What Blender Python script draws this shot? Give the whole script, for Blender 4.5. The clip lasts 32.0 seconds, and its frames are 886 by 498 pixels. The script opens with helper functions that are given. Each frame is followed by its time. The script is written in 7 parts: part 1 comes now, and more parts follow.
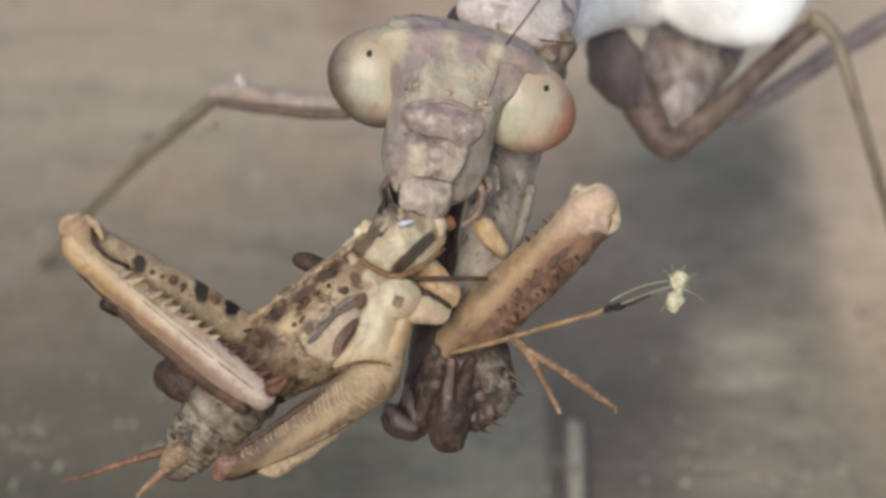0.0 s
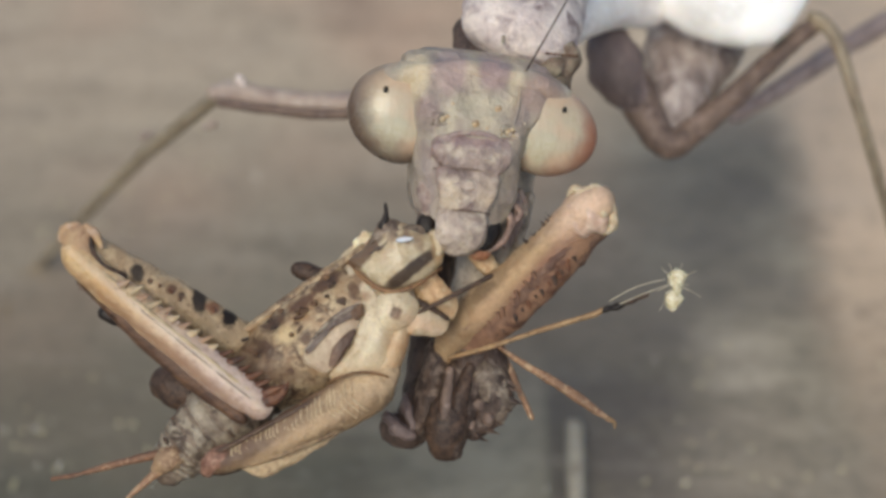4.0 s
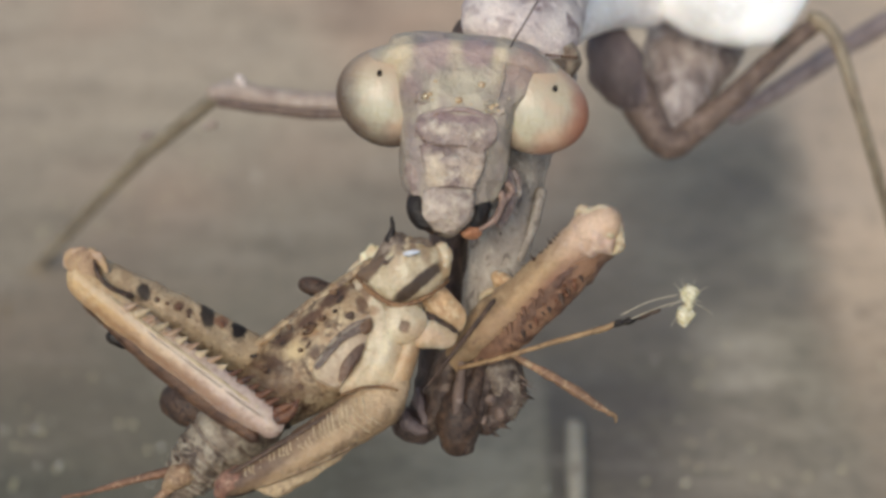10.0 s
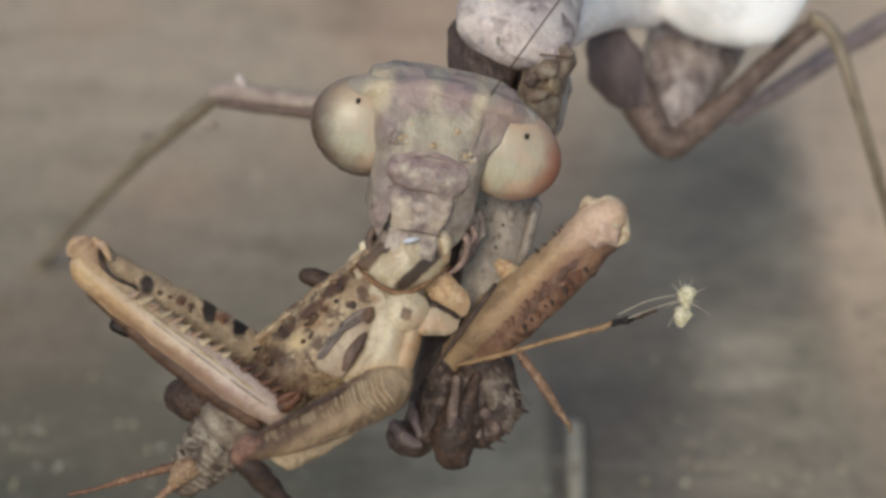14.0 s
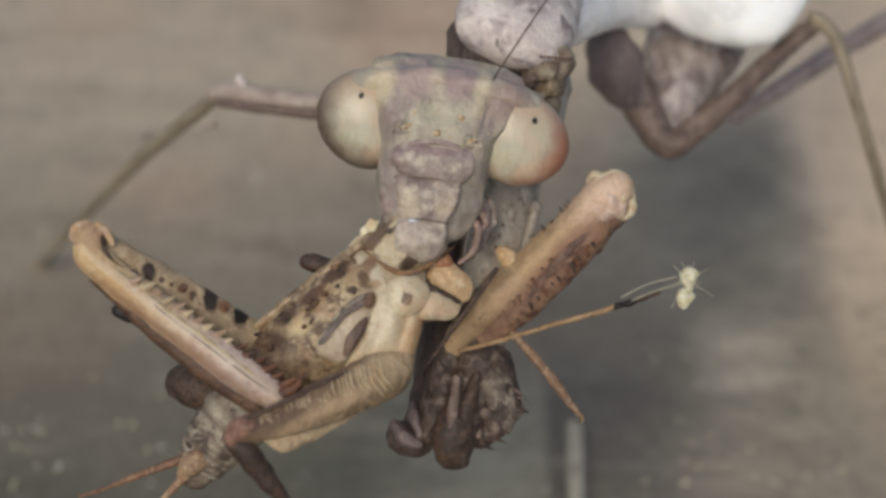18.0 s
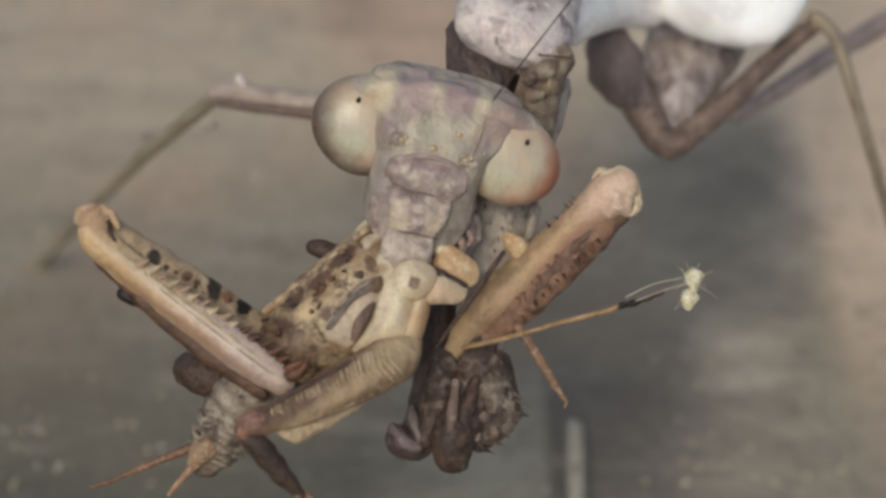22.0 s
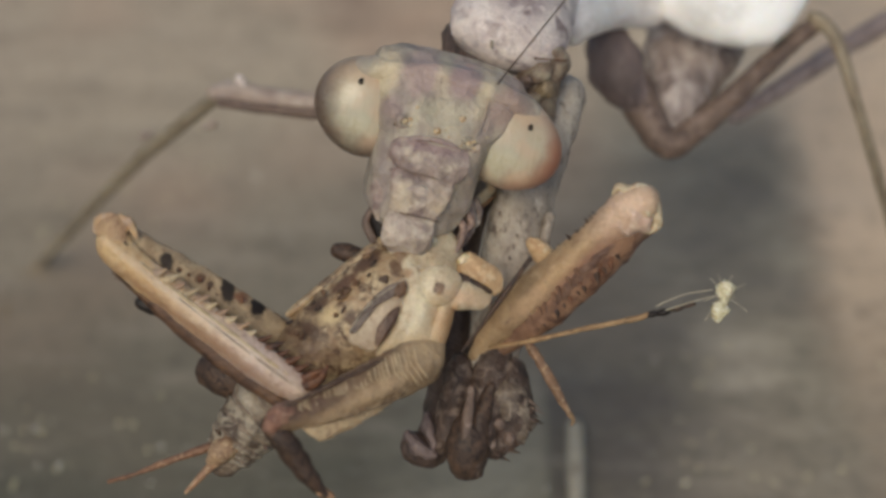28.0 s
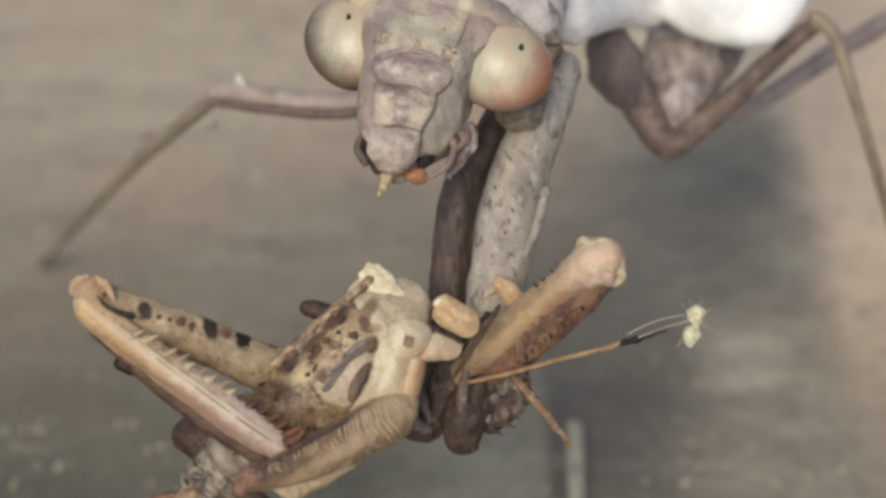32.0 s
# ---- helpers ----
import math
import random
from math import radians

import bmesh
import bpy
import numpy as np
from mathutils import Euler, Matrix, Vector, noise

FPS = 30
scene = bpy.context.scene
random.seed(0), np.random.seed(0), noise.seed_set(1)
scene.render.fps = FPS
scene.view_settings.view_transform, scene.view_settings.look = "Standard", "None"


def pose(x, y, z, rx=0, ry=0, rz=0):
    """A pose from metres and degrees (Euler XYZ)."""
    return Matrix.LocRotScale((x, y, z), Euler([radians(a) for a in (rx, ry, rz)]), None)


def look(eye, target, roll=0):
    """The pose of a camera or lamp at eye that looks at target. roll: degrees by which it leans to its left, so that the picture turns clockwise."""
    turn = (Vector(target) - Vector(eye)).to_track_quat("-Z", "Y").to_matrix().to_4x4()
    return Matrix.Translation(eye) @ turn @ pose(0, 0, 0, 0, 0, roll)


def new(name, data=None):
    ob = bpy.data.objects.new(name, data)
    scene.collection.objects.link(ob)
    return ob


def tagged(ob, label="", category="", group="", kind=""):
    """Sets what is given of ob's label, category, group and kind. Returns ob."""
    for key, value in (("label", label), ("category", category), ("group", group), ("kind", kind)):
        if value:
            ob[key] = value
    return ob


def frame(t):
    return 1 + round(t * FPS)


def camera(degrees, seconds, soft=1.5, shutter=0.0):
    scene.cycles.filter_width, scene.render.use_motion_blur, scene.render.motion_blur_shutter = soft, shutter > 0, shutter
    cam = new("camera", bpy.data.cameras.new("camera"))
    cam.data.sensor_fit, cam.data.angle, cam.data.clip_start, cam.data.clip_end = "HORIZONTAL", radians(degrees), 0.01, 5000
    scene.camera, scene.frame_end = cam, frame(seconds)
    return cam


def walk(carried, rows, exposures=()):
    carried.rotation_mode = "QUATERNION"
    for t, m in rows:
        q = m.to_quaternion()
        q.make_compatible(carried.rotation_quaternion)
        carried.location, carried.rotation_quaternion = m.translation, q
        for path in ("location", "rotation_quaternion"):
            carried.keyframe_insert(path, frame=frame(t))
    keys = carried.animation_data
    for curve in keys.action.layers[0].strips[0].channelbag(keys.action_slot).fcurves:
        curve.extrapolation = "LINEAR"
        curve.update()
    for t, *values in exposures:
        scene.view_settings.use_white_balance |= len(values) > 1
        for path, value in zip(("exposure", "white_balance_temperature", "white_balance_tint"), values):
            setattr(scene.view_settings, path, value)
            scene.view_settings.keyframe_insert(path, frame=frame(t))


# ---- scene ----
# Close-up of a praying mantis eating a grasshopper on bare ground.
# Working plane: x right, y down, z towards the lens, in units of K metres,
# on a plane that stands D units before the lens and faces it.
K = 0.0000153
D = 3688.0
TILT = 42.0
EYE = Vector((0.0, -0.0412, 0.0561))
cam = camera(24.0, 32.0, soft=3.4)
CAM = pose(*EYE, 90 - TILT, 0, 0)
walk(cam, [(0.0, CAM), (32.0, CAM)],
     [(0, -0.26, 6950, 10), (10, -0.26, 6950, 10), (11, -0.5, 6950, 10), (24.4, -0.5, 7050, 10), (25, -0.14, 7250, 10), (25.6, -0.4, 7250, 10),
      (27.5, -0.5, 7260, 10), (28, -0.6, 7260, 10), (30.5, -0.84, 7230, 10), (31, -0.88, 7400, 10), (31.6, -0.4, 7150, 10),
      (32, -0.26, 7100, 10)])
cam.data.dof.use_dof = True
cam.data.dof.focus_distance = D * K
cam.data.dof.aperture_fstop = 62.0
ROOT = CAM @ Matrix.Translation((0, 0, -D * K))

# ---- light ----
SUN_WAY = Vector((0.22, 0.62, -0.75)).normalized()
world = bpy.data.worlds.new("sky")
scene.world = world
world.use_nodes = True
wn = world.node_tree.nodes
sky = wn.new("ShaderNodeTexSky")
sky.sky_type, sky.sun_disc = "NISHITA", False
sky.sun_elevation = math.asin(-SUN_WAY.z)
sky.sun_rotation = math.atan2(-SUN_WAY.x, -SUN_WAY.y)
world.node_tree.links.new(sky.outputs[0], wn["Background"].inputs[0])
wn["Background"].inputs[1].default_value = 0.18
sun_data = bpy.data.lights.new("sun", "SUN")
sun_data.energy, sun_data.angle, sun_data.color = 2.6, radians(30), (1.0, 0.945, 0.83)
sun = new("sun", sun_data)
sun.matrix_world = look((0, -1, 1), Vector((0, -1, 1)) + SUN_WAY)


# ---- materials ----
def lin(c):
    """Linear colour from 0-255 display values, a little greyed."""
    grey = 0.3 * c[0] + 0.6 * c[1] + 0.1 * c[2]
    c = [v + (grey - v) * 0.06 for v in c]
    return tuple(((v / 255 + 0.055) / 1.055) ** 2.4 if v > 10 else v / 3294.6 for v in c) + (1,)


def at(x, y, z=0.0):
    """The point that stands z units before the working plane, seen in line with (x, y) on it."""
    s = 1 - z / D
    return Vector(((x - 784) * s, -(y - 441) * s, z))


class Tree:
    def __init__(self, name):
        self.m = bpy.data.materials.new(name)
        self.m.use_nodes = True
        self.t = self.m.node_tree
        self.b = self.t.nodes["Principled BSDF"]
        self.co = self.t.nodes.new("ShaderNodeTexCoord").outputs["Object"]

    def noise(self, size, detail=4, stretch=(1, 1, 1), rough=0.6, distort=0.0):
        mp = self.t.nodes.new("ShaderNodeMapping")
        self.t.links.new(self.co, mp.inputs[0])
        mp.inputs["Scale"].default_value = [s / (size * K) for s in stretch]
        n = self.t.nodes.new("ShaderNodeTexNoise")
        n.inputs["Scale"].default_value = 1
        n.inputs["Detail"].default_value, n.inputs["Roughness"].default_value = detail, rough
        n.inputs["Distortion"].default_value = distort
        self.t.links.new(mp.outputs[0], n.inputs[0])
        return n.outputs[0]

    def cells(self, size, stretch=(1, 1, 1)):
        mp = self.t.nodes.new("ShaderNodeMapping")
        self.t.links.new(self.co, mp.inputs[0])
        mp.inputs["Scale"].default_value = [s / (size * K) for s in stretch]
        n = self.t.nodes.new("ShaderNodeTexVoronoi")
        n.inputs["Scale"].default_value = 1
        self.t.links.new(mp.outputs[0], n.inputs[0])
        return n.outputs[0]

    def band(self, fac, lo, hi):
        r = self.t.nodes.new("ShaderNodeMapRange")
        r.inputs[1].default_value, r.inputs[2].default_value = lo, hi
        self.t.links.new(fac, r.inputs[0])
        return r.outputs[0]

    def axis(self, i, lo, hi):
        s = self.t.nodes.new("ShaderNodeSeparateXYZ")
        self.t.links.new(self.co, s.inputs[0])
        return self.band(s.outputs[i], lo * K, hi * K)

    def mix(self, a, b, fac):
        n = self.t.nodes.new("ShaderNodeMix")
        n.data_type = "RGBA"
        for sock, v in ((n.inputs[6], a), (n.inputs[7], b), (n.inputs[0], fac)):
            if isinstance(v, (tuple, list)) or isinstance(v, float):
                sock.default_value = v
            else:
                self.t.links.new(v, sock)
        return n.outputs[2]

    def mark(self, org, x, y, z, rx, ry, turn=0.0, soft=0.18, rough=0.5, grain=14, square=False):
        """A pigment mark with an uneven edge: 1 inside an oval about at(x, y, z)."""
        p = at(x, y, z) - Vector(org)
        mp = self.t.nodes.new("ShaderNodeMapping")
        mp.vector_type = "TEXTURE"
        self.t.links.new(self.co, mp.inputs[0])
        mp.inputs["Location"].default_value = (p.x * K, p.y * K, 0)
        mp.inputs["Rotation"].default_value = (0, 0, radians(-turn))
        mp.inputs["Scale"].default_value = (rx * K, ry * K, 1e6)
        away = mp.outputs[0]
        if square:
            # squarer outline: each axis squared before the length is taken
            sq = self.t.nodes.new("ShaderNodeVectorMath")
            sq.operation = "MULTIPLY"
            self.t.links.new(away, sq.inputs[0])
            self.t.links.new(away, sq.inputs[1])
            away = sq.outputs[0]
        ln = self.t.nodes.new("ShaderNodeVectorMath")
        ln.operation = "LENGTH"
        self.t.links.new(away, ln.inputs[0])
        ad = self.t.nodes.new("ShaderNodeMath")
        ad.operation = "MULTIPLY_ADD"
        self.t.links.new(self.noise(grain, 3), ad.inputs[0])
        ad.inputs[1].default_value = 2 * rough
        self.t.links.new(ln.outputs["Value"], ad.inputs[2])
        return self.band(ad.outputs[0], 1 + rough + soft, 1 + rough - soft)

    def times(self, a, b):
        n = self.t.nodes.new("ShaderNodeMath")
        n.operation = "MULTIPLY"
        for sock, v in ((n.inputs[0], a), (n.inputs[1], b)):
            if isinstance(v, float):
                sock.default_value = v
            else:
                self.t.links.new(v, sock)
        return n.outputs[0]

    def bump(self, fac, depth, prev=None):
        n = self.t.nodes.new("ShaderNodeBump")
        n.inputs["Strength"].default_value = 0.6
        n.inputs["Distance"].default_value = depth * K
        self.t.links.new(fac, n.inputs["Height"])
        if prev is not None:
            self.t.links.new(prev, n.inputs["Normal"])
        return n.outputs[0]

    def done(self, colour, rough, normal=None, rough_fac=None, coat=0.0, sss=0.0):
        if isinstance(colour, tuple):
            self.b.inputs["Base Color"].default_value = colour
        else:
            self.t.links.new(colour, self.b.inputs["Base Color"])
        self.b.inputs["Roughness"].default_value = rough
        if rough_fac is not None:
            r = self.t.nodes.new("ShaderNodeMapRange")
            r.inputs[3].default_value, r.inputs[4].default_value = rough * 0.75, min(1, rough * 1.3)
            self.t.links.new(rough_fac, r.inputs[0])
            self.t.links.new(r.outputs[0], self.b.inputs["Roughness"])
        if normal is not None:
            self.t.links.new(normal, self.b.inputs["Normal"])
        self.b.inputs["Coat Weight"].default_value = coat
        self.b.inputs["Coat Roughness"].default_value = 0.25
        if sss:
            self.b.inputs["Subsurface Weight"].default_value = sss
            self.b.inputs["Subsurface Radius"].default_value = (1, 0.6, 0.35)
            self.b.inputs["Subsurface Scale"].default_value = 12 * K
        return self.m


def chitin(name, a, b, c=None, size=40, spot=18, lo=0.55, hi=0.62, rough=0.55, depth=3, coat=0.0, sss=0.15,
           stretch=(1, 1, 1), warp=1.2, facet=0.0, gain=0.9, org=None, marks=()):
    """Insect cuticle: two tones in patches, a third in small spots, pale dust and dark pores, layered relief."""
    t = Tree(name)
    a, b = [v * gain for v in a], [v * gain for v in b]
    c = [v * gain for v in c] if c else None
    big = t.noise(size, 5, stretch, 0.6, warp)
    col = t.mix(lin(a), lin(b), t.band(big, 0.38, 0.62))
    if c:
        col = t.mix(col, lin(c), t.band(t.noise(spot, 4, stretch, 0.55, warp), lo, hi))
    wide = t.noise(size * 3.2, 2)
    col = t.mix(col, lin([v * 0.66 for v in b]), t.times(t.band(wide, 0.52, 0.7), 0.55))
    col = t.mix(col, lin([min(255, v * 1.12 + 8) for v in a]), t.times(t.band(t.noise(22, 5, stretch), 0.54, 0.7), 0.5))
    for x, y, z, rx, ry, turn, hue, soft, share, *square in marks:
        col = t.mix(col, lin(hue), t.times(t.mark(org, x, y, z, rx, ry, turn, soft, square=bool(square)), share))
    grain = t.noise(5, 3)
    col = t.mix(col, lin([v * 0.6 for v in b]), t.times(t.band(grain, 0.52, 0.72), 0.3))
    relief = t.bump(t.cells(8), depth * 0.5)
    relief = t.bump(t.noise(11, 5), depth, relief)
    relief = t.bump(t.noise(34, 3), depth * 2.2, relief)
    if facet:
        relief = t.bump(t.cells(facet), facet * 0.5, relief)
    t.b.inputs["Specular IOR Level"].default_value = 0.35
    return t.done(col, rough, relief, grain, coat, sss)


def eye_material(name, outer):
    """Pale faceted eye; outer: -1 or 1, the side that turns away from the face."""
    t = Tree(name)
    big = t.noise(60, 3)
    col = t.mix(lin((189, 181, 154)), lin((166, 160, 139)), t.band(big, 0.35, 0.65))
    col = t.mix(col, lin((204, 170, 142)), t.times(t.band(t.noise(90, 2), 0.46, 0.62), 0.7))
    col = t.mix(col, lin((150, 128, 100)), t.times(t.band(t.noise(8, 3, (1, 0.1, 1)), 0.48, 0.7), 0.28))
    rim = t.times(t.axis(0, outer * 44, outer * 84), t.band(t.noise(40, 4), 0.2, 0.55))
    col = t.mix(col, lin((164, 104, 80) if outer > 0 else (96, 78, 68)), t.times(rim, 0.85))
    col = t.mix(col, lin((190, 165, 137)), t.times(t.axis(1, -6, 62), 0.8))
    if outer < 0:
        clear = t.mark(at(684, 171, -6), 702, 154, -6, 80, 84, -26, 0.3, 0.14, 30)
    else:
        clear = t.mark(at(948, 181, -6), 936, 172, -6, 94, 86, 34, 0.26, 0.18, 30)
    col = t.mix(lin((92, 74, 63) if outer < 0 else (142, 88, 68)), col, clear)
    t.b.inputs["Specular IOR Level"].default_value = 0.45
    return t.done(col, 0.28, t.bump(t.cells(4), 0.8, t.bump(t.noise(30, 3), 3)), big, 0.2, 0.2)


M_HEAD = chitin("head_cuticle", (181, 167, 148), (158, 142, 134), (192, 181, 158), 50, 40, 0.46, 0.66, 0.42, 4, 0.12, stretch=(1, 0.35, 1), warp=0.4,
                facet=46, org=at(835, 130, -60), marks=(
                    (706, 100, 30, 24, 44, 12, (206, 188, 154), 0.4, 0.7), (770, 84, 30, 34, 40, 0, (168, 144, 138), 0.3, 0.75),
                    (806, 92, 30, 13, 40, 4, (198, 182, 154), 0.45, 0.55), (846, 84, 30, 30, 30, 0, (160, 134, 132), 0.3, 0.75),
                    (884, 100, 30, 12, 52, 8, (202, 186, 156), 0.45, 0.6), (932, 112, 30, 36, 44, 24, (158, 132, 122), 0.35, 0.75),
                    (822, 144, 50, 40, 26, 0, (190, 180, 154), 0.5, 0.6), (726, 152, 40, 18, 20, 0, (150, 128, 122), 0.4, 0.7)))
M_FACE = chitin("face_cuticle", (179, 159, 148), (130, 110, 106), (210, 194, 174), 44, 28, 0.48, 0.66, 0.4, 5, 0.15, warp=0.4, facet=34, org=at(835, 130, -60),
                marks=((812, 200, 70, 60, 12, 0, (150, 124, 124), 0.4, 0.6), (770, 300, 80, 26, 30, 10, (206, 188, 160), 0.5, 0.6),
                       (842, 296, 80, 20, 34, -8, (200, 180, 156), 0.5, 0.6), (740, 270, 40, 20, 60, 0, (146, 122, 116), 0.4, 0.6)))
M_LABRUM = chitin("labrum_cuticle", (200, 182, 166), (170, 150, 138), (214, 198, 176), 34, 22, 0.5, 0.65, 0.42, facet=30)
M_EYES = {s: eye_material("compound_eye", s) for s in (-1, 1)}
M_BLACK = chitin("black_chitin", (38, 30, 26), (24, 20, 19), (52, 40, 34), 20, 10, rough=0.5, sss=0)
M_ORANGE = chitin("palp_chitin", (190, 128, 90), (158, 102, 76), (206, 164, 124), 20, 10, rough=0.45, sss=0.3)
M_TAIL = chitin("tail_chitin", (178, 138, 104), (146, 110, 86), (196, 166, 130), 30, 14, rough=0.55)
M_TAIL_DARK = chitin("dark_tail_chitin", (146, 106, 80), (112, 80, 62), (168, 132, 104), 30, 14, rough=0.55)
M_BEAD = chitin("amber_bead", (226, 206, 170), (188, 150, 104), None, 8, rough=0.15, depth=1, coat=0.6)
M_NECK = chitin("neck_membrane", (154, 132, 112), (116, 96, 82), (180, 168, 144), 40, 30, 0.46, 0.7)
M_PRON = chitin("pronotum_cuticle", (222, 209, 199), (186, 170, 166), (140, 122, 120), 80, 46, 0.5, 0.68, 0.65, 4, gain=1.0, warp=0.6)
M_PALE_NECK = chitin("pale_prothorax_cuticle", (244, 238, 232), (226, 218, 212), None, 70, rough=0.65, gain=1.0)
M_PALE = chitin("pale_leg_cuticle", (190, 172, 158), (168, 148, 138), None, 60, rough=0.65)
M_COXA = chitin("coxa_cuticle", (196, 185, 170), (168, 156, 144), (122, 108, 98), 50, 18, 0.54, 0.68, 0.65, 4,
                stretch=(1, 0.5, 1))
# shaded copy of the coxa cuticle, with the shade put into its colour
M_COXA_SHADED = chitin("shaded_coxa_cuticle", (112, 92, 82), (82, 66, 60), (60, 48, 44), 40, 22, 0.48, 0.64, 0.5, 4, stretch=(1, 0.3, 1))
M_JOINT_GREY = chitin("grey_joint_cuticle", (128, 113, 99), (94, 79, 69), (156, 142, 124), 26, 16, 0.5, 0.64, 0.5)
M_JOINT = chitin("dark_joint_cuticle", (88, 69, 59), (62, 48, 43), (128, 110, 98), 40, 26, 0.48, 0.64, 0.55, 5)
M_FEMUR = chitin("foreleg_cuticle", (200, 166, 126), (172, 134, 104), (146, 110, 88), 60, 26, 0.56, 0.72)
M_FORE = chitin("right_foreleg_cuticle", (188, 158, 120), (166, 134, 100), (140, 111, 94), 60, 26, 0.58, 0.74, org=at(796, 683, -100),
                marks=((1026, 450, 150, 60, 40, -42, (216, 184, 158), 0.6, 0.85), (958, 548, 70, 80, 20, -46, (168, 122, 104), 0.6, 0.75), (906, 556, 40, 70, 12, -46, (196, 162, 122), 0.6, 0.6),
                       (868, 606, 20, 36, 18, -46, (190, 156, 124), 0.5, 0.6), (966, 440, 110, 14, 4, -44, (60, 46, 38), 0.3, 0.9)))
M_TIBIA = chitin("tibia_cuticle", (210, 176, 130), (186, 150, 122), (198, 174, 156), 80, 34, 0.5, 0.68)
def tibia_material():
    t = Tree("tibia_cuticle")
    mottle = t.noise(60, 5, (1, 1, 1), 0.6, 1.0)
    tan = t.mix(lin((201, 169, 124)), lin((180, 145, 103)), t.band(mottle, 0.4, 0.65))
    pink = t.mix(lin((200, 178, 162)), lin((172, 148, 136)), t.band(mottle, 0.4, 0.65))
    col = t.mix(tan, pink, t.axis(0, 60, 250))
    col = t.mix(col, lin((212, 192, 162)), t.times(t.band(t.noise(30, 4, (1, 1, 1)), 0.54, 0.7), 0.5))
    col = t.mix(col, lin((113, 81, 62)), t.times(t.band(t.noise(9, 4), 0.54, 0.72), 0.5))
    low = t.mark(at(136, 501, 86), 292, 664, 100, 200, 9, 37, 0.6)
    col = t.mix(col, lin((139, 103, 77)), t.times(low, 0.75))
    top = t.mark(at(136, 501, 86), 300, 636, 110, 190, 8, 37, 0.6)
    col = t.mix(col, lin((220, 201, 175)), t.times(top, 0.6))
    relief = t.bump(t.noise(11, 5), 3, t.bump(t.cells(8), 1.5))
    t.b.inputs["Specular IOR Level"].default_value = 0.35
    return t.done(col, 0.5, t.bump(t.noise(40, 3), 7, relief), mottle, 0, 0.15)


M_TIBIA_LONG = tibia_material()
M_FEM_IN = chitin("inner_femur_cuticle", (202, 176, 139), (172, 145, 112), (130, 104, 82), 40, 14, 0.56, 0.68, org=at(725, 750, -120),
                  marks=((249, 534, 70, 12, 17, -18, (38, 30, 26), 0.2, 0.95), (360, 572, 58, 11, 24, -14, (38, 30, 26), 0.2, 0.95),
                         (415, 597, 48, 12, 20, -8, (34, 27, 24), 0.2, 1.0), (310, 557, 68, 9, 9, 0, (96, 66, 50), 0.25, 0.9),
                         (328, 566, 66, 6, 6, 0, (70, 50, 40), 0.3, 0.9), (272, 546, 72, 5, 5, 0, (60, 44, 36), 0.3, 0.9),
                         (384, 584, 56, 12, 9, 20, (130, 84, 62), 0.3, 0.8),
                         (468, 614, 20, 9, 6, 20, (80, 62, 50), 0.3, 0.8)))
M_RED = chitin("reddish_brown_chitin", (130, 86, 60), (96, 60, 44), (66, 42, 34), 30, 12, 0.5, 0.62, 0.5)
M_DARK = chitin("dark_brown_chitin", (98, 74, 58), (68, 52, 44), (48, 36, 32), 30, 12, 0.5, 0.62, 0.55)
M_LEG = chitin("walking_leg_cuticle", (166, 146, 114), (142, 122, 98), (120, 102, 84), 60, 20, 0.54, 0.66)
M_LEG_DARK = chitin("dark_leg_cuticle", (132, 110, 96), (104, 86, 78), (154, 132, 120), 60, 30, 0.54, 0.66)
M_LAVENDER = chitin("lavender_leg_cuticle", (168, 150, 144), (140, 122, 118), (172, 154, 148), 60, 30, 0.54, 0.66)
M_SHOULDER = chitin("shoulder_cuticle", (136, 118, 113), (102, 87, 86), (146, 126, 120), 60, 30, 0.52, 0.68, stretch=(1, 0.3, 1))
M_FOLD = chitin("folded_tibia_cuticle", (144, 112, 92), (110, 82, 70), (84, 60, 52), 50, 24, 0.5, 0.66, stretch=(1, 0.5, 1))
M_GROOVE = chitin("femur_flank_cuticle", (156, 118, 92), (120, 86, 69), (94, 65, 54), 60, 34, 0.5, 0.7)
M_KNEE_PINK = chitin("pink_knee_cuticle", (224, 192, 170), (198, 160, 140), (232, 208, 180), 40, 24, 0.54, 0.68, 0.42)
M_TIBIA_SHADE = chitin("tibia_shade_cuticle", (118, 87, 65), (86, 60, 46), (66, 46, 37), 40, 20, 0.52, 0.66, stretch=(0.5, 1, 1))
M_PALP = chitin("palp_pink_cuticle", (166, 138, 124), (136, 110, 100), (188, 160, 142), 20, 10, rough=0.45)
M_SKIN = chitin("abdomen_skin", (136, 118, 102), (96, 80, 69), (164, 146, 126), 30, 20, 0.5, 0.64)
M_FARLEG = chitin("pale_tan_leg_cuticle", (168, 153, 129), (144, 129, 108), (124, 109, 92), 60, 20, 0.56, 0.68)
M_KNEE = chitin("knee_cuticle", (180, 148, 114), (142, 110, 86), (200, 172, 134), 30, 16)
M_BODY = chitin("thorax_cuticle", (186, 170, 161), (116, 99, 94), (206, 192, 184), 60, 40, 0.52, 0.62, 0.65, 4,
                stretch=(1, 0.25, 1))
# almost pure white: the sun's glare on the wing put into its colour
M_WING_SUNLIT = chitin("sunlit_wing", (255, 255, 252), (254, 252, 247), None, 60, rough=0.6, depth=0.5, gain=1.0)
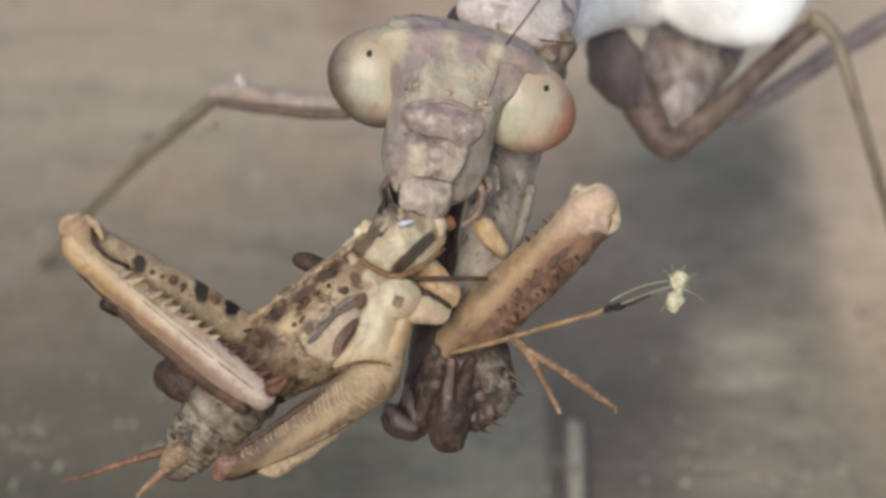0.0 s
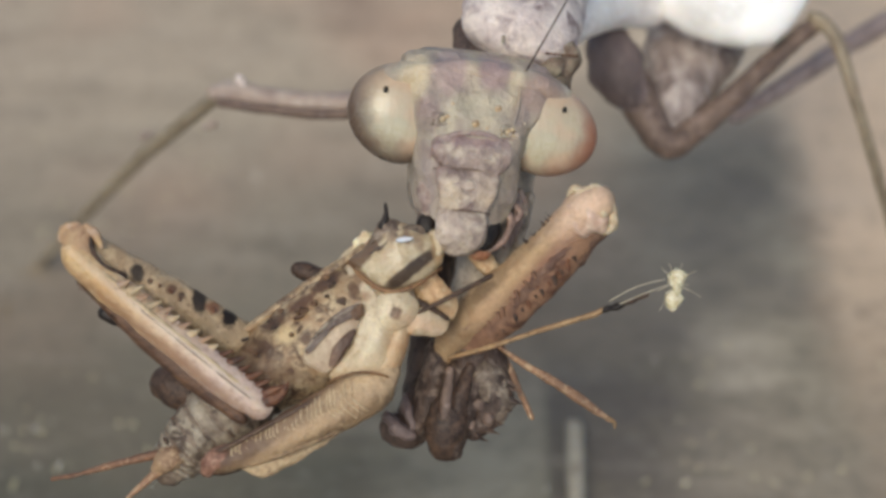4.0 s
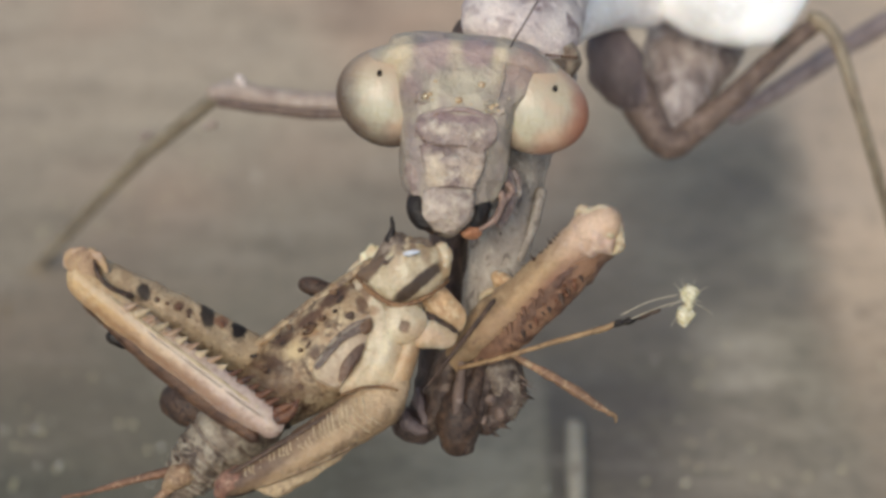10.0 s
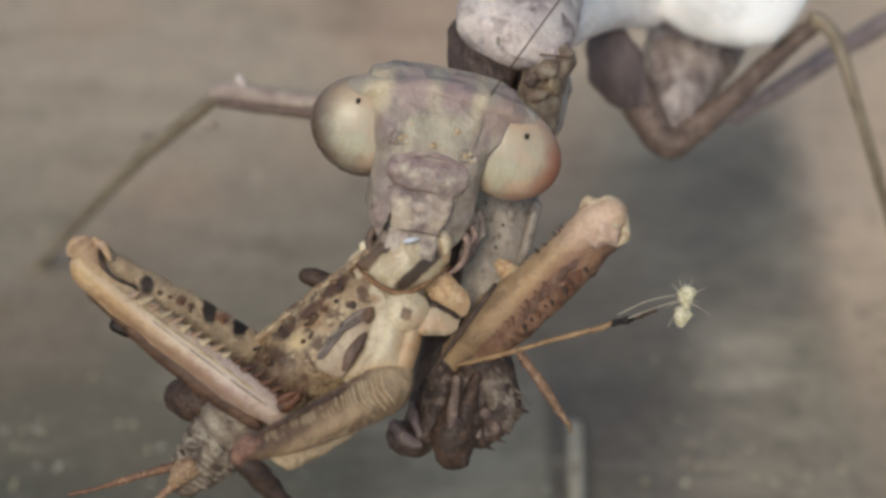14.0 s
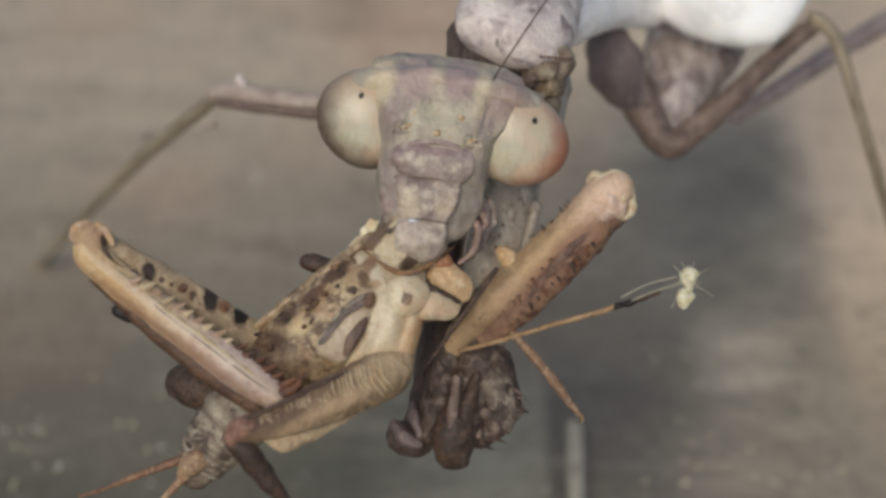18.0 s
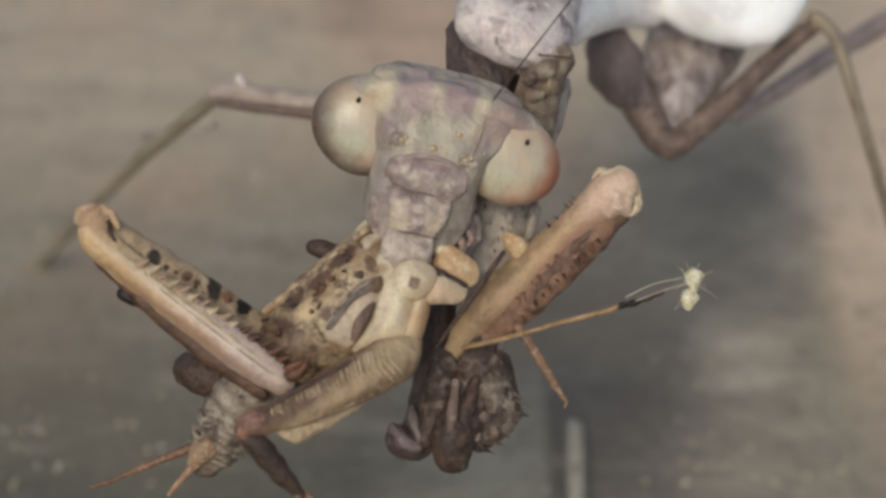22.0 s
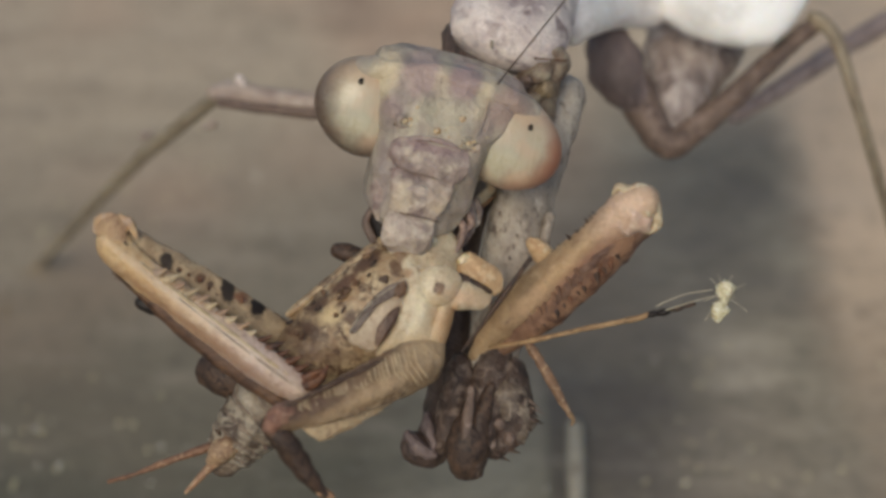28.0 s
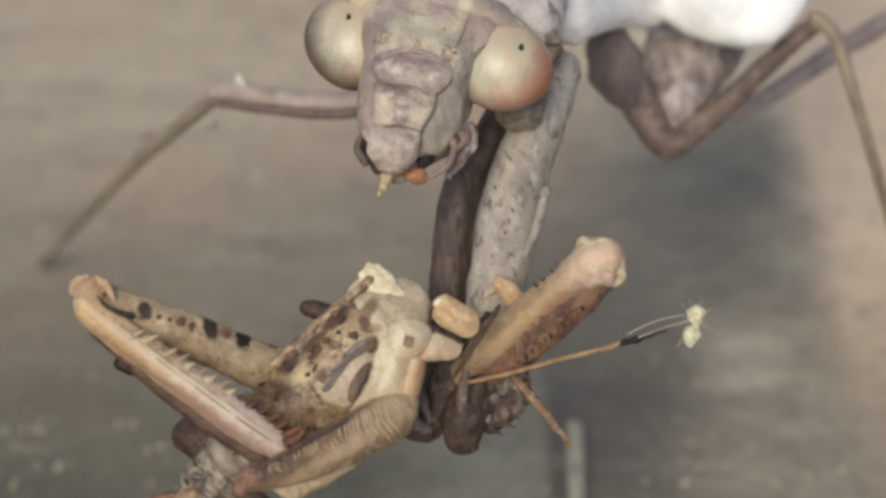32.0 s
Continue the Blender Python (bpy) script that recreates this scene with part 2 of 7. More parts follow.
M_CREAM = chitin("cream_cuticle", (234, 216, 182), (214, 188, 152), (192, 158, 122), 60, 30, 0.6, 0.76, 0.42, 3, 0.1, 0.3, gain=0.85, org=at(707, 598, 40),
                marks=((706, 602, 100, 9, 10, 20, (88, 64, 50), 0.3, 0.9, 1), (722, 662, 60, 10, 56, 14, (184, 140, 96), 0.7, 0.7), (640, 540, 70, 12, 26, 40, (118, 86, 60), 0.3, 0.85), (618, 566, 80, 24, 11, -36, (128, 94, 66), 0.3, 0.85), (652, 572, 90, 10, 8, 0, (150, 112, 78), 0.4, 0.7),
                       (668, 640, 100, 8, 60, 22, (240, 226, 194), 0.7, 0.6), (640, 720, 90, 70, 8, -20, (170, 130, 92), 0.6, 0.6), (698, 690, 60, 16, 60, 8, (190, 150, 108), 0.6, 0.7), (760, 622, 50, 44, 12, 20, (206, 172, 142), 0.6, 0.6), (660, 690, 90, 40, 16, -10, (210, 184, 146), 0.7, 0.5)))
M_MOTTLE = chitin("mottled_cuticle", (222, 196, 154), (178, 142, 104), (96, 68, 49), 30, 22, 0.47, 0.61, 0.45, 3, 0.08, warp=0.6, gain=0.84, org=at(707, 598, 40),
                  marks=((634, 512, 60, 26, 11, -34, (96, 68, 48), 0.25, 0.95), (586, 545, 60, 28, 11, -34, (92, 66, 48), 0.25, 0.95),
                         # the two broad soft dark marks are pigment and painted shade together
                         (540, 582, 60, 26, 10, -36, (96, 68, 50), 0.25, 0.95), (494, 616, 60, 24, 10, -36, (86, 62, 46), 0.3, 0.9), (500, 704, 60, 62, 22, 12, (92, 67, 51), 0.5, 0.6), (440, 670, 60, 34, 20, 30, (86, 62, 48), 0.5, 0.65),
                         (548, 650, 90, 11, 8, 40, (92, 66, 48), 0.3, 0.9), (474, 662, 70, 26, 14, 40, (78, 56, 42), 0.3, 0.9),
                         
                         (512, 640, 80, 20, 14, -20, (206, 182, 138), 0.4, 0.8), (632, 560, 90, 14, 9, 60, (100, 72, 52), 0.3, 0.9)))
M_SPECK = chitin("brown_pigment", (136, 102, 72), (108, 78, 56), (90, 62, 46), 20, 12, 0.5, 0.62, 0.5)
M_PRO = chitin("saddle_cuticle", (230, 213, 178), (208, 184, 146), (166, 132, 96), 50, 34, 0.62, 0.74, 0.32, 2, 0.2, 0.3, gain=0.84, org=at(712, 500, 20),
               marks=((734, 525, 90, 54, 11, -38, (66, 50, 42), 0.3, 0.95, 1), (646, 496, 70, 16, 40, 38, (98, 72, 54), 0.3, 0.9, 1),
                      (676, 462, 60, 10, 26, 24, (104, 82, 66), 0.4, 0.85), (702, 456, 60, 7, 26, 8, (120, 98, 82), 0.4, 0.8),
                      (726, 462, 60, 6, 22, -6, (132, 108, 88), 0.4, 0.8), (690, 492, 80, 8, 22, 16, (184, 160, 130), 0.5, 0.7),
                      (748, 478, 60, 8, 16, -20, (150, 122, 96), 0.5, 0.7), (780, 492, 60, 8, 26, -10, (186, 150, 108), 0.5, 0.7)))
M_WINGPAD = chitin("wing_pad_cuticle", (216, 193, 162), (190, 162, 134), None, 40, rough=0.4, depth=2, gain=0.84)
M_LENS_GREY = chitin("grey_wing_pad_cuticle", (118, 100, 91), (92, 76, 69), (146, 128, 114), 30, 20, 0.58, 0.72, 0.4, 2)
M_LENS = chitin("dark_wing_pad_cuticle", (118, 90, 72), (88, 64, 52), (150, 120, 98), 40, 24, 0.58, 0.7, 0.4, 2)
M_HIND = chitin("hind_femur_cuticle", (160, 131, 98), (120, 96, 73), (168, 143, 110), 50, 26, 0.52, 0.68, 0.45, 4, org=at(690, 700, 60),
                marks=((430, 836, 90, 110, 20, -32, (100, 76, 62), 0.6, 0.8), (660, 700, 80, 70, 36, -30, (210, 182, 144), 0.6, 0.7),
                       (560, 800, 90, 130, 12, -32, (192, 162, 126), 0.5, 0.6), (400, 846, 90, 14, 22, -20, (84, 62, 50), 0.4, 0.8), (540, 758, 90, 110, 8, -33, (116, 88, 68), 0.6, 0.7)))
M_RIDGE = chitin("dark_ridge_cuticle", (104, 82, 66), (82, 62, 52), None, 30)
M_KNEE_RED = chitin("red_knee_cuticle", (158, 116, 96), (122, 84, 70), (176, 140, 116), 26, 14)
M_RIB = chitin("femur_rib_cuticle", (226, 202, 164), (198, 172, 134), None, 30)
M_ABD = chitin("abdomen_cuticle", (204, 190, 167), (160, 142, 122), (98, 80, 68), 40, 30, 0.48, 0.62, 0.5, 2, gain=0.78)
M_FLESH = chitin("torn_flesh", (250, 234, 196), (240, 214, 168), (254, 244, 220), 40, 20, rough=0.35, depth=3, coat=0.2,
                 sss=0.4)
M_SCRAP = chitin("wet_scrap", (178, 158, 108), (138, 116, 78), (206, 192, 146), 24, 12, rough=0.25, coat=0.4, sss=0.4)
M_WET = chitin("wet_film", (226, 232, 240), (206, 214, 226), None, 20, rough=0.1, depth=1, coat=0.8)
M_SEAM = chitin("seam_cuticle", (168, 128, 88), (136, 98, 68), (104, 72, 52), 20, 12, 0.5, 0.64)
M_STUMP = chitin("stump_cuticle", (222, 186, 142), (200, 158, 114), (230, 206, 166), 30, 16)
M_THREAD = chitin("leg_yellow", (182, 148, 106), (156, 122, 86), (116, 90, 66), 40, 16, 0.56, 0.66, 0.5, 2)
M_FLUFF = chitin("cream_fluff", (232, 222, 186), (206, 194, 150), (244, 240, 218), 14, 6, rough=0.85, depth=3)
M_CRUMB = chitin("pale_crumb", (250, 248, 240), (230, 226, 214), None, 14, rough=0.7, gain=1.0)
M_HAIR = chitin("pale_hair", (200, 188, 164), (180, 168, 146), None, 20, rough=0.6, depth=0.5)


def ground_material():
    t = Tree("weathered_ground")

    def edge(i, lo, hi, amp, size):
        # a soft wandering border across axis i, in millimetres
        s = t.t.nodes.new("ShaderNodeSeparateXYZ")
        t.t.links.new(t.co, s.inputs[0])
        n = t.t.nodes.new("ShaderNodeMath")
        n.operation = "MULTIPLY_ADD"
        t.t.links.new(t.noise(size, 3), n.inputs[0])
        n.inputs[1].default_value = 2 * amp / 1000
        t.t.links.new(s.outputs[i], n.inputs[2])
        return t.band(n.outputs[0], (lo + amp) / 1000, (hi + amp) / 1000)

    def pool(x, y, rx, ry, soft=0.5):
        # an uneven oval, in millimetres
        return t.mark(at(784, 441, 0) - Vector((x, y, 0)) / (1000 * K), 784, 441, 0, rx / (1000 * K), ry / (1000 * K), 0, soft, 0.6, 160)

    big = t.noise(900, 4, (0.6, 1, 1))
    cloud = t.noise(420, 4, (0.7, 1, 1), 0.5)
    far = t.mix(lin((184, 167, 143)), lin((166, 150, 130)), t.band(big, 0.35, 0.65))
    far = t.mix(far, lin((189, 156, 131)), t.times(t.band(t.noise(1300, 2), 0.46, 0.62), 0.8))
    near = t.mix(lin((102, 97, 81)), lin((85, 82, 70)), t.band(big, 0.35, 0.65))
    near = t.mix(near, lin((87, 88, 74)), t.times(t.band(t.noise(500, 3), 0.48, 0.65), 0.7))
    # shading of the near ground, painted as a darker tone towards the lens
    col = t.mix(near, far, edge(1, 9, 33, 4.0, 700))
    # pale pool painted in to lift the mantis's shadow here
    col = t.mix(col, lin((166, 158, 136)), t.times(pool(2.2, 8.5, 3.0, 4.0, 0.8), 0.65))
    col = t.mix(col, lin((124, 100, 85)), t.times(pool(-4.2, 38.5, 1.3, 1.8, 0.8), 0.6))
    # warmer ground beside and behind the painted shadow
    side = edge(0, 13.6, 15.8, 1.0, 200)
    right = edge(0, 2, 12, 2.0, 600)
    col = t.mix(col, lin((221, 200, 171)), t.times(t.times(right, edge(1, 26, 34, 2.0, 500)), 0.85))
    col = t.mix(col, lin((217, 190, 160)), t.times(t.times(side, edge(1, 8, 22, 2.0, 400)), 0.9))
    col = t.mix(col, lin((171, 153, 131)), t.times(t.times(side, edge(1, 20, 10, 2.0, 400)), 0.6))
    # grey cast shadow painted into the ground, with a sharper border towards the lens
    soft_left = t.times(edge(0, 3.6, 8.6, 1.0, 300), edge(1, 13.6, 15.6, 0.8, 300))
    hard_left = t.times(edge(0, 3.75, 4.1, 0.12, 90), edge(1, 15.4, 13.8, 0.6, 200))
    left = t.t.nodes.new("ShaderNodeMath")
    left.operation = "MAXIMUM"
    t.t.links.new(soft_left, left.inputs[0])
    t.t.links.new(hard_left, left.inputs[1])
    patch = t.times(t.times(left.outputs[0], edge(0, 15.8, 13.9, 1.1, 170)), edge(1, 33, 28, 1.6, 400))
    shadow_col = t.mix(lin((141, 130, 112)), lin((164, 154, 133)), t.band(cloud, 0.4, 0.66))
    shadow_col = t.mix(shadow_col, lin((112, 104, 94)), t.times(t.band(t.noise(260, 4, (0.8, 1, 1), 0.5), 0.48, 0.62), 0.75))
    shadow_col = t.mix(shadow_col, lin((117, 109, 95)), t.times(pool(11.2, 23, 2.8, 4.5, 0.7), 0.35))
    shadow_col = t.mix(shadow_col, lin((97, 89, 81)), t.times(pool(6.6, 10.5, 3.2, 6.0, 0.7), 0.75))
    shadow_col = t.mix(shadow_col, lin((198, 184, 162)), t.times(pool(11.3, 14.6, 1.2, 1.7, 0.8), 0.65))
    shadow_col = t.mix(shadow_col, lin((182, 169, 147)), t.times(pool(10.4, 9.6, 1.6, 1.6, 0.8), 0.3))
    shadow_col = t.mix(shadow_col, lin((116, 108, 92)), t.times(t.band(t.noise(64, 5, (0.3, 1, 1)), 0.48, 0.64), 0.6))
    col = t.mix(col, shadow_col, t.times(patch, 0.94))
    # darker border where the painted shadow begins
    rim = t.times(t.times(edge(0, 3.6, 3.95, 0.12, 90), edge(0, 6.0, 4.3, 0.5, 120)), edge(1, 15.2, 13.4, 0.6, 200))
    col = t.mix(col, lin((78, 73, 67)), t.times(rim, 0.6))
    # the same ground further off
    wide = t.noise(6000, 5)
    rest = t.mix(lin((157, 142, 121)), lin((120, 111, 96)), t.band(wide, 0.38, 0.6))
    rest = t.mix(rest, lin((180, 156, 132)), t.times(t.band(t.noise(15000, 3), 0.5, 0.64), 0.7))
    col = t.mix(rest, col, pool(3, 28, 62, 58, 0.5))
    # faint streaks, blots, grit and pale specks
    streak = t.noise(150, 5, (0.22, 1, 1))
    col = t.mix(col, lin((83, 75, 64)), t.times(t.band(streak, 0.5, 0.7), 0.3))
    col = t.mix(col, lin((187, 175, 157)), t.times(t.band(t.noise(110, 5, (0.25, 1, 1)), 0.54, 0.72), 0.22))
    col = t.mix(col, lin((73, 68, 60)), t.times(t.band(t.noise(120, 5, (0.8, 1, 1)), 0.54, 0.7), 0.25))
    col = t.mix(col, lin((213, 209, 195)), t.times(t.band(t.noise(45, 2), 0.72, 0.77), 0.3))
    col = t.mix(col, lin((64, 60, 53)), t.times(t.band(t.noise(26, 5, (0.6, 1, 1)), 0.52, 0.68), 0.4))
    col = t.mix(col, lin((192, 185, 171)), t.times(t.band(t.noise(34, 4, (0.7, 1, 1)), 0.6, 0.74), 0.3))
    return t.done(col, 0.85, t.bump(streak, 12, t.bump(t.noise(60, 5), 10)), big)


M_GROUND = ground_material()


# ---- mesh helpers, in working units ----
def on_ground(x, y, lift=0.0):
    """The point of the ground in line with (x, y)."""
    a = ROOT @ (Vector((x - 784, 441 - y, 0)) * K)
    way = a - EYE
    p = EYE + way * ((lift * K - EYE.z) / way.z)
    return ROOT.inverted() @ p / K


def smooth_line(pts, n):
    pts = [Vector(p) for p in pts]
    out = []
    for i in range(len(pts) - 1):
        a, b = pts[max(i - 1, 0)], pts[i]
        c, d = pts[i + 1], pts[min(i + 2, len(pts) - 1)]
        for j in range(n):
            u = j / n
            out.append(0.5 * (2 * b + (c - a) * u + (2 * a - 5 * b + 4 * c - d) * u * u
                              + (3 * b - a - 3 * c + d) * u ** 3))
    return out + [pts[-1]]


def tube(bm, pts, rad, n=5, seg=14, caps=(True, True), amp=0.0, size=30.0, square=2.0, seed=0.0, wave=None):
    """A limb through pts; rad gives, point by point, one radius or (across, in depth)."""
    if isinstance(pts[0], tuple):
        pts = [at(*p) for p in pts]
    rad = [(r, r) if not isinstance(r, tuple) else r for r in rad]
    line = smooth_line(pts, n)
    rads = [Vector((r[0], r[1])) for r in smooth_line([(a, b, 0) for a, b in rad], n)]
    stations = []
    for i, p in enumerate(line):
        tan = (line[min(i + 1, len(line) - 1)] - line[max(i - 1, 0)]).normalized()
        stations.append((p, tan, rads[i]))
    rings = []
    if caps[0]:
        p, tan, r = stations[0]
        m = min(r)
        rings += [(p - tan * m * math.sin(radians(a)), tan, r * max(math.cos(radians(a)), 0.05)) for a in (86, 60, 30)]
    rings += stations
    if caps[1]:
        p, tan, r = stations[-1]
        m = min(r)
        rings += [(p + tan * m * math.sin(radians(a)), tan, r * max(math.cos(radians(a)), 0.05)) for a in (30, 60, 86)]
    prev, made = None, []
    for k, (p, tan, r) in enumerate(rings):
        side = tan.cross(Vector((0, 0, 1)))
        if side.length < 0.2:
            side = tan.cross(Vector((0, 1, 0)))
        side.normalize()
        up = side.cross(tan).normalized()
        ring = []
        for j in range(seg):
            a = 2 * math.pi * j / seg
            c, s = math.cos(a), math.sin(a)
            c = math.copysign(abs(c) ** (2 / square), c)
            s = math.copysign(abs(s) ** (2 / square), s)
            f = wave(k / (len(rings) - 1), a) if wave else 1.0
            q = p + side * (c * r[0] * f) + up * (s * r[1] * f)
            if amp:
                q += (q - p).normalized() * amp * noise.noise(q / size + Vector((seed, seed * 2, 0)))
            ring.append(bm.verts.new(q))
        made.append(ring)
    for a, b in zip(made, made[1:]):
        for j in range(seg):
            bm.faces.new((a[j], a[(j + 1) % seg], b[(j + 1) % seg], b[j]))
    bm.faces.new(made[0][::-1])
    bm.faces.new(made[-1])
    return bm


def ball(bm, centre, r, turn=0.0, amp=0.0, size=30.0, detail=3, seed=0.0):
    """An ellipsoid; turn: degrees clockwise in the working plane."""
    c = at(*centre) if isinstance(centre, tuple) else Vector(centre)
    m = Matrix.Rotation(radians(-turn), 3, "Z")
    got = bmesh.ops.create_icosphere(bm, subdivisions=detail, radius=1)
    for v in got["verts"]:
        q = Vector((v.co.x * r[0], v.co.y * r[1], v.co.z * r[2]))
        if amp:
            q += q.normalized() * amp * noise.noise(q / size + Vector((seed, 0, seed)))
        v.co = c + m @ q
    return bm


def cone(bm, base, tip, r, seg=6):
    return tube(bm, [Vector(base), Vector(base).lerp(Vector(tip), 0.5), Vector(tip)], [r, r * 0.55, r * 0.08], 2, seg,
                (False, False))


def plate(bm, outline, bulge, thick, n=5, amp=0.0, size=14.0, seed=0.0):
    """A shield of cuticle: a smooth closed outline that swells towards the lens and has a flat back."""
    pts = [at(*p) for p in outline]
    k = len(pts)
    line = smooth_line([pts[-1]] + pts + pts[:2], n)[n:n * (k + 1)]
    mid = sum(line, Vector()) / len(line)
    rings = []
    for f in (1.0, 1.0, 0.93, 0.78, 0.55, 0.28):
        rise = bulge * (1 - f ** 2.4) - (thick if not rings else 0)
        ring = []
        for p in line:
            q = mid + (p - mid) * (f if rings else 0.94) + Vector((0, 0, rise))
            if amp:
                q += Vector((noise.noise(q / size + Vector((seed, 1, 0))), noise.noise(q / size + Vector((0, seed, 5))),
                             noise.noise(q / size + Vector((3, 0, seed))))) * amp
            ring.append(bm.verts.new(q))
        rings.append(ring)
    for a, b in zip(rings, rings[1:]):
        for j in range(len(line)):
            bm.faces.new((a[j], a[(j + 1) % len(line)], b[(j + 1) % len(line)], b[j]))
    top, low = bm.verts.new(mid + Vector((0, 0, bulge))), rings[0]
    for j in range(len(line)):
        bm.faces.new((rings[-1][j], rings[-1][(j + 1) % len(line)], top))
    bm.faces.new(low[::-1])
    return bm


ORIGIN = {}


def thing(name, org, label, category, group=""):
    ob = new(name)
    ob.empty_display_size = 20 * K
    ORIGIN[ob.name] = Vector(org)
    ob.matrix_world = ROOT @ Matrix.Translation(Vector(org) * K)
    return tagged(ob, label, category, group)


def part(name, bm, material, parent=None, label="", org=None, flat=False):
    """Links bm as one mesh, under its parent, with its origin (pivot) at org."""
    org = Vector(org) if org is not None else (ORIGIN[parent.name].copy() if parent else Vector())
    bmesh.ops.recalc_face_normals(bm, faces=bm.faces[:])
    for v in bm.verts:
        v.co = (v.co - org) * K
    me = bpy.data.meshes.new(name)
    bm.to_mesh(me)
    bm.free()
    me.materials.append(material)
    if not flat:
        me.shade_smooth()
    ob = new(name, me)
    ORIGIN[ob.name] = org
    if parent:
        ob.parent = parent
        ob.matrix_basis = Matrix.Translation((org - ORIGIN[parent.name]) * K)
    else:
        ob.matrix_world = ROOT @ Matrix.Translation(org * K)
    if label:
        ob["label"] = label
    return ob


def B():
    return bmesh.new()


# ---- ground ----
bm = B()
bmesh.ops.create_grid(bm, x_segments=40, y_segments=40, size=1)
for v in bm.verts:
    v.co = Vector((math.copysign(abs(v.co.x) ** 5, v.co.x) * 400, math.copysign(abs(v.co.y) ** 5, v.co.y) * 400, 0))
me = bpy.data.meshes.new("ground")
bm.to_mesh(me)
bm.free()
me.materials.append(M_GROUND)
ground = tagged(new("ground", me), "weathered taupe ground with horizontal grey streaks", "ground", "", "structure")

# ---- mantis: body and walking legs ----
mantis = thing("mantis", on_ground(1010, 300), "pinkish-grey praying mantis gripping and eating a grasshopper", "mantis",)

PRON_AT = at(930, 60, -130)
bm = B()
tube(bm, [(914, 60, -95), (927, 28, -150), (950, -20, -260), (985, -90, -420), (1060, -150, -640)],
     [(108, 60), (112, 74), (100, 80), (84, 76), (80, 70)], 6, 24, amp=5, size=26)
pronotum = part("pronotum", bm, M_PRON, mantis, "lavender-grey speckled neck shield with a toothed rim", PRON_AT)
bm = B()
tube(bm, [(905, -30, -150), (898, 20, -88), (889, 76, -32)], [3, 3.5, 3], 4, 6)
part("keel", bm, M_HAIR, pronotum, "pale thin ridge line")
for i in range(9):
    bm = B()
    x = 968 + i * 6.5
    ball(bm, (x, 96 + 0.6 * i, -34 - i * 3), (3.4, 3, 3), detail=1)
    part("rim_tooth", bm, M_RED, pronotum)
bm = B()
tube(bm, [(985, 95, -95), (968, 150, -105), (950, 225, -120)], [(46, 34), (42, 34), (46, 34)], 5, 14, amp=8, size=22)
part("neck_side", bm, M_NECK, pronotum, "greenish brown folded neck side")
for x, y, z, rx, ry, m in ((978, 122, -62, 22, 15, M_NECK), (952, 138, -66, 18, 12, M_LEG_DARK), (986, 150, -70, 16, 18, M_LEG), (962, 168, -74, 18, 14, M_NECK)):
    bm = B()
    ball(bm, (x, y, z), (rx, ry, 14), -30, 7, 10, 3, x)
    part("neck_lump", bm, m, pronotum, "wrinkled olive-brown fold under the shield")
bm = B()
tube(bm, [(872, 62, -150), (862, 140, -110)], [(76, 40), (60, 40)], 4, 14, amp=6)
part("neck_membrane", bm, M_COXA_SHADED, pronotum, "dark brown neck membrane")

bm = B()
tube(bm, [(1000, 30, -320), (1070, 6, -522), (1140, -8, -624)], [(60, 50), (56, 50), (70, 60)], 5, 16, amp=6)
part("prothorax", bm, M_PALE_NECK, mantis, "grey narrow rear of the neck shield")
bm = B()
tube(bm, [(1076, 74, -598), (1090, 118, -580), (1110, 158, -580), (1140, 194, -594)], [(46, 40), (60, 44), (46, 38), (26, 26)], 5, 16,
     amp=10, size=40)
part("middle_coxa", bm, M_SHOULDER, mantis, "dark purplish-brown shaded leg base")
bm = B()
tube(bm, [(1235, 60, -754), (1212, 120, -696), (1192, 190, -624), (1184, 252, -616)], [(112, 50), (92, 46), (58, 40), (30, 26)],
     6, 18, amp=10, size=36)
part("thorax", bm, M_BODY, mantis, "grey-lavender folded thorax side with dark streaks")
bm = B()
tube(bm, [(1120, 150, -602), (1150, 215, -594), (1182, 258, -580), (1235, 225, -594), (1310, 160, -624), (1390, 85, -652),
          (1448, 38, -667)], [44, 38, 28, 27, 24, 21, 19], 5, 12, amp=4)
mid_femur = part("middle_femur", bm, M_LEG_DARK, mantis, "reddish-brown bent walking leg")
foot = on_ground(1640, 620)
bm = B()
tube(bm, [at(1442, 34, -660), at(1478, 66, -638), at(1512, 170, -638), at(1556, 320, -725), at(1600, 480, -1015), foot],
     [18, 16, 13, 12, 10, 9], 5, 10, amp=1.5)
part("middle_tibia", bm, M_FARLEG, mid_femur, "thin tan lower leg")
bm = B()
tube(bm, [(1300, 205, -812), (1380, 158, -856), (1480, 92, -928), (1600, 20, -1044), (1720, -60, -1189)], [18, 21, 23, 24, 23], 5, 12, amp=3)
hind_femur_r = part("rear_femur", bm, M_LAVENDER, mantis, "lavender-grey long hind leg")
bm = B()
tube(bm, [at(1716, -60, -1189), at(1800, 200, -1450), on_ground(1850, 420)], [20, 14, 10], 5, 8)
part("rear_tibia", bm, M_LEG, hind_femur_r)
bm = B()
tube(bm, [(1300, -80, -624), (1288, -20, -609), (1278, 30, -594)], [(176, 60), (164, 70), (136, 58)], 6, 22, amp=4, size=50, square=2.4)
part("wing_cover", bm, M_WING_SUNLIT, mantis, "bright white sunlit wing cover edge")
bm = B()
tube(bm, [(1180, -30, -928), (1320, -140, -1305), (1500, -260, -1885), (1640, -360, -2755)], [(90, 80), (100, 80), (90, 80), (40, 40)],
     6, 20, amp=6, size=60)
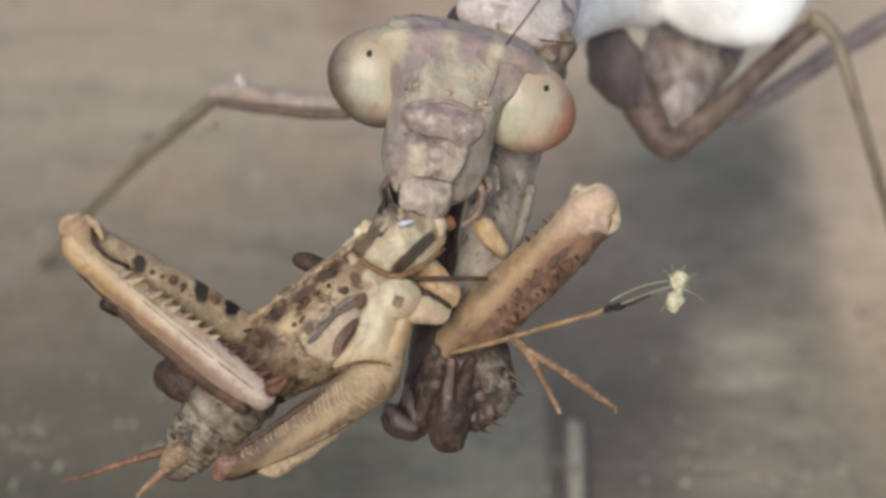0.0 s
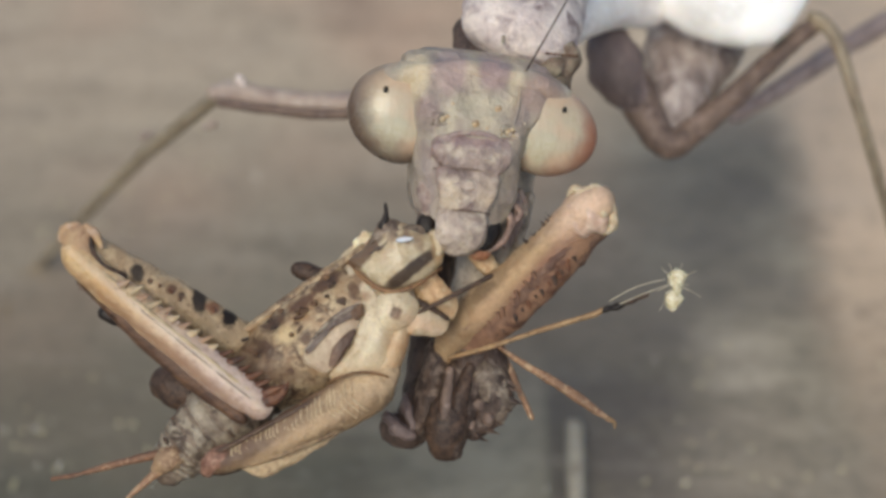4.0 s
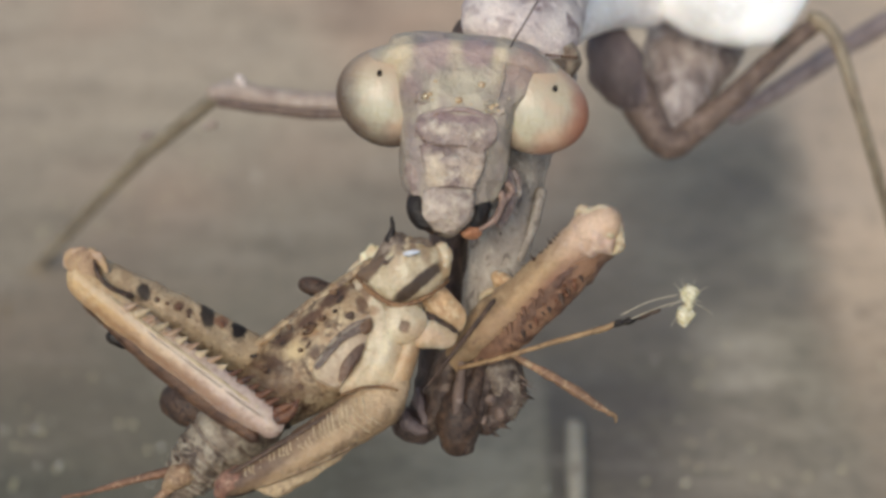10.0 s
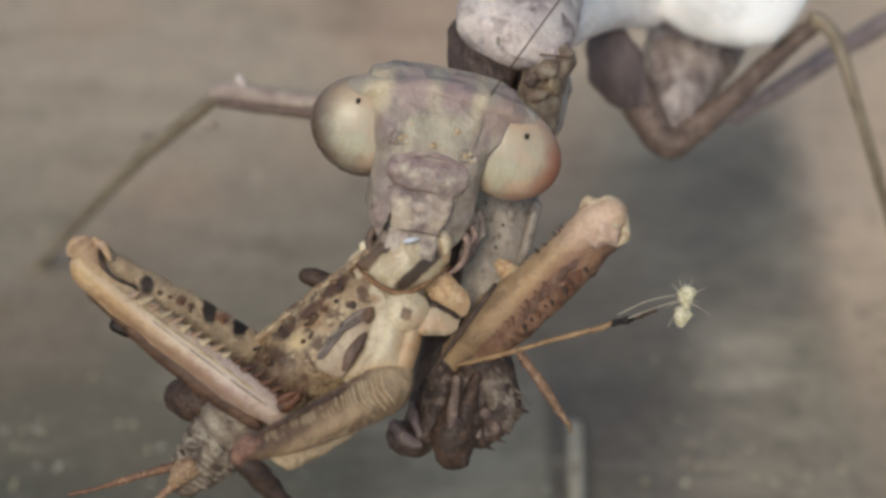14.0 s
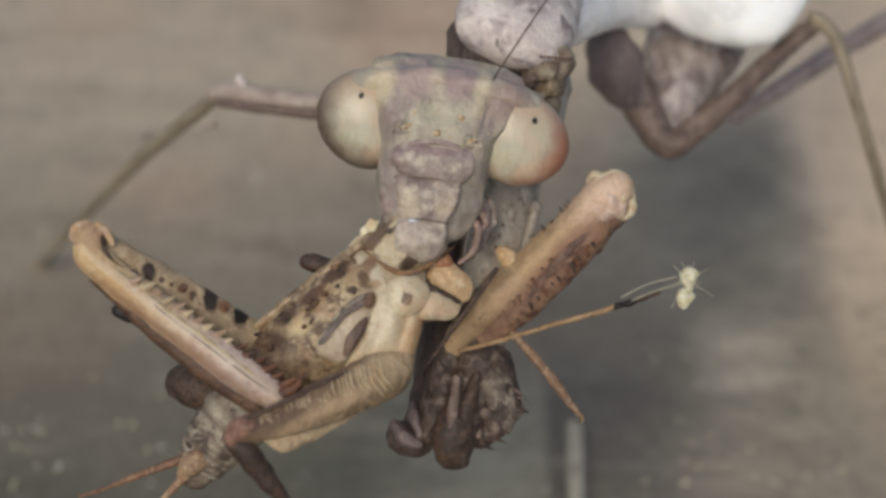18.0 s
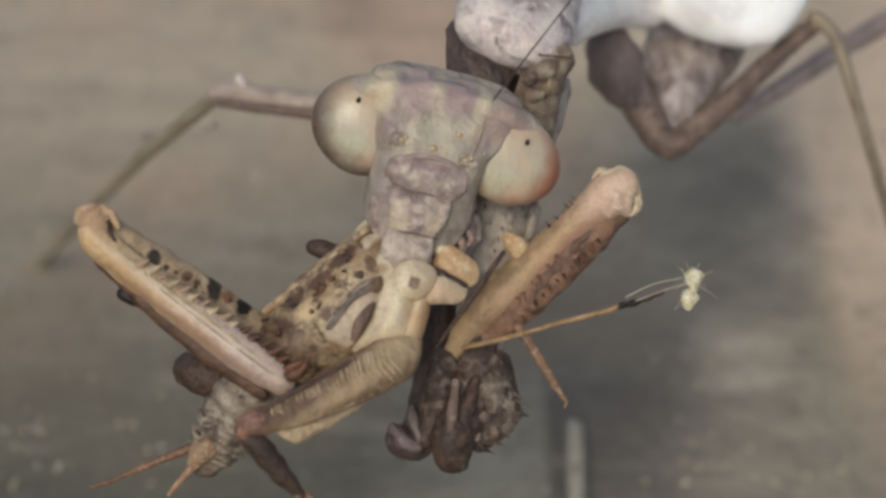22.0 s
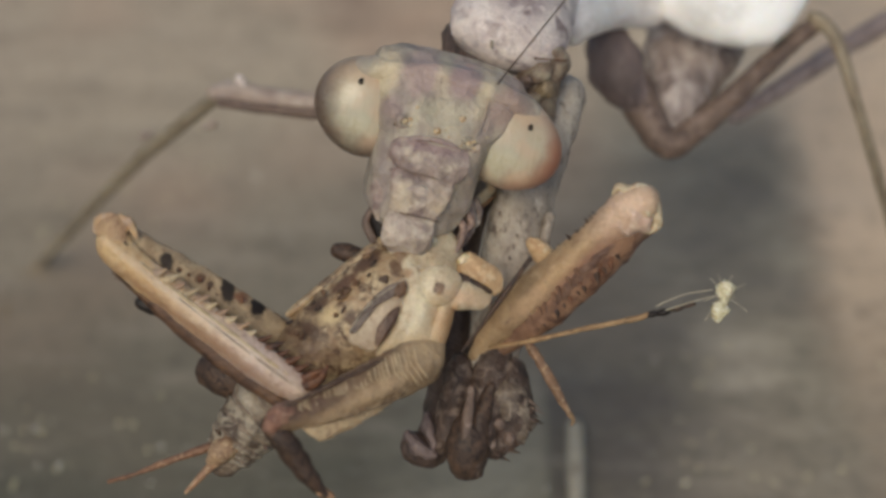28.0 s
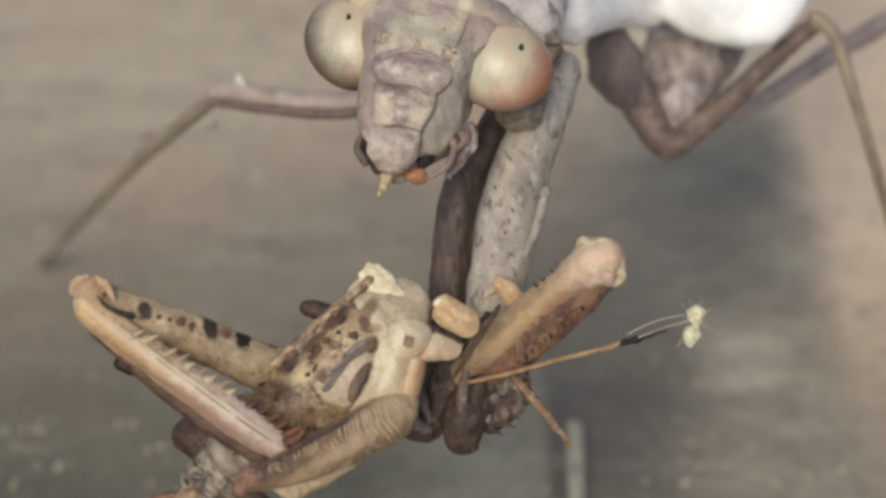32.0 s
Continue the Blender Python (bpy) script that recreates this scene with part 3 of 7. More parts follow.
part("abdomen", bm, M_BODY, mantis, "grey-brown abdomen running back over the ground")

lfoot = on_ground(70, 470)
bm = B()
tube(bm, [(900, 110, -400), (760, 164, -540), (600, 182, -590), (480, 174, -615), (420, 162, -630), (382, 164, -640)],
     [31, 27, 22, 20, 25, 17], 5, 12, amp=3)
left_femur = part("left_walking_femur", bm, M_PALE, mantis, "pale lavender upper leg with a dark underside")
bm = B()
tube(bm, [(760, 182, -530), (600, 202, -576), (480, 194, -600), (390, 182, -622)], [12, 12, 11, 9], 5, 10, amp=2)
part("underside", bm, M_LEG_DARK, left_femur, "dark brown underside")
bm = B()
tube(bm, [(428, 150, -618), (424, 140, -614)], [12, 10], 3, 8)
part("knee_lobe", bm, M_PRON, left_femur)
bm = B()
tube(bm, [at(392, 166, -640), at(330, 214, -760), at(250, 280, -940), at(170, 360, -1200), lfoot], [15, 16, 16, 14, 13], 5, 10, amp=2)
left_tibia = part("left_walking_tibia", bm, M_FARLEG, mantis, "thin tan lower leg reaching to the ground")
bm = B()
tube(bm, [lfoot, lfoot + Vector((-60, -50, 40)), on_ground(10, 560, 4)], [9, 7, 5], 4, 8)
part("tarsus", bm, M_LEG, left_tibia)
for x, y in ((372, 222), (258, 240)):
    bm = B()
    ball(bm, (x, y, -690 if x > 300 else -920), (18, 9, 9), -20, 5, 14, 2)
    part("pale_lobe", bm, M_PALE, left_tibia)

# ---- mantis: front coxae ----
CX = at(900, 240, -140)
bm = B()
tube(bm, [(985, 120, -190), (948, 215, -155), (914, 300, -136), (886, 430, -115), (858, 570, -104), (846, 650, -100), (842, 690, -100)],
     [(40, 36), (48, 40), (54, 44), (56, 44), (48, 40), (34, 30), (18, 18)], 6, 18, amp=5, size=24)
coxa = part("front_coxa", bm, M_COXA, mantis, "speckled grey-brown long front coxa", CX)
for i in range(9):
    bm = B()
    ball(bm, (868 + (i * 37) % 44 - i * 6, 330 + i * 40, -72 + (i % 3)), (3, 4, 2.5), 0, 1, 5, 1, i)
    part("dark_speck", bm, M_LEG_DARK, coxa)
bm = B()
tube(bm, [(958, 335, -100), (946, 385, -92), (922, 450, -84)], [9, 11, 8], 4, 8, amp=3)
part("edge_ridge", bm, M_COXA, coxa, "pale raised edge")
# far front coxa, darkened by its shaded colour
bm = B()
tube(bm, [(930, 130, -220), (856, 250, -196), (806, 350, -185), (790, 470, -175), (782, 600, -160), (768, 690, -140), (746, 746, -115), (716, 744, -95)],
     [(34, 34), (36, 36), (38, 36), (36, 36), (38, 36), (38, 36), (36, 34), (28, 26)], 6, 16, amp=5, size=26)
coxa_far = part("front_coxa", bm, M_COXA_SHADED, mantis, "dark purplish shaded front coxa", CX)
for pts, rr, m in ((((862, 560, -94), (848, 640, -80), (832, 710, -66), (818, 778, -60)), (32, 36, 34, 26), M_JOINT),
                   (((890, 610, -86), (896, 670, -80), (884, 720, -78), (858, 752, -80)), (26, 32, 28, 16), M_JOINT),
                   (((800, 600, -90), (788, 670, -84), (776, 716, -80), (764, 742, -84)), (24, 28, 26, 16), M_JOINT),
                   (((850, 640, -50), (838, 690, -40), (830, 740, -40)), (12, 16, 10), M_DARK)):
    bm = B()
    tube(bm, list(pts), list(rr), 6, 16, amp=7, size=18)
    part("coxa_lobe", bm, m, coxa, "dark brown streaked joint lobe")
bm = B()
tube(bm, [(818, 640, -38), (812, 690, -26), (806, 740, -24)], [(7, 5), (10, 7), (6, 5)], 5, 10, amp=3)
part("pale_streak", bm, M_LEG_DARK, coxa, "pale upright streak")
for i in range(30):
    bm = B()
    u = (i * 0.382) % 1
    x, y = 938 - u * 70, 664 + u * 92
    cone(bm, at(x - 40 - 6 * (i % 3), y - 22, -66), at(x - 4 + 9 * (i % 4), y + 10 + 5 * (i % 3), -58), 5 + (i % 3))
    part("bristle", bm, M_DARK if i % 3 else M_LEG_DARK, coxa)
bm = B()
tube(bm, [(824, 690, -66), (812, 740, -50), (806, 778, -56)], [(30, 30), (40, 34), (28, 26)], 5, 14, amp=5, size=20)
part("trochanter", bm, M_DARK, coxa, "dark brown rounded joint")
bm = B()
tube(bm, [(880, 650, -70), (900, 700, -80), (872, 742, -80)], [(34, 30), (32, 30), (18, 20)], 5, 14, amp=8, size=20)
part("joint_fold", bm, M_JOINT_GREY, coxa, "mottled grey-brown joint fold")
for pts, rr in ((((706, 722, -72), (722, 744, -66), (748, 758, -70)), (9, 14, 10)), (((740, 690, -100), (744, 716, -82), (752, 742, -74)), (8, 12, 8))):
    bm = B()
    tube(bm, list(pts), list(rr), 5, 12, amp=5, size=12)
    part("pale_fold", bm, M_SHOULDER, coxa_far, "lavender-grey fold on the joint")
for i, (x, y, q) in enumerate(((868, 704, 15), (894, 690, 12), (884, 728, 13), (912, 668, 12), (856, 738, 9), (906, 706, 9))):
    bm = B()
    ball(bm, (x, y, -54 - i % 2 * 3), (q, q * 0.7, 7), 30 + 20 * i, 5, 9, 2, i)
    part("grey_lump", bm, M_JOINT_GREY if i % 2 else M_LEG_DARK, coxa)
# light on the coxa beside the femur's shade, added as a cream tube
bm = B()
tube(bm, [(850, 524, -66), (860, 514, -62), (876, 510, -60), (892, 515, -62), (902, 526, -66)], [4, 7, 8, 7, 4], 5, 10, amp=2, size=8)
part("lit_crescent", bm, M_CREAM, coxa, "pale crescent for the lit part of the coxa")
# ---- mantis: left front leg ----
FL = at(725, 750, -120)
bm = B()
tube(bm, [(160, 492, 62), (215, 528, 52), (290, 566, 40), (360, 602, 24), (430, 640, 5), (505, 672, -30), (572, 676, -62)],
     [(26, 26), (34, 28), (38, 30), (40, 32), (42, 34), (40, 34), (30, 30)], 7, 22, amp=5, size=22, square=1.7)
fore_left = part("front_femur", bm, M_FEM_IN, mantis, "tan front femur with black spots on its inner face", FL)
bm = B()
tube(bm, [(572, 672, -64), (606, 672, -80), (636, 668, -96)], [26, 24, 16], 5, 14, amp=5)
part("trochanter", bm, M_DARK, fore_left, "dark joint behind the prey")
bm = B()
tube(bm, [(136, 488, 70), (142, 512, 86), (182, 554, 92), (250, 606, 100), (330, 668, 108), (410, 728, 112), (474, 772, 108)],
     [(20, 20), (31, 28), (29, 25), (30, 23), (31, 23), (31, 23), (24, 20)], 7, 24, amp=4, size=22, square=1.35)
tibia_left = part("front_tibia", bm, M_TIBIA_LONG, mantis, "pale tan to pinkish tibia with a row of spines", at(136, 501, 86))
bm = B()
tube(bm, [(126, 484, 74), (144, 476, 84), (162, 482, 88)], [13, 14, 11], 5, 12, amp=4, size=12)
part("knee", bm, M_FEMUR, tibia_left, "ridged pale brown knee joint")
bm = B()
plate(bm, [(112, 486, 84), (120, 466, 88), (146, 460, 92), (164, 470, 92), (166, 500, 96), (176, 528, 98), (160, 552, 94), (136, 548, 92), (118, 520, 86)], 16, 30, 5, 4, 12)
part("knee_cap", bm, M_FEMUR, tibia_left, "squarish tan knee")
bm = B()
tube(bm, [(112, 484, 70), (120, 466, 80), (140, 460, 86)], [8, 9, 6], 5, 10, amp=4, size=8)
part("knee_ridge", bm, M_TIBIA, tibia_left)
bm = B()
tube(bm, [(156, 462, 88), (172, 474, 94), (182, 496, 92)], [7, 8, 5], 5, 10, amp=4, size=8)
part("knee_ridge", bm, M_TIBIA, tibia_left)
bm = B()
tube(bm, [(160, 480, 96), (168, 505, 100), (190, 528, 98), (226, 540, 88)], [4.5, 5, 6, 5], 5, 8)
part("knee_crease", bm, M_DARK, fore_left, "dark curved knee crease")
for x, y, a, b, z in ((310, 560, 6, 8, 70), (328, 574, 5, 6, 68),
                      (274, 546, 5, 5, 74), (388, 588, 8, 10, 56), (290, 552, 5, 5, 72)):
    bm = B()
    ball(bm, (x, y, z - 6 if a > 9 else z - 3), (a * 0.5, b * 0.6, 3), -20, 3, 7, 2, x)
    part("dark_spot", bm, M_BLACK if a > 9 else M_RED, fore_left)
for i in range(16):
    u = i / 15
    x, y = 226 + u * 262, 556 + u * 184
    length = (12, 18, 9, 14, 19, 10, 15)[i % 7] + 6 * u + 5 * (u > 0.6)
    base = at(x - 9, y + 9, 108)
    tip = at(x + length * 0.95, y - length * 0.38 + 3, 116 + 4 * (i % 2))
    bm = B()
    cone(bm, base, tip, 10 + 1.5 * (i % 2))
    part("spine", bm, (M_RIB if i % 2 else M_TIBIA) if u < 0.62 else M_RED, tibia_left)
bm = B()
tube(bm, [(478, 764, 112), (506, 752, 116), (520, 728, 118)], [13, 9, 3], 5, 8)
part("claw", bm, M_RED, tibia_left, "dark red curved claw")
bm = B()
tube(bm, [(440, 778, 70), (370, 735, 66), (290, 680, 62), (225, 632, 60), (200, 618, 60)], [13, 12, 11, 9, 9], 5, 10, amp=1)
part("front_tarsus", bm, M_RED, tibia_left, "thin dark red foot folded along the tibia")
bm = B()
tube(bm, [(212, 624, 62), (192, 614, 62)], [12, 12], 4, 10)
part("tarsus_tip", bm, M_BLACK, tibia_left, "shiny black foot tip")
# shaded flank of the tibia, its shade put into a dark brown tube
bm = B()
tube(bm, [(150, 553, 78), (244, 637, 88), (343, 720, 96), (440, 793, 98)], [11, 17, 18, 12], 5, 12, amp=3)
part("tibia_underside", bm, M_TIBIA_SHADE, tibia_left, "dark brown shaded tibia edge")

bm = B()
tube(bm, [(178, 534, 106), (250, 592, 115), (330, 654, 123), (410, 714, 127), (470, 756, 120)], [2, 3.5, 4, 4, 2], 6, 8, amp=1.5, size=16)
part("tibia_ridge", bm, M_RIB, tibia_left, "pale raised line along the shin")
bm = B()
tube(bm, [(190, 556, 112), (260, 610, 121), (340, 672, 130), (416, 730, 133), (462, 762, 127)], [1, 1.4, 1.6, 1.6, 1], 6, 8, amp=1.5, size=12)
part("tibia_crease", bm, M_PALE, tibia_left, "rosy crease along the shin")

# ---- mantis: right front leg ----
FR = at(796, 683, -100)
bm = B()
tube(bm, [(774, 704, -108), (804, 654, -70), (852, 600, -20), (918, 544, 40), (980, 489, 96), (1030, 449, 140), (1052, 434, 158)],
     [(12, 14), (28, 26), (36, 32), (33, 33), (30, 33), (38, 38), (33, 34)], 7, 24, amp=5, size=22, square=1.7)
fore_right = part("front_femur", bm, M_FORE, mantis, "tan front femur with a groove of dark spines", FR)
bm = B()
tube(bm, [(1056, 466, 126), (1014, 516, 84), (958, 568, 26), (904, 616, -18), (856, 660, -56)],
     [(24, 26), (24, 24), (25, 22), (24, 20), (15, 14)], 6, 18, amp=6, size=18)
part("front_tibia", bm, M_FOLD, fore_right, "rosy-brown shin folded along the femur")
bm = B()
tube(bm, [(1036, 476, 128), (990, 526, 82), (936, 576, 26), (880, 626, -24), (822, 672, -74)], [(24, 20), (33, 22), (36, 24), (32, 24), (18, 16)],
     6, 18, amp=5, size=14)
part("groove", bm, M_GROOVE, fore_right, "rosy-brown mottled lower flank of the femur")
bm = B()
tube(bm, [(742, 716, -112), (776, 657, -72), (796, 624, -46), (824, 586, -18), (852, 561, 6), (884, 541, 32)], [2, 3, 3.6, 3.4, 3, 2], 5, 8, amp=2, size=8)
part("upper_edge", bm, M_BLACK, fore_right, "black line along the upper edge")
bm = B()
tube(bm, [(1004, 418, 142), (1014, 408, 154), (1028, 414, 164), (1048, 408, 170), (1068, 420, 170), (1079, 446, 164), (1080, 474, 152), (1068, 486, 142)],
     [5, 8, 6, 8, 9, 8, 9, 5], 5, 12, amp=3, size=9)
part("knee", bm, M_CREAM, fore_right, "pale scalloped knee rim")
bm = B()
ball(bm, (1040, 448, 140), (44, 42, 40), 0, 8, 20, 4)
part("knee_pit", bm, M_KNEE_PINK, fore_right, "pinkish swollen knee joint")
bm = B()
ball(bm, (1062, 450, 176), (9, 14, 8), -10, 4, 10, 2)
part("knee_knob", bm, M_CREAM, fore_right)
for i in range(13):
    u = i / 12
    x, y, z = 1012 - 132 * u, 524 + 112 * u, 112 - 128 * u
    bm = B()
    q = (8, 16, 11, 19, 7, 14)[i % 6]
    cone(bm, at(x, y, z), at(x + 6 - q * 0.2, y + 5 + q, z + 12), 4 + q * 0.2)
    part("spine", bm, M_RED if i % 3 == 1 else M_DARK, fore_right)
for i in range(9):
    u = i / 8
    bm = B()
    ball(bm, (984 - 100 * u, 446 + 94 * u, 124 - 92 * u), (5 + 2 * (i % 3), 3.4, 3), -46, 2, 6, 1)
    part("dark_spot", bm, M_BLACK if i % 2 else M_DARK, fore_right)
rng = random.Random(3)
for i in range(12):
    u = rng.random()
    x, y, z = 1000 - 120 * u + rng.uniform(-9, 9), 528 + 104 * u + rng.uniform(-12, 12), 112 - 124 * u
    bm = B()
    ball(bm, (x, y, z), (rng.uniform(3, 6), rng.uniform(3, 5), 5), 40, 2, 5, 2, i)
    part("brown_fleck", bm, M_RED if i % 2 else M_FOLD, fore_right)
bm = B()
tube(bm, [(1006, 505, 118), (968, 540, 86), (924, 582, 39), (880, 624, -8), (842, 660, -50)], [(5, 6), (11, 7), (13, 8), (13, 8), (6, 6)], 7, 14, amp=5, size=12)
part("spine_groove", bm, M_FOLD, fore_right, "dark red-brown groove between femur and shin")
for i, u in enumerate((0.0, 0.16, 0.36, 0.47, 0.66, 0.76, 0.95)):
    x, y, z = 944 - 80 * u, 552 + 78 * u, 84 - 84 * u
    q = (9, 14, 18, 13, 20, 15, 10)[i]
    bm = B()
    cone(bm, at(x - 2, y - 4, z - 6), at(x + 3, y + q, z + 3), 5)
    part("pale_spine", bm, M_GROOVE, fore_right, "tan blunt spine")
TR = at(830, 665, -20)
bm = B()
tube(bm, [(806, 674, -30), (880, 656, 0), (980, 626, 20), (1060, 604, 25), (1078, 596, 25)], [4, 4.6, 5, 5.2, 5], 5, 10, amp=1.5)
tarsus = part("front_tarsus", bm, M_THREAD, mantis, "thin amber front foot ending in a cream fluff", TR)
for i, (x, y, r) in enumerate(((1086, 595, 6), (1106, 590, 7), (1130, 582, 5), (1150, 574, 4.5))):
    bm = B()
    tube(bm, [(x - 10, y + 3, 25), (x, y, 26), (x + 9, y - 3, 25)], [r * 0.7, r, r * 0.7], 4, 8, amp=1.5)
    part("tarsal_joint", bm, M_BLACK if i < 2 else M_DARK, tarsus, "dark small foot joint")
bm = B()
tube(bm, [(1092, 580, 30), (1140, 556, 32), (1190, 544, 30)], [1.2, 1.1, 1], 5, 6)
tube(bm, [(1110, 586, 30), (1160, 566, 34), (1200, 552, 30)], [1.2, 1.1, 0.9], 5, 6)
part("web_strand", bm, M_HAIR, tarsus, "pale fine strand")
bm = B()
ball(bm, (1212, 542, 28), (16, 15, 13), 0, 7, 8, 3)
ball(bm, (1204, 580, 26), (16, 18, 12), 30, 7, 9, 3, 3)
ball(bm, (1212, 560, 26), (8, 12, 8), 0, 4, 8, 2, 5)
part("fluff", bm, M_FLUFF, tarsus, "cream fluffy lump")
for i, (x, y) in enumerate(((1184, 524), (1198, 516), (1254, 578), (1176, 566), (1232, 556), (1222, 516), (1180, 600), (1246, 530))):
    bm = B()
    c = Vector((1208, 556))
    tube(bm, [(c.x, c.y, 28), ((c.x + x) / 2, (c.y + y) / 2 - 4, 34), (x, y, 30)], [1.1, 0.9, 0.6], 4, 5)
    part("hair", bm, M_HAIR, tarsus)

rng = random.Random(9)
for i in range(26):
    u = rng.random()
    a = at(148 + 292 * u, 556 + 236 * u + rng.uniform(-3, 3), 84)
    bm = B()
    cone(bm, a, a + Vector((-6 - rng.uniform(0, 5), -8 - rng.uniform(0, 7), 4)), 1.6)
    part("bristle", bm, M_RED, tibia_left)
for i in range(22):
    u = rng.random()
    a = at(800 + 190 * u, 628 - 188 * u + rng.uniform(-3, 3), -62 + 200 * u)
    bm = B()
    cone(bm, a, a + Vector((-7 - rng.uniform(0, 5), 6 + rng.uniform(0, 6), 4)), 1.5)
    part("bristle", bm, M_DARK, fore_right)

# ---- mantis: head ----
HD = at(835, 130, -60)
bm = B()


def face_wave(u, a):
    # two upright furrows down the forehead
    x = math.cos(a)
    return 1 - (0.05 * math.exp(-((x - 0.36) / 0.07) ** 2) + 0.05 * math.exp(-((x + 0.36) / 0.07) ** 2)) * (u < 0.55)


tube(bm, [(826, 74, -42), (825, 88, -32), (822, 114, -20), (818, 142, -15), (814, 175, -12), (812, 210, -10), (810, 245, -8), (808, 275, -6),
          (806, 310, 0), (803, 340, 6), (800, 368, 6), (798, 388, 4)],
     [(118, 20), (136, 48), (138, 70), (127, 79), (112, 87), (102, 88), (97, 84), (97, 79), (93, 70), (80, 58), (54, 44), (28, 30)],
     7, 80, amp=4, size=26, square=3.7, wave=face_wave)
head = part("head", bm, M_HEAD, mantis, "triangular pinkish-grey head with large pale eyes", HD)
eye_spots = []
EYE_Z, EYE_DEPTH = -6, 54
for s, cx, cy, rx, ry, turn in ((-1, 684, 171, 84, 90, -25), (1, 948, 181, 98, 83, 31)):
    c = at(cx, cy, EYE_Z)
    bm = B()
    got = bmesh.ops.create_uvsphere(bm, u_segments=40, v_segments=28, radius=1)
    for v in got["verts"]:
        q = v.co.copy()
        v.co = c + Matrix.Rotation(radians(-turn), 3, "Z") @ Vector((q.x * rx * (1 + 0.1 * q.y), q.y * ry, q.z * EYE_DEPTH))
    part("eye", bm, M_EYES[s], head, "pale greenish-cream glossy bulging eye", c)
    px, py = (672, 128) if s < 0 else (985, 148)
    u = Matrix.Rotation(radians(turn), 3, "Z") @ (at(px, py, 0) - at(cx, cy, 0))
    pz = EYE_Z + EYE_DEPTH * math.sqrt(max(0.0, 1 - (u.x / rx) ** 2 - (u.y / ry) ** 2))
    bm = B()
    ball(bm, (px, py, pz + 3), (5, 6, 5), 0, 1.5, 4, 2)
    eye_spots.append(part("eye_spot", bm, M_BLACK, head, "small black eye spot", at(px, py, pz)))
bm = B()
tube(bm, [(652, 108, -24), (692, 98, 2), (770, 90, 6), (838, 90, 8), (905, 97, 8), (962, 116, -2), (1006, 140, -30)],
     [(12, 20), (22, 42), (27, 44), (27, 44), (25, 43), (22, 36), (12, 18)], 6, 24, amp=4, size=26, square=2.2)
part("crown", bm, M_HEAD, head, "banded cream and mauve crown between the eyes")
for x0, x1, y0, y1, w in ((838, 824, 100, 152, 28), (768, 778, 104, 156, 20)):
    bm = B()
    tube(bm, [(x0, y0, 16), ((x0 + x1) / 2, (y0 + y1) / 2, 36), (x1, y1, 52)], [(w, 7), (w * 1.05, 8), (w * 0.8, 7)], 6, 16,
         amp=3, size=16, square=2.2)
    part("forehead_ridge", bm, M_FACE if x0 == 838 else M_HEAD, head)
bm = B()
tube(bm, [(812, 186, 58), (812, 202, 66), (811, 226, 72), (809, 248, 74)], [(36, 7), (66, 13), (74, 14), (62, 11)], 7, 28, amp=3, size=16, square=3.2)
part("face_shield", bm, M_FACE, head, "mauve-grey arched face shield")
bm = B()
tube(bm, [(738, 236, 66), (750, 206, 74), (786, 190, 78), (835, 190, 78), (874, 208, 72), (888, 240, 62)], [3, 4, 5, 5, 4, 3], 5, 8, amp=1)
part("shield_rim", bm, M_FACE, head)
bm = B()
tube(bm, [(807, 256, 72), (806, 280, 80), (803, 304, 80), (801, 324, 76)], [(56, 10), (54, 13), (47, 14), (41, 10)], 7, 26, amp=3, size=16, square=3.2)
part("clypeus", bm, M_FACE, head, "pale mauve upper lip plate")
bm = B()
tube(bm, [(764, 286, 84), (804, 280, 90), (846, 288, 84)], [(6, 5), (10, 7), (6, 5)], 5, 10, amp=4, size=14)
part("clypeus_ridge", bm, M_LABRUM, head)
for y, w, z in ((252, 62, 74), (325, 44, 78)):
    bm = B()
    tube(bm, [(806 - w, y + 3, z), (806, y, z + 13), (806 + w, y + 5, z)], [1, 1.6, 1], 5, 8)
    part("seam", bm, M_LEG_DARK, head, "dark thin seam")
for s in (-1, 1):
    bm = B()
    tube(bm, [(807 + s * 70, 262, 30), (804 + s * 64, 300, 34), (802 + s * 52, 336, 32), (800 + s * 42, 358, 28)],
         [(18, 24), (20, 26), (19, 22), (12, 14)], 5, 16, amp=4, size=16, square=2.6)
    part("cheek", bm, M_FACE, head, "mottled mauve cheek")
    bm = B()
    tube(bm, [(808 + s * 88, 250, 22), (806 + s * 82, 285, 22), (803 + s * 70, 322, 18)], [(8, 10), (10, 12), (7, 9)], 5, 12, amp=3, size=12)
    part("face_ridge", bm, M_HEAD, head)
LB = at(800, 326, 74)
bm = B()
tube(bm, [(800, 330, 74), (799, 350, 84), (798, 376, 84), (797, 396, 72)], [(41, 10), (45, 15), (43, 15), (27, 11)], 7, 26, amp=3, size=16, square=3.0)
labrum = part("labrum", bm, M_LABRUM, head, "rounded pale pink-grey upper lip", LB)
mandibles = []
for s in (-1, 1):
    org = at(800 + s * 48, 330, 36)
    bm = B()
    tube(bm, [(800 + s * 46, 336, 32), (800 + s * 56, 360, 44), (799 + s * 46, 388, 50), (798 + s * 22, 398, 52)],
         [(14, 14), (20, 16), (15, 13), (7, 7)], 6, 16, amp=3, size=14)
    mandibles.append(part("mandible", bm, M_BLACK, head, "black glossy jaw", org))
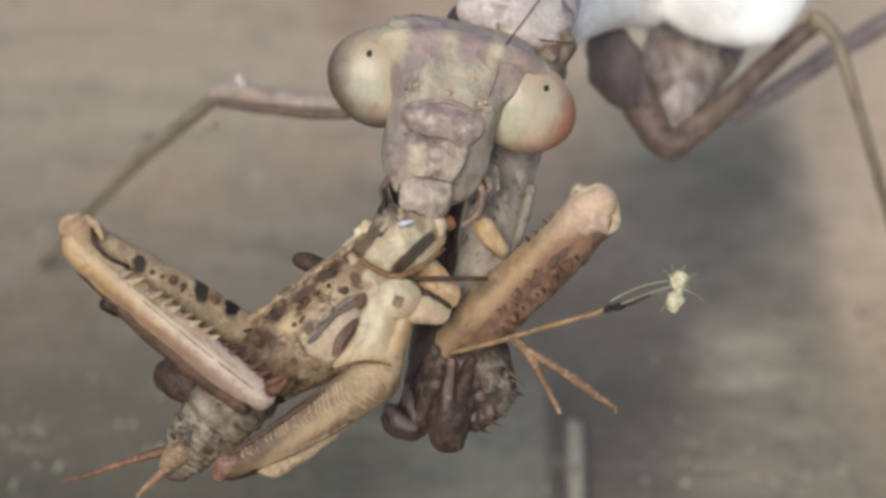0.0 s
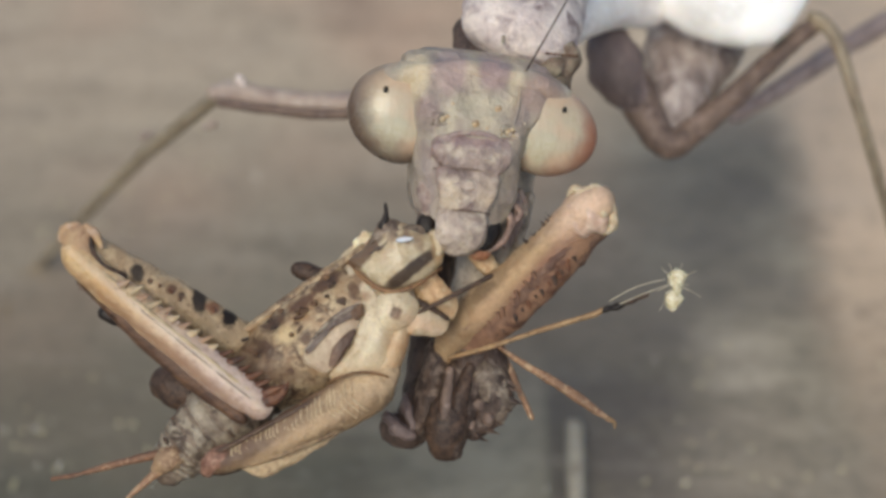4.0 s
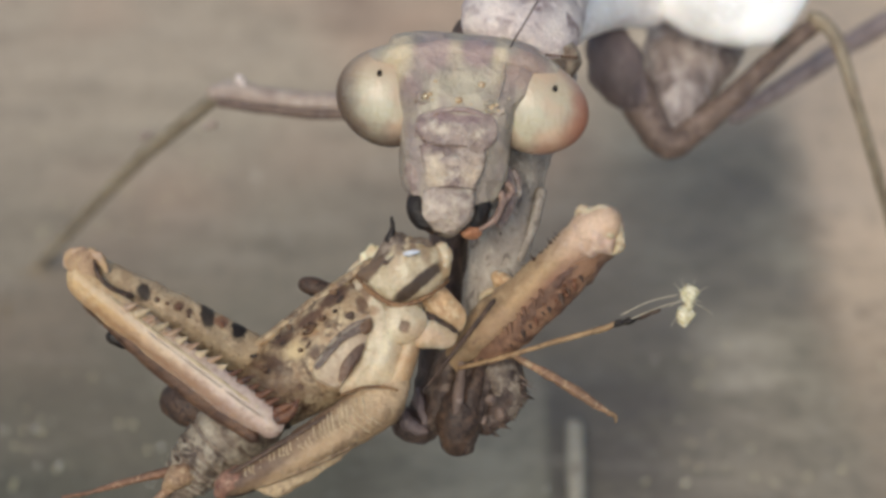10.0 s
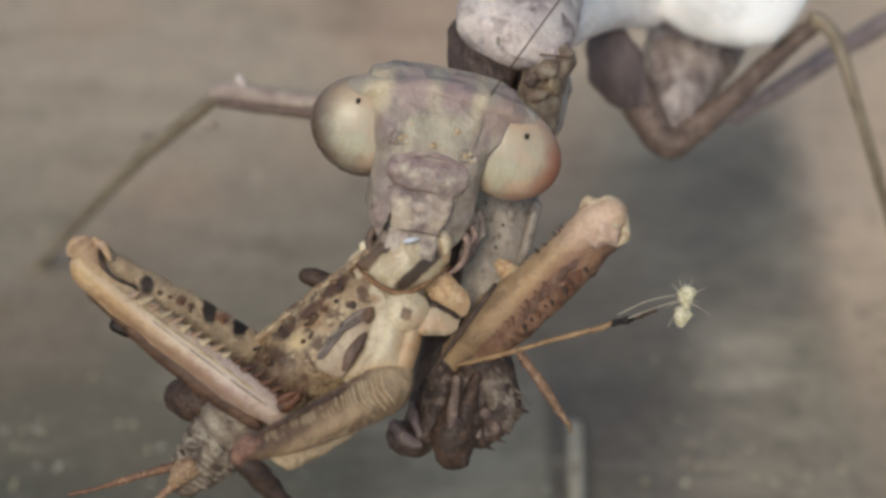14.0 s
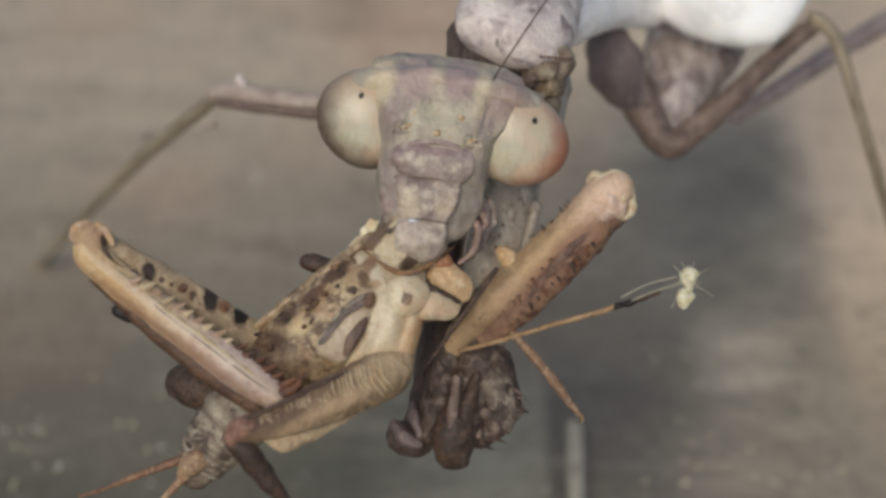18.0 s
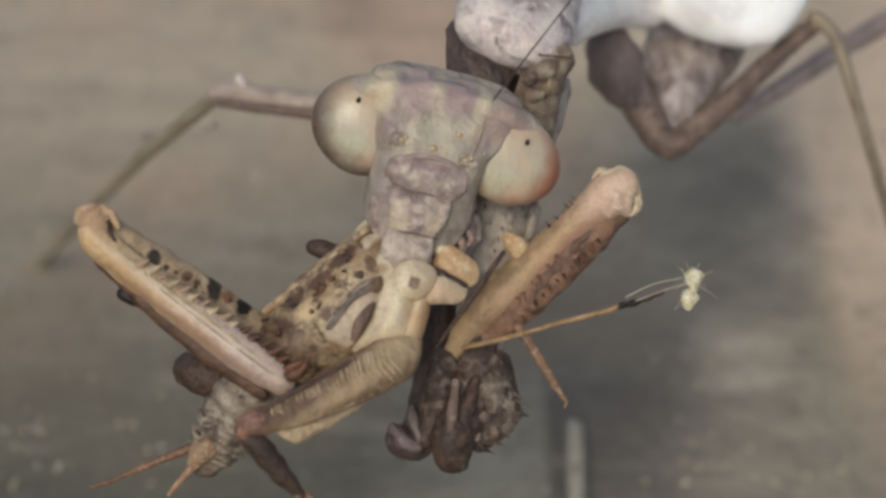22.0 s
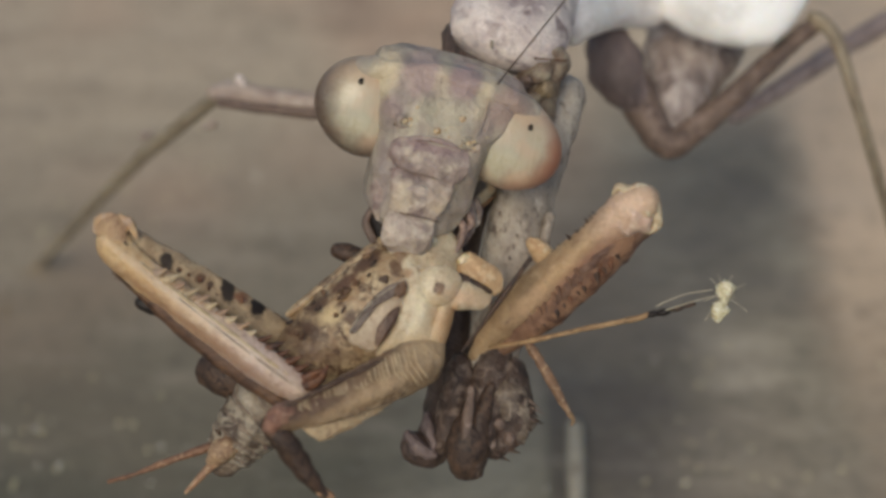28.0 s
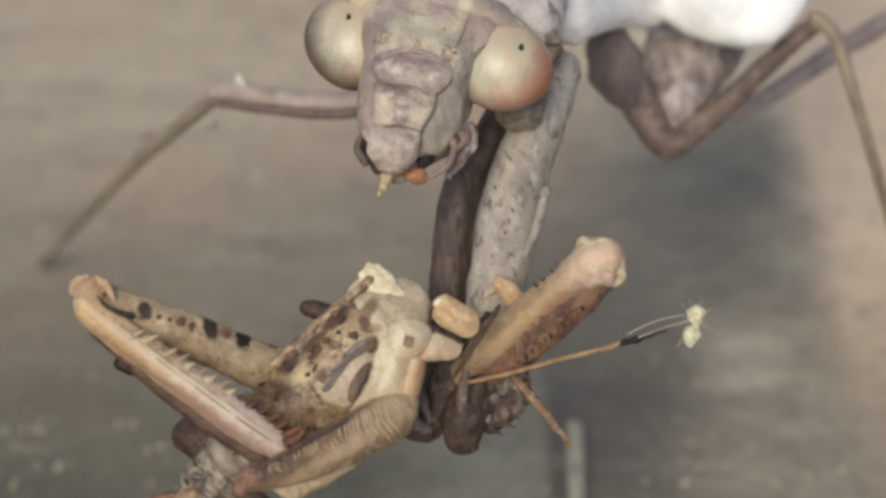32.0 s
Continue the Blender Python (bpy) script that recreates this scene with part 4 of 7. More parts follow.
for x, y, z, m, r in ((800, 392, 40, M_ORANGE, (40, 18, 24)), (842, 408, 46, M_ORANGE, (20, 14, 14)), (780, 398, 36, M_DARK, (24, 16, 18))):
    bm = B()
    ball(bm, (x, y - 4, z), r, 0, 4, 14, 3)
    part("lower_lip", bm, m, head, "soft orange lower mouthpart" if m is M_ORANGE else "")
bm = B()
tube(bm, [(772, 398, 44), (784, 416, 46), (806, 424, 46), (830, 412, 44)], [(12, 10), (17, 13), (18, 13), (12, 10)], 5, 14, amp=5, size=14)
scrap = part("food_scrap", bm, M_SCRAP, head, "wet olive scrap of food", at(800, 400, 44))
bm = B()
tube(bm, [(800, 416, 44), (792, 446, 42), (786, 472, 38), (782, 492, 34)], [(22, 6), (16, 5), (10, 4), (4, 3)], 5, 12, amp=4, size=12)
part("hanging_film", bm, M_SCRAP, scrap, "drooping wet film")
palps = []
for pts in (((878, 322, 24), (900, 340, 36), (896, 378, 46), (874, 402, 50)), ((896, 312, 16), (912, 330, 24), (898, 350, 34)),
            ((736, 330, 26), (724, 362, 36), (742, 392, 48))):
    bm = B()
    tube(bm, list(pts), [6, 7, 6, 4][:len(pts)], 5, 10, amp=2)
    palps.append(part("palp", bm, M_PALP if pts[0][0] > 800 else M_LEG_DARK, head, "thin jointed feeler by the mouth",
                      at(*pts[0])))
for pts, rr in ((((884, 282, 6), (904, 316, 4), (906, 356, 6), (892, 392, 12)), ((12, 10), (15, 12), (12, 10), (6, 6))),
                (((914, 296, -10), (920, 330, -12), (910, 356, -6)), ((8, 8), (9, 8), (5, 5)))):
    bm = B()
    tube(bm, list(pts), list(rr), 6, 14, amp=6, size=12)
    part("palp_base", bm, M_FACE, head, "pale pinkish folded mouthpart beside the jaw")
for x, y, z in ((754, 166, 72), (872, 182, 74)):
    bm = B()
    ball(bm, (x - 2, y + 2, z - 4), (17, 12, 7), 12, 5, 9, 3, x)
    ball(bm, (x + 14, y + 8, z - 4), (10, 8, 6), -20, 4, 7, 3, x)
    part("socket_fold", bm, M_FACE, head, "mauve wrinkled swelling round the socket")
    bm = B()
    ring = [i * math.pi / 4 for i in range(9)]
    tube(bm, [(x + 10 * math.cos(a), y + 8 * math.sin(a), z - 3 * math.cos(a)) for a in ring], [3, 5, 3.5, 4.5, 3, 5.5, 3, 4, 3], 3, 8, amp=4, size=5)
    part("antenna_socket", bm, M_HEAD, head, "brownish uneven ring socket")
    # gold glints on the socket, added as small pale beads
    bm = B()
    for dx, dy, r in ((1, 0, 6), (9, -4, 4), (-8, 6, 3.5), (12, 7, 3)):
        ball(bm, (x + dx, y + dy, z + 2), (r, r * 0.85, r * 0.8), 0, 2, 4, 2, dx)
    part("antenna_base", bm, M_BEAD, head, "glints at the antenna base, shaped as glossy amber beads")
for x, y, z in ((772, 140, 66), (854, 144, 66), (814, 172, 77)):
    bm = B()
    ball(bm, (x, y, z), (7, 6, 5), 0, 1, 5, 2)
    part("ocellus", bm, M_BEAD, head, "tiny glossy simple eye")
# tiny lumps, mostly cream, that stand in for glints on the forehead
for i in range(14):
    x = 735 + rng.uniform(0, 170)
    y = 100 + rng.uniform(0, 80)
    bm = B()
    ball(bm, (x, y, 44 + 32 * (y - 95) / 85), (2.8, 2.6, 3), 0, 1, 4, 1, i)
    part("glint_tubercle", bm, M_CREAM if i % 3 else M_LEG, head)
for i in range(16):
    s = 1 if i % 2 else -1
    y = 270 + rng.uniform(0, 90)
    a = at(806 + s * (88 - (y - 260) * 0.3), y, 30)
    bm = B()
    cone(bm, a, a + Vector((s * (8 + rng.uniform(0, 9)), -6 - rng.uniform(0, 7), 3)), 1.3)
    part("hair", bm, M_LEG_DARK, head)
bm = B()
tube(bm, [(880, 176, 76), (890, 140, 66), (894, 100, 46)], [2.2, 2, 1.8], 6, 6)
part("antenna_stem", bm, M_HEAD, head)
bm = B()
tube(bm, [(894, 101, 46), (905, 72, 42), (932, 24, 26), (982, -60, -20), (1050, -160, -120)], [1.6, 1.6, 1.5, 1.4, 1.3], 6, 6)
part("antenna", bm, M_DARK, head, "thin dark thread-like antenna")
# ---- grasshopper ----
GC = at(707, 598, 40)
hopper = thing("grasshopper", GC, "half-eaten cream and brown mottled grasshopper held in the mantis's front legs", "grasshopper")
bm = B()
tube(bm, [(680, 562, 8), (656, 580, 14), (600, 622, 14), (520, 676, 6), (450, 722, 0)], [(60, 46), (80, 68), (92, 78), (84, 74), (66, 62)], 7, 26,
     amp=4, size=30)
part("thorax", bm, M_MOTTLE, hopper, "cream thorax mottled with dark brown patches")
rng = random.Random(12)
for i in range(22):
    u, v = rng.random(), rng.uniform(-0.5, 0.3)
    x, y = 610 - 160 * u + v * 56, 570 + 120 * u + v * 72
    bm = B()
    ball(bm, (x, y, 14 + 74 * math.sqrt(1 - 0.8 * v * v) - 4), (rng.uniform(4, 10), rng.uniform(3, 6), 4), rng.uniform(-60, 0), 3, 6, 2, i)
    part("brown_speck", bm, M_SPECK if i % 3 else M_DARK, hopper)
bm = B()
tube(bm, [(650, 486, 30), (590, 528, 34), (520, 574, 30), (440, 630, 20)], [9, 11, 10, 7], 6, 10, amp=2)
part("back_keel", bm, M_MOTTLE, hopper, "raised keel along the back")
bm = B()
plate(bm, [(652, 556, 80), (678, 575, 84), (704, 640, 74), (700, 690, 66), (692, 724, 62), (640, 722, 78), (588, 716, 82), (606, 684, 88), (634, 636, 90)],
      18, 40, 5, 2)
part("side_plate", bm, M_CREAM, hopper, "smooth cream three-sided flank plate")
bm = B()
tube(bm, [(716, 620, 50), (704, 660, 52), (680, 700, 50)], [(18, 26), (22, 30), (28, 30)], 5, 16, amp=3)
part("belly_plate", bm, M_CREAM, hopper)
bm = B()
plate(bm, [(652, 580, 84), (640, 622, 92), (618, 664, 96), (590, 704, 94), (562, 700, 88), (540, 680, 84), (560, 640, 88), (604, 598, 88)], 10, 30, 5, 1.5)
pad = part("wing_pad", bm, M_WINGPAD, hopper, "pale pinkish oval wing pad")
bm = B()
plate(bm, [(646, 586, 96), (638, 604, 100), (606, 618, 103), (576, 646, 102), (552, 672, 98), (546, 664, 97), (572, 628, 101), (612, 594, 101)], 3, 6, 5, 1)
part("dark_band", bm, M_LENS_GREY, pad, "grey band along the pad's upper edge")
bm = B()
plate(bm, [(634, 630, 100), (626, 656, 103), (604, 686, 104), (588, 696, 101), (592, 668, 104), (612, 642, 104)], 5, 8, 5, 1.5)
part("dark_band", bm, M_LENS, pad, "dark brown leaf-shaped pad stripe")
bm = B()
plate(bm, [(648, 584, 98), (648, 608, 99), (634, 614, 102), (628, 598, 102)], 3, 6, 4, 1)
part("dark_band", bm, M_SPECK, pad)
bm = B()
tube(bm, [(634, 590, 98), (584, 620, 103), (544, 668, 96)], [1.5, 2.6, 1.5], 5, 6)
part("vein", bm, M_ABD, pad, "pale rim vein")
bm = B()
plate(bm, [(672, 580, 86), (690, 562, 86), (722, 562, 84), (746, 580, 74), (744, 606, 74), (722, 628, 80), (696, 630, 88), (674, 608, 90)], 15, 40, 6, 2)
part("leg_base", bm, M_CREAM, hopper, "rounded white-cream leg base with a brown spot")
bm = B()
plate(bm, [(722, 612, 72), (748, 592, 70), (774, 602, 62), (800, 616, 44), (786, 638, 46), (752, 642, 58), (726, 636, 68)], 10, 30, 5, 3)
part("leg_stump", bm, M_CREAM, hopper, "tapered cream leg joint")
GP = at(790, 600, 30)
bm = B()
plate(bm, [(740, 560, 40), (752, 538, 40), (774, 530, 36), (794, 550, 34), (816, 580, 26), (806, 614, 30), (778, 610, 38), (754, 588, 42)], 14, 26, 5, 3)
leg_stub = part("leg_stub", bm, M_STUMP, hopper, "orange-tan bitten leg stub", GP)
bm = B()
ball(bm, (760, 538, 42), (13, 8, 9), -20, 4, 10, 2)
part("pale_tip", bm, M_FLESH, leg_stub, "pale torn tip")
# shade in the gap between the joints, added as a dark strip
bm = B()
tube(bm, [(744, 580, 62), (768, 596, 58), (796, 612, 46)], [(5, 5), (8, 6), (5, 5)], 5, 10, amp=3, size=10)
part("gap_shade", bm, M_DARK, hopper, "dark brown strip for the shade between the leg joints")

LT = at(890, 545, -30)
bm = B()
tube(bm, [(912, 572, -36), (894, 544, -28), (876, 520, -24), (868, 512, -24)], [(13, 12), (18, 15), (17, 14), (11, 10)], 5, 14, amp=5, size=12)
leg_tip = part("leg_tip", bm, M_STUMP, hopper, "pale pinkish bitten leg tip", LT)

# saddle at the front, eaten during the film
PR = at(712, 500, 20)
bm = B()
plate(bm, [(624, 510, 46), (646, 488, 56), (672, 456, 56), (698, 444, 60), (730, 446, 62), (758, 458, 58), (784, 468, 48), (790, 500, 44), (784, 522, 46),
           (742, 549, 66), (696, 560, 74), (656, 540, 66)], 34, 44, 6, 4, 18)
saddle = part("saddle", bm, M_PRO, hopper, "cream saddle plate with a broad black stripe", PR)
bm = B()
plate(bm, [(648, 494, 62), (664, 470, 66), (680, 436, 60), (700, 434, 62), (722, 444, 64), (752, 446, 60), (760, 462, 62), (728, 462, 78), (700, 470, 84), (676, 490, 84)],
      8, 20, 5, 6, 9)
part("torn_edge", bm, M_SKIN, saddle, "ragged brown and grey torn rim")
bm = B()
tube(bm, [(684, 448, 62), (690, 428, 62), (689, 408, 60)], [9, 5, 2.5], 5, 8, amp=2, size=6)
part("torn_spike", bm, M_BLACK, saddle, "dark torn spike")
bm = B()
tube(bm, [(774, 462, 50), (782, 478, 52), (780, 492, 52)], [(11, 8), (14, 10), (9, 8)], 5, 12, amp=3, size=10)
part("side_lobe", bm, M_CREAM, saddle, "pale rounded side lobe")
bm = B()
ball(bm, (722, 472, 98), (16, 5, 4), -8, 3, 6, 2)
part("wet_fleck", bm, M_WET, saddle, "glossy wet fleck")
bm = B()
tube(bm, [(622, 508, 50), (650, 540, 76), (694, 564, 88), (742, 553, 80), (788, 522, 52)], [2, 4.5, 5, 4, 2], 5, 8, amp=2, size=9)
part("saddle_seam", bm, M_SEAM, saddle, "orange-brown seam behind the saddle")

bm = B()
tube(bm, [(708, 530, 4), (690, 552, 10), (662, 574, 15)], [(50, 40), (68, 56), (78, 68)], 6, 26, amp=4, size=24)
part("collar", bm, M_CREAM, hopper, "cream collar behind the saddle")
bm = B()
tube(bm, [(590, 720, 92), (630, 708, 104), (668, 708, 98), (700, 718, 76)], [2, 3, 3, 2], 5, 7, amp=1.5, size=8)
part("plate_seam", bm, M_SEAM, hopper, "brown crease above the thigh")

# soft flesh under the saddle
bm = B()
plate(bm, [(604, 530, 16), (630, 492, 18), (640, 462, 16), (668, 456, 16), (690, 486, 28), (716, 530, 42), (736, 572, 44), (700, 590, 60), (652, 560, 60)],
      14, 40, 6, 8, 16)
part("torn_flesh", bm, M_FLESH, hopper, "torn pale yellow flesh")

# abdomen in rings, swinging about the waist
AB = at(455, 725, 0)
line = smooth_line([(470, 716, 4), (420, 756, 0), (370, 796, -6), (330, 832, -10), (296, 868, -14)], 2)
rads = [60, 64, 66, 66, 64, 60, 54, 46, 34]
bm = B()
tube(bm, [tuple(p) for p in line], [(r - 3, r - 5) for r in rads], 3, 24, amp=4, size=16)
abdomen = part("abdomen", bm, M_SKIN, hopper, "mottled grey-brown ringed abdomen", AB)
for i in range(8):
    a, b = line[i], line[i + 1]
    bm = B()
    r, e = rads[i], rads[i + 1]
    tube(bm, [tuple(a.lerp(b, 0.0)), tuple(a.lerp(b, 0.2)), tuple(a.lerp(b, 0.55)), tuple(a.lerp(b, 0.8)), tuple(a.lerp(b, 0.92))],
         [(r - 6, r - 8), (r - 1, r - 3), (e + 1, e - 1), (e - 1, e - 3), (e - 6, e - 8)], 4, 34, (False, False), amp=4, size=14, seed=3.0 * i)
    part("abdomen_ring", bm, (M_DARK, M_SKIN, M_ABD)[min(i, 2)], abdomen, "", AB)
rng = random.Random(8)
for i in range(14):
    u, v = rng.random(), rng.uniform(-0.8, 0.8)
    x, y = 440 - 140 * u + v * 40, 740 + 118 * u + v * 44
    bm = B()
    ball(bm, (x, y, 58 * math.sqrt(1 - v * v) - 4 - 14 * u), (rng.uniform(4, 9), rng.uniform(3, 5), 5), rng.uniform(30, 70), 3, 6, 2, i)
    part("dark_fleck", bm, M_LEG_DARK if i % 3 else M_DARK, abdomen, "", AB)
bm = B()
tube(bm, [(312, 842, 24), (294, 852, 32), (276, 866, 30)], [(22, 18), (22, 18), (12, 12)], 5, 16, amp=7, size=14)
part("tail_plate", bm, M_KNEE, abdomen, "orange-brown tail end", AB)
bm = B()
tube(bm, [(300, 836, 20), (220, 850, 14), (140, 868, 8), (90, 874, 4)], [9, 7, 5, 4], 5, 10, amp=3, size=20)
part("tail_leg", bm, M_TAIL_DARK, abdomen, "thin orange leg pointing backwards", AB)
bm = B()
tube(bm, [(292, 862, 26), (262, 882, 30), (222, 914, 30)], [10, 7, 4], 5, 10, amp=2)
part("tail_spike", bm, M_TAIL, abdomen, "", AB)

# near hind leg
HP = at(690, 700, 60)
bm = B()


def chevron(u, a):
    return 1 + 0.012 * math.sin(u * 95 + abs(math.sin(a)) * 5) * (0.15 < u < 0.8)


tube(bm, [(692, 706, 56), (664, 734, 72), (608, 765, 84), (540, 798, 90), (470, 834, 92), (408, 858, 92), (380, 866, 90)],
     [(22, 22), (40, 28), (42, 30), (37, 29), (30, 26), (22, 21), (19, 19)], 12, 30, amp=3, size=22, wave=chevron, square=2.3)
hind_femur = part("hind_femur", bm, M_HIND, hopper, "large tan hind femur with a herringbone surface", HP)
bm = B()
tube(bm, [(612, 726, 92), (540, 766, 110), (460, 808, 112), (400, 840, 108), (370, 852, 100)], [2.5, 4.5, 5, 5, 4], 6, 8, amp=1.5)
part("femur_ridge", bm, M_RIDGE, hind_femur, "dark upper edge ridge")
bm = B()
tube(bm, [(684, 740, 70), (622, 796, 92), (550, 832, 102), (470, 860, 106), (400, 876, 100)], [3, 5, 5, 5, 4], 6, 8, amp=1.5)
part("femur_ridge", bm, M_HIND, hind_femur)
bm = B()
tube(bm, [(402, 852, 94), (380, 862, 98), (368, 878, 94)], [(20, 18), (20, 18), (13, 12)], 5, 14, amp=4, size=12)
part("hind_knee", bm, M_KNEE_RED, hind_femur, "reddish-brown rounded knee")
bm = B()
plate(bm, [(612, 800, 84), (540, 838, 88), (470, 862, 92), (428, 870, 92), (446, 884, 88), (474, 891, 84), (508, 876, 82), (552, 850, 82), (598, 820, 80)], 7, 14, 5, 4)
part("knee_flap", bm, M_FEM_IN, hind_femur, "pale tan wedge under the thigh")
for i in range(26):
    u = i / 25
    x, y = 628 - 216 * u + rng.uniform(-3, 3), 754 + 96 * u + rng.uniform(-4, 4)
    w = 36 - 14 * u
    for s in (-1, 1):
        bm = B()
        a = at(x, y, 119.6 - 8 * abs(u - 0.4))
        b = at(x + 12 + s * w * 0.44, y - 6 + s * w * 0.8, 108.6 - 8 * abs(u - 0.4))
        tube(bm, [a, a.lerp(b, 0.5) + Vector((0, 0, 1)), b], [1.0, 1.5, 0.9], 2, 5, (False, False))
        part("herringbone_rib", bm, M_RIB, hind_femur)
KN = at(380, 866, 84)
bm = B()
tube(bm, [(376, 872, 84), (412, 902, 78), (450, 936, 68), (492, 970, 60)], [17, 21, 18, 10], 5, 14, amp=5, size=18)
hind_tibia = part("hind_tibia", bm, M_DARK, hind_femur, "dark brown folded hind shin", KN)
bm = B()
tube(bm, [(488, 966, 60), (506, 974, 58), (512, 990, 54)], [9, 8, 4], 4, 10, amp=3)
part("hind_foot", bm, M_TAIL, hind_tibia, "orange-brown hind foot")

# far hind leg and other bits behind
bm = B()
tube(bm, [(300, 722, -40), (330, 734, -30), (400, 760, -40), (520, 720, -60)], [(34, 30), (38, 34), (34, 30), (36, 30)], 5, 16, amp=5)
part("far_hind_knee", bm, M_DARK, hopper, "dark brown rounded knee of the far hind leg")
bm = B()
tube(bm, [(534, 522, -40), (556, 528, -36), (600, 548, -30)], [(15, 14), (17, 15), (12, 12)], 5, 12, amp=4)
part("far_leg_knob", bm, M_DARK, hopper, "dark knob of a far leg")
bm = B()
tube(bm, [(610, 508, -10), (628, 490, -8), (646, 482, -4)], [6, 8, 8], 4, 10, amp=3)
part("pale_rim", bm, M_CREAM, hopper)
# dark feeler across the gap
AN = at(762, 495, 60)
bm = B()
tube(bm, [(662, 493, 60), (712, 494, 66), (770, 496, 70), (862, 498, 66)], [2.5, 3.5, 4.5, 4.5], 6, 8)
feeler = part("feeler", bm, M_DARK, hopper, "thin dark straight feeler", AN)
# its slim front leg
LG = at(918, 662, -60)
bm = B()
tube(bm, [(880, 640, -70), (930, 668, -58), (985, 694, -50), (1040, 724, -46), (1086, 750, -44)], [5, 6, 9, 9, 5], 5, 10, amp=3, size=14)
slim_leg = part("slim_leg", bm, M_TAIL, hopper, "thin orange front leg with a small foot", LG)
bm = B()
tube(bm, [(1084, 748, -44), (1096, 754, -44), (1098, 764, -42)], [5, 4, 2], 4, 8)
part("foot", bm, M_THREAD, slim_leg)
LG2 = at(918, 640, -60)
bm = B()
tube(bm, [(905, 610, -66), (935, 650, -56), (962, 700, -50), (988, 752, -50)], [8, 8, 7, 4], 5, 8, amp=2)
second_leg = part("second_leg", bm, M_TAIL, hopper, "thin orange second leg", LG2)

# ---- litter on the ground ----
a, b = on_ground(1018, 756, 40), on_ground(1022, 960, 40)
straw = thing("straw", a, "pale grey dry straw lying on the ground", "straw")
bm = B()
tube(bm, [a, a.lerp(b, 0.5), b], [19, 20, 19], 5, 10, amp=4)
part("stalk", bm, M_HAIR, straw)
for x, y, r in ((62, 758, 3.5), (104, 824, 3.5), (66, 824, 2.5), (10, 762, 3), (284, 792, 4), (268, 856, 2.5), (452, 312, 4), (1216, 852, 3),
                (1160, 636, 3), (968, 866, 3)):
    p = on_ground(x, y, r * 0.5)
    bm = B()
    ball(bm, p, (r * 1.3, r, r), x, r * 0.5, r, 2, y)
    tagged(part("pale_crumb", bm, M_CRUMB, None, "", p), "small cream-white crumb lying on the ground", "crumb", "crumbs on the ground")
rng = random.Random(4)
grit_label = "tiny pale grit grain on the ground"
for i in range(60):
    x, y = rng.choice(((rng.uniform(0, 330), rng.uniform(640, 870)), (rng.uniform(1050, 1568), rng.uniform(600, 880)),
                       (rng.uniform(40, 500), rng.uniform(200, 420))))
    r = rng.uniform(2, 5)
    p = on_ground(x, y, r * 0.5)
    bm = B()
    ball(bm, p, (r * 1.4, r, r), rng.uniform(0, 180), r * 0.4, r, 2, i)
    tagged(part("grit", bm, M_FLUFF, None, "", p), grit_label, "grit", "grit on the ground")


# ---- what moves ----
def mv(ob, dx=0, dy=0, dz=0, rx=0, ry=0, rz=0):
    """The pose of ob, shifted by working units and turned by degrees about its pivot."""
    p = ORIGIN[ob.name] - (ORIGIN[ob.parent.name] if ob.parent else Vector()) + Vector((dx, -dy, dz))
    m = Matrix.Translation(p * K) @ pose(0, 0, 0, rx, ry, rz)
    return m if ob.parent else ROOT @ m


def swing(ob, way, a, b):
    """The pose of ob turned by a degrees in the working plane, its end (along way) lifted by b degrees towards the lens."""
    axis = Vector((way.x, way.y, 0)).normalized().cross(Vector((0, 0, 1)))
    return mv(ob, 0, 0, 0, 0, 0, a) @ Matrix.Rotation(radians(b), 4, axis)


